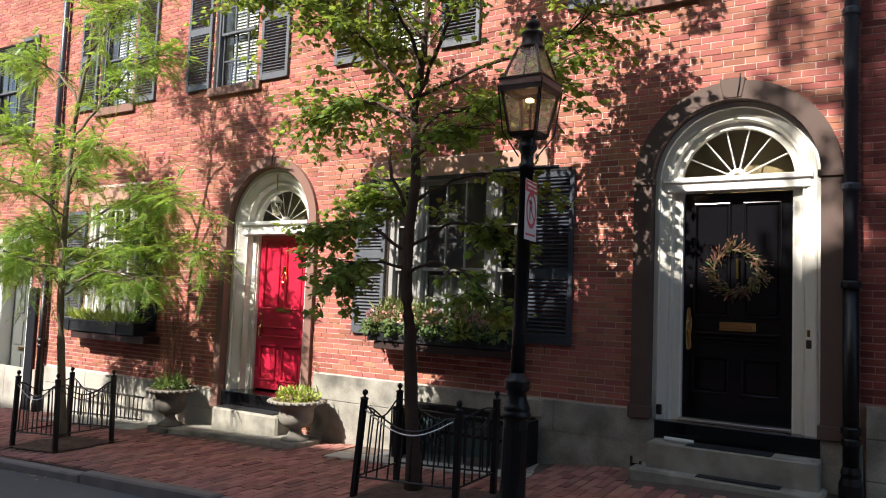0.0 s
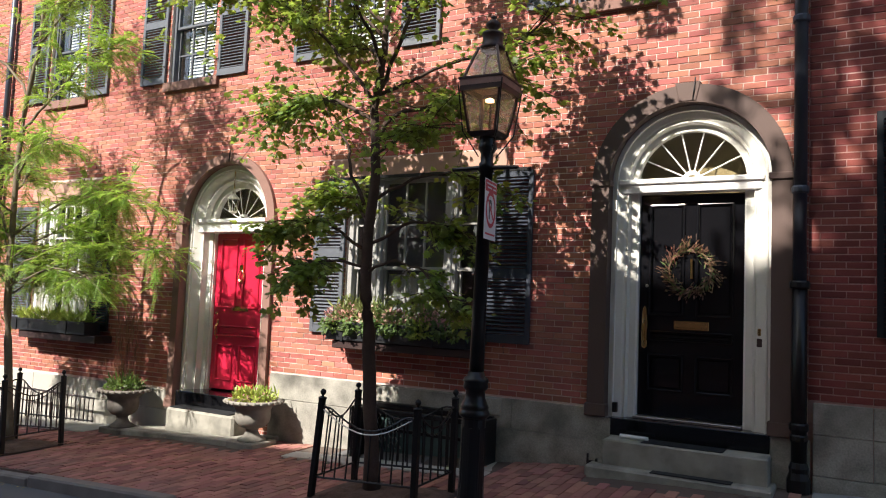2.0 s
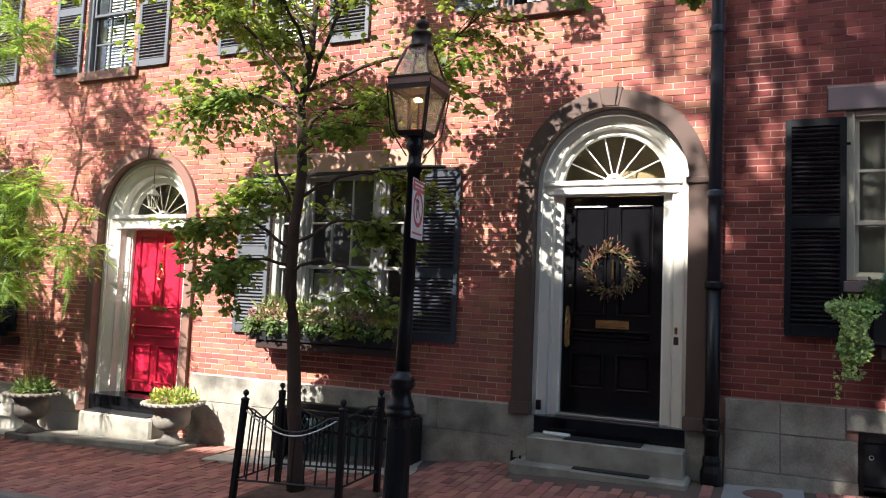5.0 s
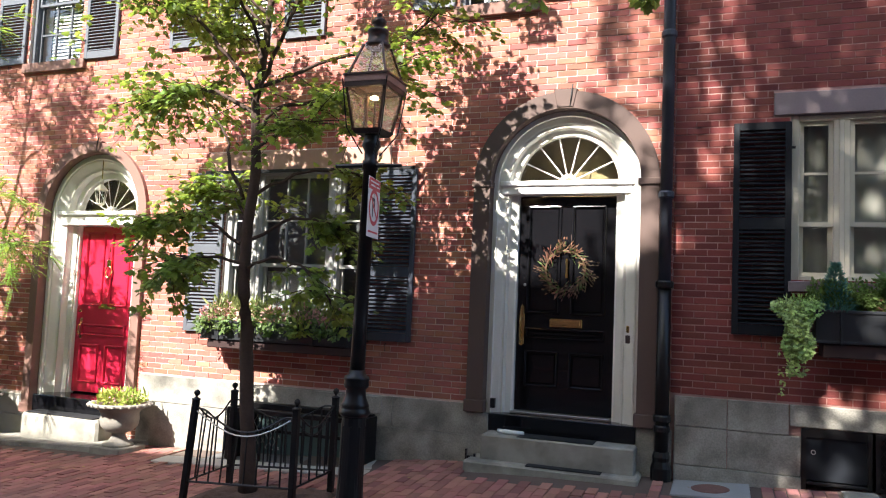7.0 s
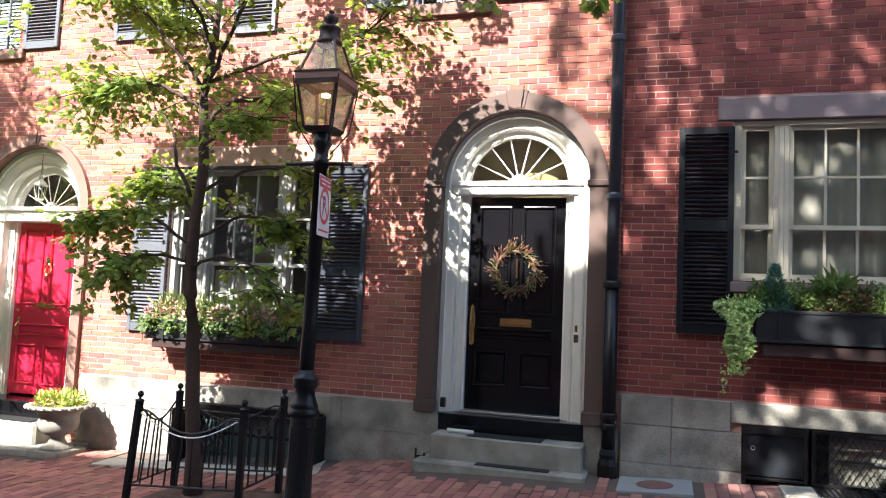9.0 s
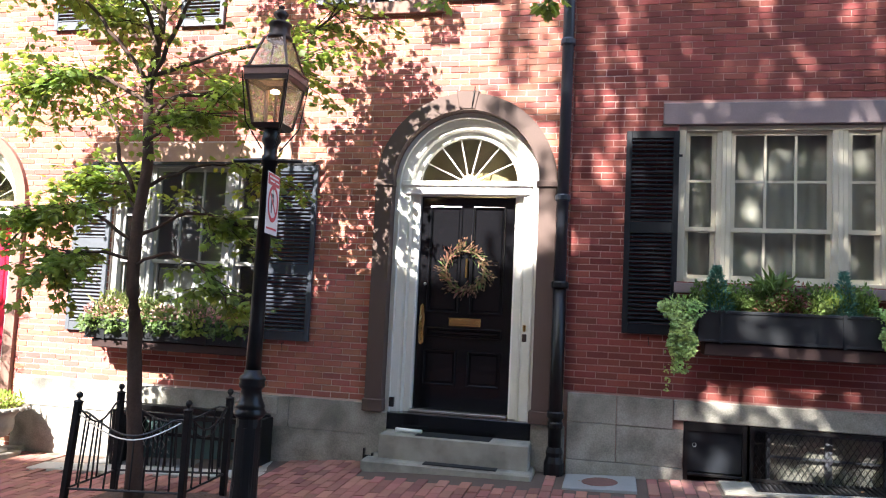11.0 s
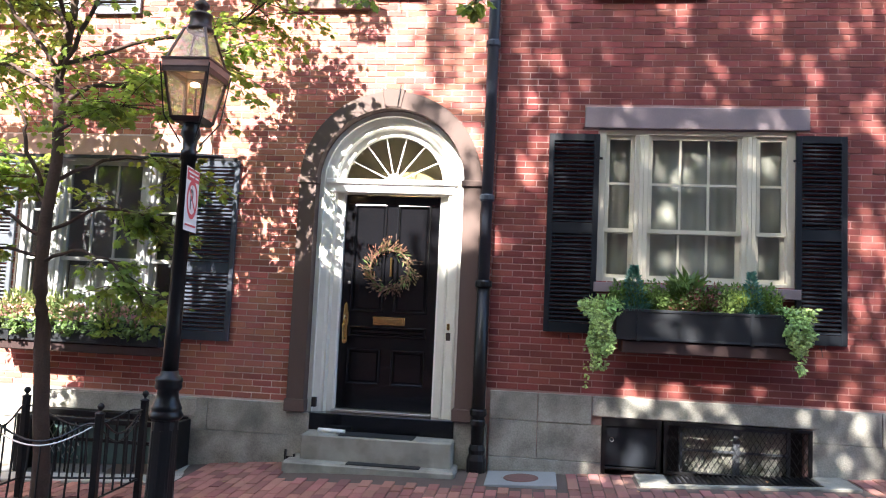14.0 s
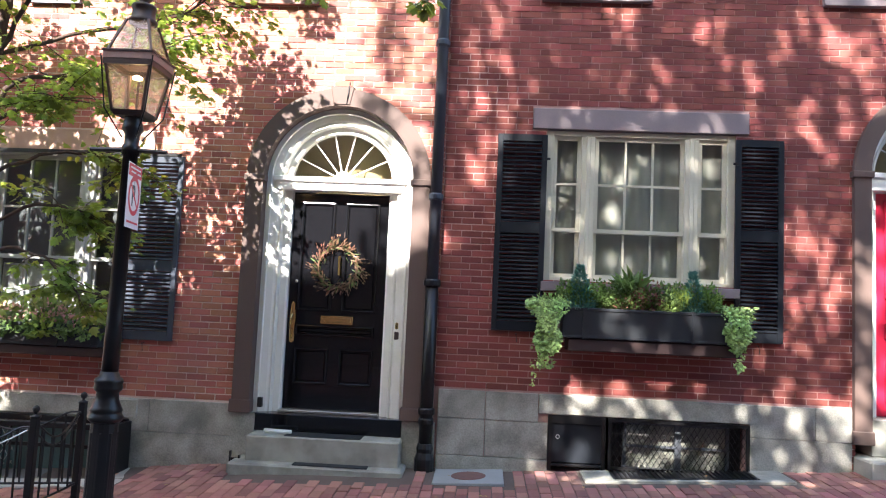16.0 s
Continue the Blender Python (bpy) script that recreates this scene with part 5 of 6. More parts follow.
pit_fence(-4.36, -3.27, -2.12, -1.46, (0.815, 0.815, 0.845, 0.815), ((5.0, 0), (0.5, 0), (0.5, 0), (0, 0)), "low black iron fence with swagged rails round the street tree")
pit_fence(-10.02, -9.02, -2.22, -1.46, (0.52, 0.555, 0.56, 0.52), ((2.0, 0), (-3, 0), (-2.5, 0), (0, 0)), "low black iron fence with swagged rails round the feathery tree", RUSTIRON)

# ---------------------------------------------------------------- trees
def limb_points(pts, n=6, wob=0.03, rr=None):
    """A smooth line through the given points."""
    pts = [Vector(p) for p in pts]
    out = []
    for i in range(len(pts) - 1):
        p0, p1, p2, p3 = pts[max(i - 1, 0)], pts[i], pts[i + 1], pts[min(i + 2, len(pts) - 1)]
        for k in range(n):
            t = k / n
            q = 0.5 * ((2 * p1) + (p2 - p0) * t + (2 * p0 - 5 * p1 + 4 * p2 - p3) * t * t + (3 * p1 - p0 - 3 * p2 + p3) * t ** 3)
            out.append(q + (Vector((rr.uniform(-wob, wob), rr.uniform(-wob, wob), rr.uniform(-wob, wob))) * 0.4 if rr else Vector()))
    return out + [pts[-1]]


LOBES = ((0.0, 0.0), (0.30, 0.10), (0.52, 0.28), (0.30, 0.42), (0.42, 0.70), (0.18, 0.68), (0.0, 1.0))


def lobed_leaf(heap, p, d, up, size):
    d, up = d.normalized(), up.normalized()
    s = d.cross(up).normalized()
    n = s.cross(d).normalized()
    right = [p + d * (b * size) + s * (a * size) - n * (abs(a) * size * 0.35) - n * (b * b * size * 0.25) for a, b in LOBES]
    left = [p + d * (b * size) - s * (a * size) - n * (abs(a) * size * 0.35) - n * (b * b * size * 0.25) for a, b in LOBES[1:-1]]
    vs = [tuple(v) for v in right + left]
    k = len(LOBES)
    heap.add(vs, [(0, 1, 2, 3), (0, 3, 4, 5, 6), (0, k + 2, k + 1, k), (0, 6, k + 4, k + 3, k + 2)])


def lobed_tree(name, trunk, r0, limbs, seed, label, leaf_size, twigs, leaves, leaf_material, bark, droop=0.25, flat=0.35, fill=(), reach=1.0):
    rr = random.Random(seed)
    t = thing(name, trunk[0], label, "tree")
    tp = limb_points(trunk, 5, 0.02, rr)
    n = len(tp)
    part("trunk", tube(bmesh.new(), tp, [r0 * (1.35 if k == 0 else 1.12 if k == 1 else 1.0 - 0.75 * k / n) for k in range(n)], 10), bark, t, smooth=True)
    crown, wood = Heap(), bmesh.new()
    for pts, r, first, dens in limbs:
        lp = limb_points(pts, 5, 0.04, rr)
        part("limb", tube(bmesh.new(), lp, [r * (1 - 0.8 * k / len(lp)) + 0.003 for k in range(len(lp))], 7), bark, t, smooth=True)
        for _ in range(int(twigs * dens)):
            u = first + (1 - first) * rr.random() ** 0.8
            k = min(int(u * (len(lp) - 1)), len(lp) - 2)
            base = lp[k].lerp(lp[k + 1], rr.random())
            ahead = (lp[k + 1] - lp[k]).normalized()
            out = (ahead * rr.uniform(0.1, 1.0) + Vector((rr.gauss(0, 0.8), rr.gauss(0, 0.8), rr.gauss(0.0, flat)))).normalized()
            length = rr.uniform(0.28, 0.85) * reach * (0.62 if r < 0.0155 else 1.0)
            tip = base + out * length - Vector((0, 0, droop * length * rr.uniform(0.2, 1)))
            midp = base.lerp(tip, 0.5) + Vector((0, 0, 0.06 * length))
            tube(wood, [base, midp, tip], [0.006, 0.004, 0.002], 4, False)
            for _ in range(int(leaves * rr.uniform(0.6, 1.3))):
                v = rr.random() ** 0.7
                p = base.lerp(midp, v * 2) if v < 0.5 else midp.lerp(tip, v * 2 - 1)
                side = Vector((rr.gauss(0, 1), rr.gauss(0, 1), rr.gauss(-0.25, 0.35))).normalized()
                p = p + side * rr.uniform(0.02, 0.09)
                up = Vector((rr.gauss(0, 0.45), rr.gauss(0, 0.45), 1))
                lobed_leaf(crown, p, (side + out * 0.5), up, leaf_size * rr.uniform(0.65, 1.25))
    for (xa, xb), (ya, yb_), (za, zb), count, gap_at, grain in fill:
        for _ in range(count):
            p = Vector((rr.uniform(xa, xb), rr.uniform(ya, yb_), rr.uniform(za, zb)))
            u, w = (p.x - xa) / (xb - xa) * 2 - 1, (p.z - za) / (zb - za) * 2 - 1
            if abs(u) ** 4 + abs(w) ** 4 > 1.0 or noise.noise(p * grain) < gap_at(p):
                continue
            lobed_leaf(crown, p, Vector((rr.gauss(0, 1), rr.gauss(0, 1), rr.gauss(-0.3, 0.5))), Vector((rr.gauss(0, 0.7), rr.gauss(0, 0.7), 1)), leaf_size * rr.uniform(0.7, 1.3))
    part("fine_branching", wood, bark, t, kind="stuff")
    heap_part("crown", crown, leaf_material, t, "lobed green leaves in loose layered sprays", "stuff")
    return t


TY = -1.75
TREE1 = [
    ([(-4.05, TY, 4.2), (-4.9, TY, 4.85), (-5.7, TY - 0.1, 5.15), (-6.25, TY - 0.1, 5.05)], 0.018, 0.35, 1.2),
    ([(-4.12, TY, 3.45), (-3.84, TY - 0.1, 3.98), (-3.55, TY - 0.2, 4.48), (-3.25, TY - 0.3, 5.3)], 0.021, 0.5, 0.85),
    ([(-4.12, TY, 3.55), (-4.45, TY - 0.15, 4.0), (-4.84, TY - 0.25, 4.42), (-5.4, TY - 0.3, 4.95)], 0.020, 0.45, 1.2),
    ([(-4.09, TY, 3.15), (-3.88, TY + 0.05, 3.43), (-3.4, TY + 0.25, 3.55), (-2.85, TY + 0.3, 3.8)], 0.024, 0.45, 1.0),
    ([(-4.12, TY, 3.6), (-3.6, TY + 0.5, 4.0), (-3.1, TY + 0.8, 4.2), (-2.6, TY + 0.9, 4.6)], 0.018, 0.5, 0.7),
    ([(-4.11, TY, 3.35), (-4.7, TY + 0.15, 3.65), (-5.15, TY + 0.3, 3.75), (-5.55, TY + 0.3, 3.68)], 0.020, 0.4, 1.25),
    ([(-4.1, TY, 3.75), (-4.5, TY + 0.5, 4.25), (-5.0, TY + 0.9, 4.5), (-5.5, TY + 1.0, 4.7)], 0.020, 0.45, 1.0),
    ([(-4.05, TY, 3.9), (-4.0, TY - 0.5, 4.3), (-4.1, TY - 0.9, 4.7)], 0.018, 0.45, 0.7),
    ([(-4.03, TY, 4.3), (-4.6, TY, 4.8), (-5.1, TY + 0.1, 5.4)], 0.018, 0.45, 1.0),
    ([(-4.03, TY, 4.4), (-3.4, TY, 4.9), (-2.9, TY, 5.4)], 0.018, 0.45, 0.75),
    ([(-4.02, TY, 4.8), (-4.1, TY + 0.4, 5.5), (-4.0, TY + 0.6, 6.2)], 0.018, 0.45, 0.9),
    ([(-4.19, TY, 2.55), (-4.38, TY, 2.92), (-4.42, TY, 3.17), (-4.63, TY, 3.37)], 0.018, 0.9, 0.12),
    ([(-4.14, TY, 2.10), (-4.6, TY - 0.05, 2.38), (-4.9, TY + 0.0, 2.42), (-5.15, TY, 2.32)], 0.0152, 0.3, 1.0),
    ([(-4.14, TY, 1.95), (-4.5, TY - 0.2, 2.0), (-4.7, TY - 0.2, 1.95), (-4.9, TY - 0.2, 1.83)], 0.013, 0.35, 0.7),
    ([(-4.13, TY, 2.35), (-4.5, TY + 0.2, 2.65), (-4.95, TY + 0.3, 2.75)], 0.014, 0.3, 0.8),
    ([(-4.13, TY, 2.15), (-3.7, TY + 0.1, 2.38), (-3.45, TY + 0.2, 2.36), (-3.2, TY + 0.25, 2.28)], 0.0152, 0.35, 0.5),
    ([(-4.12, TY, 1.9), (-3.7, TY - 0.1, 2.0), (-3.35, TY - 0.1, 1.85), (-3.12, TY - 0.15, 1.6)], 0.014, 0.45, 0.42),
    ([(-4.1, TY, 2.6), (-3.7, TY + 0.3, 2.85), (-3.3, TY + 0.4, 2.85), (-3.05, TY + 0.5, 2.75)], 0.0152, 0.4, 0.4),
    ([(-4.1, TY, 3.0), (-3.6, TY - 0.3, 3.1), (-3.25, TY - 0.4, 3.15)], 0.014, 0.45, 0.42),
]
lobed_tree("street_tree", [(-3.94, TY, slope(-3.94, TY)), (-4.05, TY, 1.17), (-4.13, TY, 1.92), (-4.08, TY, 2.9), (-4.12, TY, 3.5), (-4.04, TY, 4.0), (-4.02, TY, 5.0), (-3.95, TY, 6.2)],
           0.068, TREE1, 21, "slim young street tree with lobed green leaves in an iron-fenced pit", 0.070, 38, 26, LEAF1, BARK, flat=0.42, fill=[((-5.9, -3.0), (-2.7, -0.9), (3.5, 5.0), 2600, lambda p: 0.18 + 0.15 * abs(p.y - TY) + (0.5 if abs(p.x + 4.0) < 0.5 else 0.0), 1.9),
                                                                    ((-6.6, -2.2), (-2.0, -1.5), (5.1, 7.3), 7000, lambda p: 0.14 - 0.10 * (p.x > -3.7), 1.35)])


def pinnate(heap, p, d, rr, length, pairs, leaflet):
    d = d.normalized()
    up = Vector((rr.gauss(0, 0.3), rr.gauss(0, 0.3), 1)).normalized()
    s = d.cross(up).normalized()
    n = s.cross(d)
    for k in range(pairs):
        t = (k + 0.7) / pairs
        q = p + d * (length * t) - Vector((0, 0, 0.35 * length * t * t))
        for sg_ in (-1, 1):
            e = (s * sg_ + d * 0.45 - n * 0.25).normalized()
            w = d * (leaflet * 0.27)
            heap.add([tuple(q), tuple(q + e * leaflet * 0.5 + w), tuple(q + e * leaflet), tuple(q + e * leaflet * 0.5 - w)], [(0, 1, 2, 3)])


def feather_tree(name, trunk, r0, limbs, seed, label, per, twigs):
    rr = random.Random(seed)
    t = thing(name, trunk[0], label, "tree")
    tp = limb_points(trunk, 5, 0.02, rr)
    part("trunk", tube(bmesh.new(), tp, [r0 * (1.3 if k == 0 else 1.0 - 0.8 * k / len(tp)) for k in range(len(tp))], 9), BARK2, t, smooth=True)
    crown, wood = Heap(), bmesh.new()
    for pts, r, dens in limbs:
        lp = limb_points(pts, 5, 0.05, rr)
        part("limb", tube(bmesh.new(), lp, [r * (1 - 0.8 * k / len(lp)) + 0.003 for k in range(len(lp))], 6), BARK2, t, smooth=True)
        for _ in range(int(twigs * dens)):
            u = 0.2 + 0.8 * rr.random() ** 0.8
            k = min(int(u * (len(lp) - 1)), len(lp) - 2)
            base = lp[k].lerp(lp[k + 1], rr.random())
            out = ((lp[k + 1] - lp[k]).normalized() * rr.uniform(0.2, 1.0) + Vector((rr.gauss(0, 0.7), rr.gauss(0, 0.7), rr.gauss(0.05, 0.35)))).normalized()
            length = rr.uniform(0.3, 0.75)
            tip = base + out * length - Vector((0, 0, 0.2 * length))
            tube(wood, [base, base.lerp(tip, 0.5) + Vector((0, 0, 0.05)), tip], [0.006, 0.004, 0.002], 4, False)
            for _ in range(per):
                v = rr.uniform(0.15, 1.0)
                dd = (out * 0.6 + Vector((rr.gauss(0, 0.7), rr.gauss(0, 0.7), rr.gauss(-0.1, 0.3)))).normalized()
                pinnate(crown, base.lerp(tip, v), dd, rr, rr.uniform(0.15, 0.26), rr.randint(11, 13), rr.uniform(0.024, 0.036))
    part("fine_branching", wood, BARK2, t, kind="stuff")
    heap_part("crown", crown, LEAF2, t, "fine feathery yellow-green foliage", "stuff")
    return t


T2 = -1.72
TREE2 = [
    ([(-10.0, T2, 2.2), (-10.6, T2, 2.9), (-11.05, T2 - 0.1, 3.77), (-11.6, T2 - 0.2, 4.1)], 0.02, 1.3),
    ([(-10.0, T2, 3.7), (-9.5, T2 + 0.1, 4.2), (-8.9, T2 + 0.1, 4.6), (-8.4, T2 + 0.2, 4.75)], 0.018, 1.1),
    ([(-9.9, T2, 4.2), (-10.5, T2, 4.7), (-11.2, T2, 5.0), (-11.9, T2, 5.1)], 0.018, 1.0),
    ([(-9.75, T2, 4.9), (-9.2, T2, 5.3), (-8.7, T2, 5.6)], 0.014, 0.9),
    ([(-9.72, T2, 5.3), (-10.1, T2 + 0.3, 5.9), (-10.4, T2 + 0.4, 6.4)], 0.014, 0.9),
    ([(-9.7, T2, 5.5), (-9.4, T2 - 0.3, 6.1), (-9.2, T2 - 0.4, 6.6)], 0.012, 0.6),
    ([(-10.02, T2, 2.3), (-9.3, T2 + 0.2, 2.75), (-8.6, T2 + 0.3, 2.9), (-7.9, T2 + 0.4, 2.75)], 0.018, 1.6),
    ([(-10.0, T2, 1.8), (-9.5, T2 + 0.3, 2.2), (-8.9, T2 + 0.5, 2.25), (-8.2, T2 + 0.5, 2.15), (-7.6, T2 + 0.5, 2.15)], 0.014, 1.1),
    ([(-10.0, T2, 1.9), (-10.5, T2 + 0.1, 2.4), (-11.1, T2 + 0.2, 2.6), (-11.8, T2 + 0.2, 2.5)], 0.016, 2.0),
    ([(-9.98, T2, 1.6), (-10.5, T2, 1.9), (-11.1, T2, 1.95), (-11.6, T2, 1.8)], 0.012, 1.2),
    ([(-9.98, T2, 1.6), (-9.4, T2 + 0.1, 1.85), (-8.9, T2 + 0.2, 1.85), (-8.6, T2 + 0.2, 1.75)], 0.012, 0.9),
    ([(-10.02, T2, 2.9), (-10.6, T2 + 0.5, 3.3), (-11.3, T2 + 0.8, 3.5)], 0.014, 1.0),
    ([(-10.0, T2, 3.1), (-9.4, T2 - 0.2, 3.45), (-8.8, T2 - 0.3, 3.5)], 0.014, 0.9),
    ([(-10.0, T2, 2.6), (-10.3, T2 - 0.5, 3.0), (-10.7, T2 - 0.8, 3.1)], 0.012, 0.9),
    ([(-10.0, T2, 1.6), (-10.3, T2 + 0.4, 2.0), (-10.5, T2 + 0.7, 2.1), (-10.7, T2 + 0.9, 1.9)], 0.012, 1.3),
    ([(-10.0, T2, 2.0), (-9.7, T2 + 0.4, 2.4), (-9.4, T2 + 0.7, 2.5), (-9.1, T2 + 0.8, 2.3)], 0.012, 1.3),
    ([(-10.0, T2, 1.5), (-9.8, T2 + 0.4, 1.8), (-9.5, T2 + 0.7, 1.75)], 0.010, 0.6),
    ([(-10.0, T2, 1.7), (-10.2, T2 - 0.3, 2.0), (-10.5, T2 - 0.5, 2.0)], 0.010, 0.9),
]
feather_tree("feathery_street_tree", [(-9.70, T2, slope(-9.7, T2)), (-9.97, T2, 1.23), (-10.02, T2, 2.17), (-10.0, T2, 3.7), (-9.75, T2, 4.9), (-9.7, T2, 5.7), (-9.6, T2, 6.6)],
             0.055, TREE2, 33, "slim street tree with feathery yellow-green leaves in a fenced pit", 15, 31)

# tall street trees added unseen behind the camera: their shade dapples the fronts
def shade_tree(x, y, top, low, spread, seed, count, gap, label):
    z0 = slope(x, KERB_Y) + 0.02
    h = top - low
    limbs = []
    rr = random.Random(seed)
    for k in range(14):
        a, u = 2.4 * k, (k + 0.5) / 14
        q = spread * (1 - 0.5 * u) * rr.uniform(0.6, 0.95)
        b0 = low - 0.6 + u * h * 0.7
        limbs.append(([(x, y, b0), (x + 0.5 * q * math.cos(a), y + 0.3 * q * math.sin(a), b0 + 0.6), (x + q * math.cos(a), y + 0.6 * q * math.sin(a), b0 + 1.2)], 0.05, 0.2, 1.0))
    return lobed_tree("shade_tree", [(x, y, z0), (x + 0.04, y, low * 0.4), (x, y, low), (x + 0.1, y, (low + top) / 2), (x, y, top - 0.5)], 0.16, limbs, seed, label, 0.12, 9, 12, LEAF1, BARK,
                      fill=[((x - spread, x + spread), (y - 0.35, y + 0.35), (low, top), count, gap, 2.7)])


# Crown gaps placed by which parts of the fronts should catch sun.
def gap_1(p):
    open_right = min(1.0, max(0.0, (p.x + 0.3) / 0.9))
    return -0.23 + max(0.26 * open_right, 0.17 if p.z < 9.2 and p.x > -1.8 else 0.0) - (0.2 if 9.6 < p.z < 11.5 and -2.4 < p.x < -0.3 else 0.0) + (0.4 if p.x < -3.25 and p.z < 13.4 else 0.0)


shade_tree(-0.3, -8.5, 15.4, 7.3, 3.7, 5, 36000, gap_1, "unseen tall street tree added to dapple the fronts with shade")
shade_tree(4.9, -8.8, 15.0, 7.3, 2.6, 9, 20000, lambda p: 0.02, "unseen tall street tree added further up to dapple the fronts")
lobed_tree("overhanging_branch", [(-3.0, -9.4, 6.6), (-1.4, -6.4, 6.1), (-0.9, -4.4, 5.0), (-0.7, -3.3, 4.2)], 0.014,
           [([(-0.8, -3.8, 4.6), (-0.5, -3.2, 3.95), (-0.42, -3.0, 3.60)], 0.006, 0.8, 0.8), ([(-0.9, -4.0, 4.7), (-1.1, -3.3, 4.0), (-1.14, -3.0, 3.62)], 0.006, 0.85, 0.8)], 13,
           "thin branch tips of a street tree hanging into view", 0.075, 7, 7, LEAF1, BARK, reach=0.3)

# ---------------------------------------------------------------- planters, urns and plants
def tuft(heap, x, y, z, rr, n, length, width, spread, lean=0.4, sag=0.0):
    for _ in range(n):
        d = Vector((rr.gauss(0, lean), rr.gauss(0, lean), rr.uniform(0.35, 1))).normalized()
        p = Vector((x + rr.gauss(0, spread), y + rr.gauss(0, spread * 0.6), z + rr.uniform(0, length * 0.5)))
        blade(heap, p, d, length * rr.uniform(0.5, 1.1), width * rr.uniform(0.7, 1.2), up=(rr.gauss(0, 1), rr.gauss(0, 1), 0.3))


def bush(heap, x, y, z, rr, n, rx, ry, rz, size):
    for _ in range(n):
        d = Vector((rr.gauss(0, 1), rr.gauss(0, 1), rr.gauss(0.2, 0.8))).normalized()
        k = rr.random() ** 0.4
        p = Vector((x + d.x * rx * k, y + d.y * ry * k, z + abs(d.z) * rz * k))
        blade(heap, p, (d + Vector((rr.gauss(0, 0.5), rr.gauss(0, 0.5), rr.gauss(0.2, 0.5)))), size * rr.uniform(0.6, 1.3), size * 0.55)


def cone(heap, x, y, z, rr, n, r, h, size):
    for _ in range(n):
        t = rr.random() ** 1.4
        a = rr.uniform(0, 6.283)
        q = r * (1 - t) * rr.uniform(0.5, 1.05)
        p = Vector((x + q * math.cos(a), y + q * math.sin(a), z + h * t))
        blade(heap, p, (math.cos(a), math.sin(a), 0.7), size * rr.uniform(0.7, 1.3), size * 0.22)


def trail(heap, x, y, z, rr, n, w, length, size):
    """Leaves hanging over the planter's edge."""
    for _ in range(n):
        t = rr.random() ** 0.85
        wid = w * (1 - 0.55 * t) * (0.75 + 0.25 * math.sin(t * 9 + x))
        p = Vector((x + rr.uniform(-1, 1) * wid, y - 0.05 - 0.10 * math.sin(math.pi * min(1, t * 1.6) * 0.5) + rr.gauss(0, 0.03) + (0.04 * t), z + 0.08 - length * t))
        d = Vector((rr.gauss(0, 0.6), rr.uniform(-0.9, 0.0), rr.uniform(-1, 0.1)))
        blade(heap, p, d, size * rr.uniform(0.7, 1.3), size * 0.8, up=(rr.gauss(0, 0.3), -1, 0.5))


def planter(x0, x1, y0, y1, z0, z1, label, shelf=None, bracket_mat=DARKWOOD):
    p = thing("window_box", ((x0 + x1) / 2, (y0 + y1) / 2, z0), label, "planter", "window boxes")
    part("front", boxbm(x0, x1, y0, y0 + 0.015, z0, z1, bev=0.004), PLANTER, p)
    part("side", boxbm(x0, x0 + 0.015, y0 + 0.015, y1, z0, z1), PLANTER, p)
    part("side", boxbm(x1 - 0.015, x1, y0 + 0.015, y1, z0, z1), PLANTER, p)
    part("bottom", boxbm(x0 + 0.015, x1 - 0.015, y0 + 0.015, y1, z0, z0 + 0.015), PLANTER, p)
    part("back", boxbm(x0 + 0.015, x1 - 0.015, y1 - 0.015, y1, z0 + 0.016, z1), PLANTER, p)
    part("rim", boxbm(x0 - 0.008, x1 + 0.008, y0 - 0.01, y0 + 0.02, z1 - 0.03, z1, bev=0.005), PLANTER, p)
    part("foot_band", boxbm(x0 - 0.006, x1 + 0.006, y0 - 0.006, y0 + 0.01, z0, z0 + 0.022, bev=0.003), PLANTER, p)
    for x in (x0 + 0.13 * (x1 - x0), x1 - 0.22 * (x1 - x0)):
        part("strap", boxbm(x - 0.014, x + 0.014, y0 - 0.016, y0 - 0.0005, z0 - 0.01, z1 + 0.004), PLANTER, p)
    part("soil", boxbm(x0 + 0.016, x1 - 0.016, y0 + 0.016, y1 - 0.016, z1 - 0.07, z1 - 0.03), SOIL, p)
    if shelf:
        part("shelf", boxbm(shelf[0], shelf[1], y0 + 0.02, 0.0, shelf[2], shelf[3], bev=0.01), bracket_mat, p, "brown painted wooden shelf")
    return p


BOX_E = planter(0.78, 2.36, -0.33, -0.06, 1.455, 1.745, "black metal window box full of evergreens and trailing ivy", (0.84, 2.46, 1.33, 1.45))
BOX_M = planter(-5.70, -3.78, -0.33, -0.06, 1.14, 1.36, "black window box full of pink flowers and mixed foliage", (-5.62, -3.70, 1.04, 1.135))
BOX_W = planter(-12.35, -10.33, -0.33, -0.06, 0.92, 1.11, "dark window box with short green plants", (-12.05, -10.10, 0.80, 0.915))


def plant(name, fill, material, loc, label):
    h = Heap()
    fill(h, random.Random(int(abs(loc[0]) * 1000) + len(name)))
    t = thing(name, loc, label, "plant")
    heap_part("leaves", h, material, t)
    return t


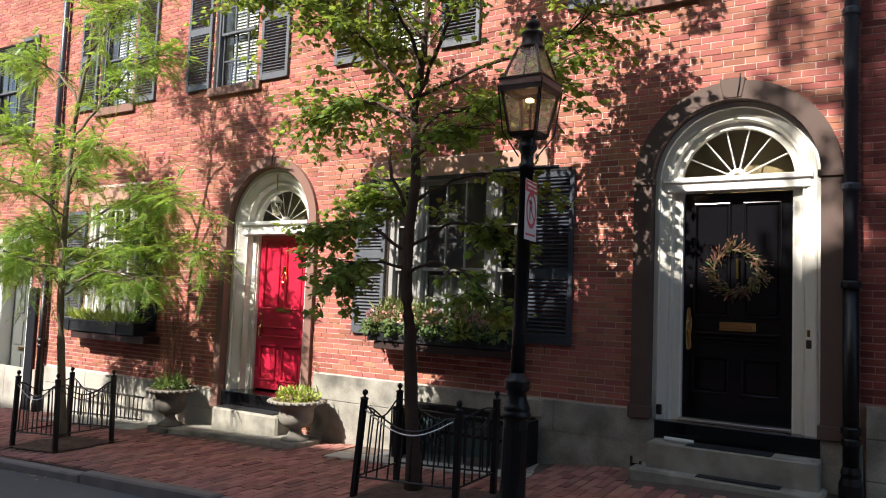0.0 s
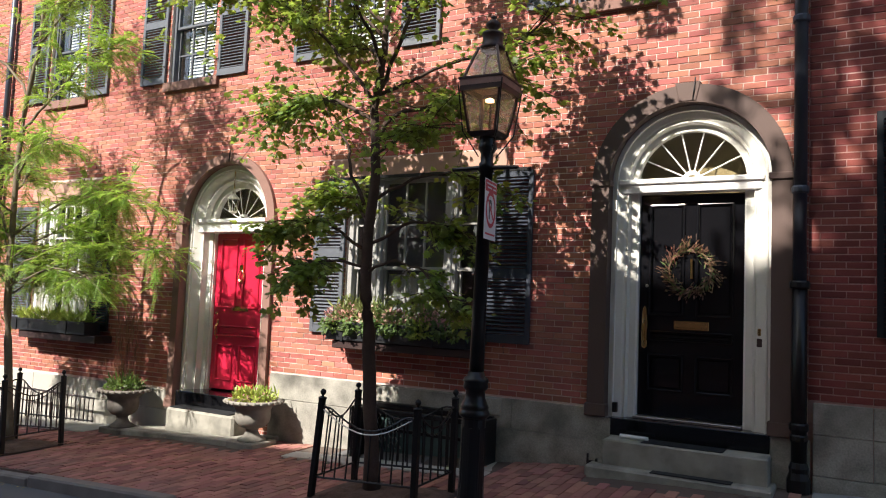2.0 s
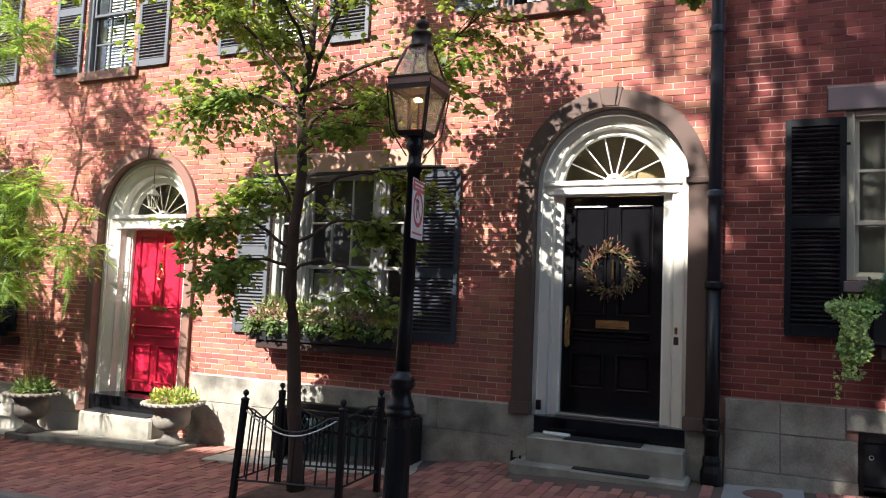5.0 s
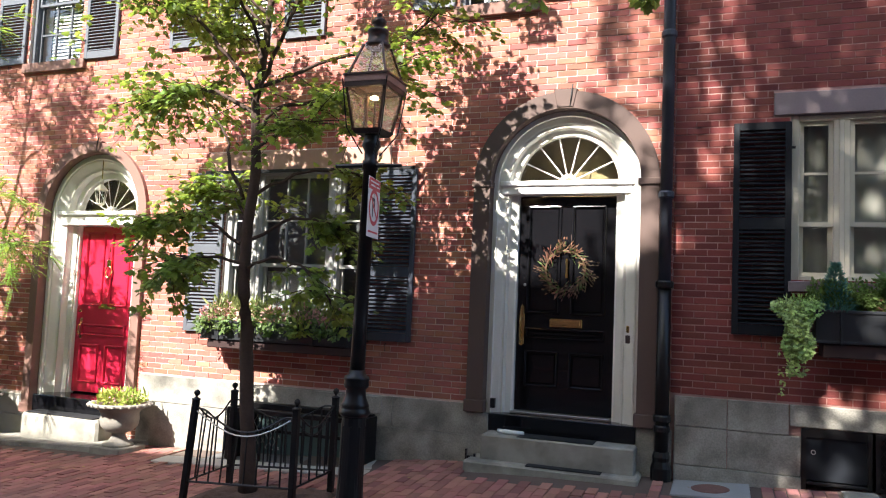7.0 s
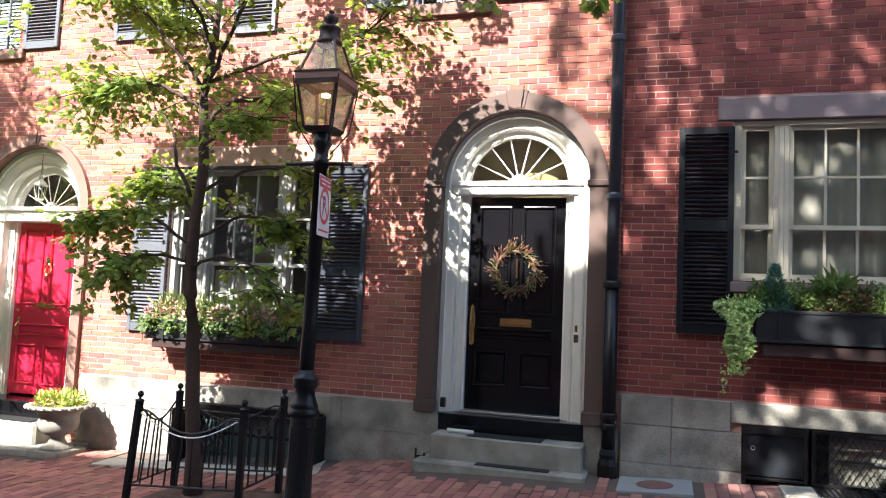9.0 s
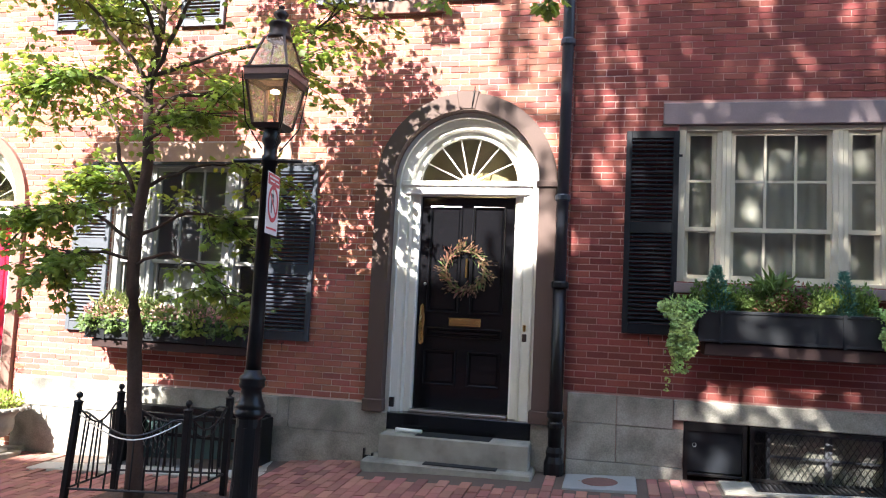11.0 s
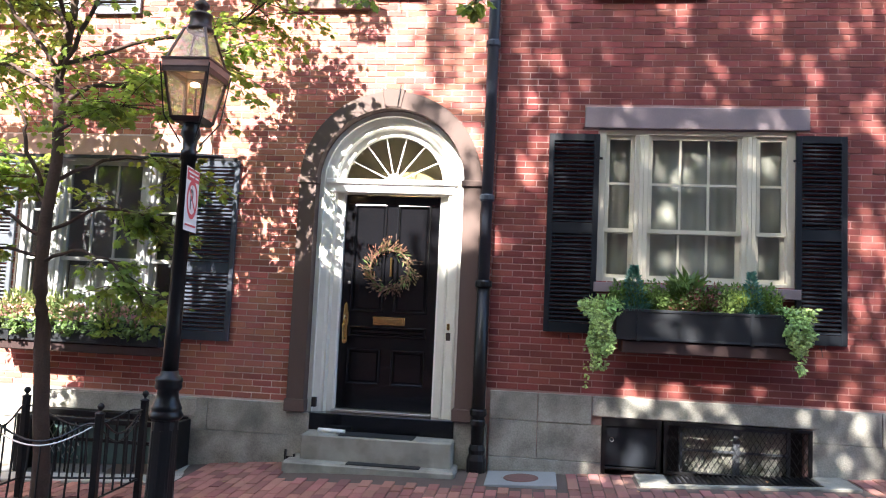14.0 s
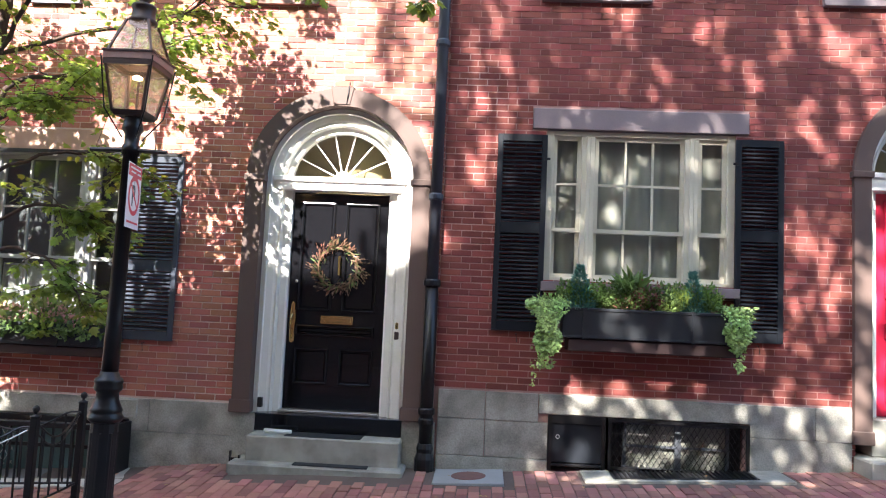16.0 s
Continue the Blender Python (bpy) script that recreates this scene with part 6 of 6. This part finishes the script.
yp = -0.19
plant("dwarf_conifer", lambda h, r: (cone(h, 0.95, yp, 1.72, r, 1500, 0.17, 0.43, 0.05), bush(h, 0.97, yp, 1.72, r, 300, 0.17, 0.12, 0.2, 0.045)), SPRUCE, (0.95, yp, 1.72), "small blue-green conifer in the window box")
plant("dwarf_conifer", lambda h, r: (cone(h, 2.04, yp, 1.72, r, 1100, 0.14, 0.41, 0.05), bush(h, 2.04, yp, 1.72, r, 240, 0.14, 0.12, 0.2, 0.045)), SPRUCE, (2.04, yp, 1.72), "small blue-green conifer in the window box")
plant("leafy_shrub", lambda h, r: (tuft(h, 1.45, yp, 1.90, r, 70, 0.22, 0.05, 0.06, 0.8), bush(h, 1.46, yp, 1.74, r, 900, 0.26, 0.13, 0.32, 0.042), bush(h, 1.22, yp, 1.74, r, 300, 0.14, 0.1, 0.2, 0.035)), LEAF3, (1.46, yp, 1.72), "mixed green leafy shrub in the window box")
plant("bronze_shrub", lambda h, r: (bush(h, 1.60, yp - 0.05, 1.74, r, 380, 0.17, 0.1, 0.30, 0.04), bush(h, 1.38, yp - 0.06, 1.74, r, 120, 0.12, 0.08, 0.16, 0.035)), WREATH, (1.72, yp, 1.72), "bronze-leaved plant in the window box")
plant("low_greenery", lambda h, r: [bush(h, 0.80 + 0.108 * k, yp, 1.78, r, 320, 0.1, 0.11, 0.25, 0.042) for k in range(14)], LEAF3, (1.6, yp, 1.72), "low dark greenery filling the window box")
plant("pale_shrub", lambda h, r: bush(h, 1.80, yp - 0.05, 1.74, r, 320, 0.11, 0.1, 0.2, 0.045), IVY, (1.80, yp, 1.72), "pale variegated plant in the window box")
plant("grass_tuft", lambda h, r: (tuft(h, 1.90, yp, 1.74, r, 160, 0.2, 0.014, 0.05, 0.3), tuft(h, 2.20, yp, 1.74, r, 160, 0.2, 0.014, 0.05, 0.35)), LIME, (2.1, yp, 1.72), "yellow-green grass tufts in the window box")
plant("trailing_ivy", lambda h, r: (trail(h, 0.64, -0.24, 1.74, r, 1500, 0.22, 0.50, 0.038), bush(h, 0.66, -0.24, 1.72, r, 520, 0.22, 0.13, 0.15, 0.04), trail(h, 0.62, -0.22, 1.3, r, 130, 0.15, 0.22, 0.036), trail(h, 0.52, -0.2, 1.15, r, 20, 0.03, 0.26, 0.032)), IVY, (0.66, -0.24, 1.2), "variegated ivy trailing over the end of the window box")
plant("trailing_ivy", lambda h, r: (trail(h, 2.42, -0.24, 1.74, r, 1100, 0.20, 0.42, 0.038), bush(h, 2.40, -0.24, 1.70, r, 420, 0.21, 0.13, 0.12, 0.04), trail(h, 2.44, -0.22, 1.36, r, 90, 0.08, 0.24, 0.034)), IVY, (2.43, -0.24, 1.2), "variegated ivy trailing over the end of the window box")

plant("flowering_plant", lambda h, r: [bush(h, x, yp - 0.06, 1.36, r, 210, 0.17, 0.13, 0.22, 0.045) for x in (-5.6, -5.4, -5.1, -4.75, -4.35, -4.1, -3.95)], FLOWER, (-4.7, yp, 1.33), "dusty pink flowering plants in the window box")
plant("lime_foliage", lambda h, r: [(bush(h, x, yp, 1.36, r, 200, 0.17, 0.12, 0.34, 0.06), tuft(h, x, yp, 1.4, r, 60, 0.22, 0.03, 0.08)) for x in (-5.2, -4.95, -4.4, -5.5)], OLIVE, (-4.9, yp, 1.33), "olive-green foliage in the window box")
plant("green_foliage", lambda h, r: [bush(h, x, yp - 0.03, 1.33, r, 170, 0.18, 0.14, 0.22, 0.06) for x in (-5.55, -5.05, -4.55, -4.25, -3.9)], LEAF3, (-4.7, yp, 1.33), "green foliage in the window box")
plant("spilling_foliage", lambda h, r: [(bush(h, x, -0.33, 1.24, r, 120, 0.17, 0.07, 0.16, 0.055), trail(h, x, -0.28, 1.36, r, 60, 0.12, 0.22, 0.045)) for x in (-5.65, -5.35, -5.05, -4.75, -4.45, -4.1, -3.9)], LEAF3, (-4.7, -0.33, 1.2), "green foliage spilling over the front of the window box")
plant("ornamental_cabbage", lambda h, r: bush(h, -4.35, -0.33, 1.22, r, 130, 0.12, 0.09, 0.2, 0.09), LIME, (-4.35, -0.3, 1.2), "pale curly leaves spilling over the window box")
plant("green_foliage", lambda h, r: [(tuft(h, -12.2 + 0.16 * k, yp, 1.08, r, 45, 0.2, 0.025, 0.06, 0.5)) for k in range(12)], LIME, (-11.3, yp, 1.08), "short green plants in the dark window box")


def urn(x, y, r, h, material, label):
    z = slope(x, y)
    u = thing("garden_urn", (x, y, z), label, "urn", "stone urns")
    k = h / 0.56
    part("plinth", boxbm(x - 0.62 * r, x + 0.62 * r, y - 0.62 * r, y + 0.62 * r, z - 0.04, z + 0.06 * k, bev=0.012), material, u)
    part("foot", lathe(bmesh.new(), x, y, [(0.5 * r, z + 0.06 * k), (0.48 * r, z + 0.085 * k), (0.30 * r, z + 0.12 * k), (0.22 * r, z + 0.17 * k), (0.22 * r, z + 0.2 * k), (0.3 * r, z + 0.215 * k)], 20), material, u, smooth=True)
    part("bowl", lathe(bmesh.new(), x, y, [(0.26 * r, z + 0.21 * k), (0.44 * r, z + 0.235 * k), (0.58 * r, z + 0.29 * k), (0.62 * r, z + 0.36 * k), (0.60 * r, z + 0.43 * k), (0.68 * r, z + 0.48 * k), (0.97 * r, z + 0.52 * k), (1.0 * r, z + 0.545 * k),
                                           (0.97 * r, z + 0.56 * k), (0.86 * r, z + 0.56 * k), (0.82 * r, z + 0.53 * k)], 24), material, u, smooth=True)
    for j in range(24):
        a = 2 * math.pi * j / 24
        part("rim_bead", lathe(bmesh.new(), x + 0.985 * r * math.cos(a), y + 0.985 * r * math.sin(a), [(0.004, z + 0.516 * k), (0.022, z + 0.53 * k), (0.022, z + 0.55 * k), (0.004, z + 0.562 * k)], 6), material, u)
    part("soil", lathe(bmesh.new(), x, y, [(0.8 * r, z + 0.535 * k), (0.82 * r, z + 0.545 * k)], 20), SOIL, u)
    return z + 0.55 * k


URN_GREY = mat("weathered_cast_stone", (0.26, 0.24, 0.205), 0.85, var=0.25, scale=8, fine=90, bump=0.4, stain=(0.12, 0.11, 0.09), stain_scale=6, stain_amt=0.7)
URN_DARK = mat("dark_cast_stone", (0.13, 0.115, 0.10), 0.85, var=0.25, scale=8, fine=90, bump=0.4, stain=(0.3, 0.28, 0.25), stain_scale=5, stain_amt=0.6)
ux, uy = -6.72, -0.42
zt = urn(ux, uy, 0.36, 0.57, URN_GREY, "weathered cast-stone urn planted with yellow-green flowers")
plant("urn_plant", lambda h, r: (bush(h, ux, uy, zt, r, 420, 0.3, 0.3, 0.16, 0.06), tuft(h, ux, uy, zt, r, 80, 0.16, 0.03, 0.12)), LIME, (ux, uy, zt), "yellow-green plant filling the stone urn")
plant("urn_flowers", lambda h, r: bush(h, ux + 0.1, uy - 0.1, zt + 0.03, r, 60, 0.2, 0.2, 0.13, 0.035), FLOWER, (ux, uy, zt), "small red flowers in the stone urn")
vx, vy = -9.20, -0.42
zt2 = urn(vx, vy, 0.35, 0.60, URN_DARK, "dark cast-stone urn with tall dry stems")
plant("urn_plant", lambda h, r: (bush(h, vx, vy, zt2, r, 380, 0.27, 0.27, 0.2, 0.06), tuft(h, vx, vy, zt2, r, 90, 0.22, 0.03, 0.1)), LEAF3, (vx, vy, zt2), "green plant filling the dark urn")
plant("dry_stems", lambda h, r: [blade(h, Vector((vx + r.gauss(0, 0.1), vy + r.gauss(0, 0.08), zt2 + 0.1 * (k % 9))), Vector((r.gauss(0, 0.16), r.gauss(0, 0.12), 1)), r.uniform(0.25, 0.5), 0.012) for k in range(150)], WREATH, (vx, vy, zt2), "tall thin reddish-brown stems in the dark urn")

# leaves and scraps on the ground
h = Heap()
rl = random.Random(77)
for _ in range(330):
    if rl.random() < 0.55:
        x, y = rl.uniform(-11, 4), KERB_Y - 0.16 - abs(rl.gauss(0, 0.09))
        z = slope(x, KERB_Y) - 0.108
    else:
        x, y = rl.uniform(-12, 5), rl.uniform(-2.55, -0.05)
        z = slope(x, y) + 0.012
    a = rl.uniform(0, 6.28)
    s = rl.uniform(0.012, 0.035)
    d, e = Vector((math.cos(a), math.sin(a), 0.1)), Vector((-math.sin(a), math.cos(a), 0.15))
    p = Vector((x, y, z))
    h.add([tuple(p - d * s), tuple(p + e * s * 0.6), tuple(p + d * s), tuple(p - e * s * 0.6 + Vector((0, 0, 0.008)))], [(0, 1, 2, 3)])
litter = new("fallen_leaves", h.mesh("fallen_leaves", TRASH))
tagged(litter, "small dry leaves scattered on pavement and gutter", "leaves", kind="stuff")

# ---------------------------------------------------------------- far side of the street, behind the view
def opposite_house(name, x0, x1, top, ridge=None):
    """An unseen plain row-house front added across the street to cast shade; with a ridge, the parapet slopes between
    two heights.
    """
    bm = bmesh.new()
    z1 = top if ridge is None else ridge
    vs = [bm.verts.new((x, y, z)) for y in (-15.0, -14.0) for x, z in ((x0, -3.5), (x1, -3.5), (x1, z1), (x0, top))]
    for f in ((0, 1, 2, 3), (7, 6, 5, 4), (0, 4, 5, 1), (1, 5, 6, 2), (2, 6, 7, 3), (3, 7, 4, 0)):
        bm.faces.new([vs[i] for i in f])
    bmesh.ops.recalc_face_normals(bm, faces=bm.faces[:])
    return solid(name, bm, BRICK_FAR, "unseen plain house fronts added across the street to shade the walls", "wall", "structure")


bm = bmesh.new()
top_ = [bm.verts.new((x, y, slope(x, KERB_Y) + 0.03)) for x, y in ((-40, -14.0), (30, -14.0), (30, -7.95), (-40, -7.95))]
low_ = [bm.verts.new((v.co.x, v.co.y, v.co.z - 0.4)) for v in top_]
bm.faces.new(top_)
bm.faces.new(low_[::-1])
for k in range(4):
    bm.faces.new((low_[k], low_[(k + 1) % 4], top_[(k + 1) % 4], top_[k]))
bmesh.ops.recalc_face_normals(bm, faces=bm.faces[:])
solid("pavement_near", bm, PAVER, "plain brick pavement on the near side of the street", "pavement", "structure")
# Unseen fronts; heights and slopes set where their shade should end on the walls.
opposite_house("wall_opposite_1", -45, -20, 10.2)
opposite_house("wall_opposite_2", -20, -9.7, 12.3)
opposite_house("wall_opposite_3", -9.7, -8.3, 13.0, 14.35)
opposite_house("wall_opposite_4", -8.3, -6.8, 14.35, 15.05)
opposite_house("wall_opposite_5", -6.8, -4.2, 15.05, 15.2)
opposite_house("wall_opposite_6", -4.2, 30, 12.6)

# ---------------------------------------------------------------- bricks of the walls
BL, BH, JT = 0.208, 0.0661, 0.011
UNIT = [(0, 2, 3, 1), (4, 5, 7, 6), (0, 1, 5, 4), (0, 4, 6, 2), (1, 3, 7, 5)]


def brick_box(a, b, y0, y1, z0, z1):
    return [(x, y, z) for z in (z0, z1) for y in (y0, y1) for x in (a, b)]


def brick_unit(name, length, material):
    me = bpy.data.meshes.new(name)
    bm = boxbm(-length / 2, length / 2, -0.012, 0.012, -(BH - JT) / 2, (BH - JT) / 2)
    es = [e for e in bm.edges if all(v.co.y < 0 for v in e.verts)]
    bmesh.ops.bevel(bm, geom=es, offset=0.0025, segments=1, affect="EDGES")
    bm.to_mesh(me)
    bm.free()
    me.materials.append(material)
    return me


def lay(parent, x0, x1, z0, z1, material, near, jt, seed, extra):
    rr = random.Random(seed)
    heap, count = Heap(), 0
    unit = brick_unit("brick", BL - jt, material)
    rows = int((z1 - z0) / BH)
    for r in range(rows):
        za = z0 + r * BH
        zc = za + BH / 2
        off = (r % 2) * BL / 2 + rr.uniform(-0.012, 0.012)
        ex = [(a, b) for a, b, c, d in extra if c < zc < d]
        for a0, b0 in runs(x0, x1, za, za + BH, ex):
            k = math.floor((a0 - x0 - off) / BL)
            while True:
                a = x0 + off + k * BL
                k += 1
                if a >= b0:
                    break
                a1, b1 = max(a + jt / 2, a0 + 0.002), min(a + BL - jt / 2, b0 - 0.002)
                if b1 - a1 < 0.02:
                    continue
                y = rr.uniform(-0.0025, 0.0025)
                dz = rr.uniform(-0.0012, 0.0012)
                whole = b1 - a1 > BL - jt - 1e-4
                if whole and count < 300 and near[0] < a < near[1] and near[2] < zc < near[3]:
                    ob = new("brick", unit)
                    ob.parent = parent
                    ob.location = Vector(((a1 + b1) / 2, y + 0.012, zc + dz))
                    count += 1
                else:
                    heap.add(brick_box(a1, b1, y, 0.02, za + JT / 2 + dz, za + BH - JT / 2 + dz), UNIT)
    ob = new("bricks", heap.mesh("bricks", material))
    ob.parent = parent
    tagged(ob, "rows of laid bricks", kind="stuff")


STONES = [(-6.84, -2.30, -1, 0.628), (-13.42, -8.70, -1, 0.218), (-0.71, 0.61, -1, 0.885), (0.6, 3.63, -1, 0.885), (-20, -13.54, -2, 0.123), (-0.71, -0.44, -1, 0.54),
          (0.45, 2.62, 3.55, 3.778), (-5.98, -3.50, 3.17, 3.403), (-12.42, -10.62, 3.06, 3.383), (-15.14, -13.88, 2.4, 2.62), (-15.12, -14.9, -1, 2.5)]
lay(wall_middle, HOUSE_L, HOUSE_R, -0.55, 7.4, BRICK, (-3.1, -2.4, 0.6, 3.6), 0.010, 1, STONES)
lay(wall_east, HOUSE_R, 7.4, 0.3, 6.6, BRICK_R, (-0.44, 0.1, 0.9, 4.6), 0.008, 2, STONES)
lay(wall_west, -19.9, HOUSE_L, -0.3, 8.7, BRICK, (-14.0, -13.5, 1.0, 3.0), 0.010, 3, STONES)

# ---------------------------------------------------------------- paving bricks
HOLES = [(-4.42, -3.21, -2.18, -1.40), (-10.08, -8.96, -2.28, -1.40), (-2.345, -0.63, -0.64, 0.1), (-9.06, -6.60, -0.73, 0.1), (-5.93, -3.29, -0.78, 0.1), (-12.31, -9.74, -0.63, 0.1),
         (-0.40, 0.28, -0.63, 0.1), (1.0, 2.93, -0.485, 0.1), (LX - 0.15, LX + 0.15, LY - 0.15, LY + 0.15)]
PW, PL = 0.104, 0.206
me = bpy.data.meshes.new("paving_brick")
bm = boxbm(-PW / 2 + 0.004, PW / 2 - 0.004, -PL / 2 + 0.004, PL / 2 - 0.004, -0.02, 0.0)
bmesh.ops.bevel(bm, geom=[e for e in bm.edges if all(v.co.z > -0.01 for v in e.verts)], offset=0.004, segments=1, affect="EDGES")
bm.to_mesh(me)
bm.free()
me.materials.append(PAVER)
rr = random.Random(9)
heap, count = Heap(), 0
nx, ny = int(27 / PW), int(2.62 / PL)
for i in range(nx):
    x = -19.5 + (i + 0.5) * PW
    for j in range(-1, ny + 1):
        y = -2.62 + (j + 0.5 + (i % 2) * 0.5) * PL
        y0, y1 = max(y - PL / 2 + 0.004, -2.632), min(y + PL / 2 - 0.004, -0.035)
        if y1 - y0 < 0.03:
            continue
        if any(x + PW * 0.4 > a and x - PW * 0.4 < b and y0 + 0.02 < d and y1 - 0.02 > c for a, b, c, d in HOLES):
            continue
        dz = rr.gauss(0, 0.0022)
        jx = rr.uniform(-0.002, 0.002)
        whole = y1 - y0 > PL - 0.009
        if whole and count < 300 and -1.2 < x < 3.2 and y > -1.25:
            ob = new("paving_brick", me)
            ob.parent = pavement
            ob.matrix_basis = Matrix.Translation(-ORG[pavement]) @ ground_matrix(x + jx, y, dz) @ Matrix.Rotation(rr.uniform(-0.015, 0.015), 4, "Z") @ Matrix.Rotation(rr.uniform(-0.01, 0.01), 4, "X")
            count += 1
        else:
            a, b = x - PW / 2 + 0.004 + jx, x + PW / 2 - 0.004 + jx
            t = rr.uniform(-0.01, 0.01)
            heap.add([(xx, yy, slope(xx, yy) + dz + (xx - x) * t + d) for d in (-0.02, 0.0) for yy in (y0, y1) for xx in (a, b)],
                     [(4, 5, 7, 6), (0, 1, 5, 4), (2, 6, 7, 3), (0, 4, 6, 2), (1, 3, 7, 5)])
heap_part("paving_bricks", heap, PAVER, pavement, "rows of paving bricks", "stuff")
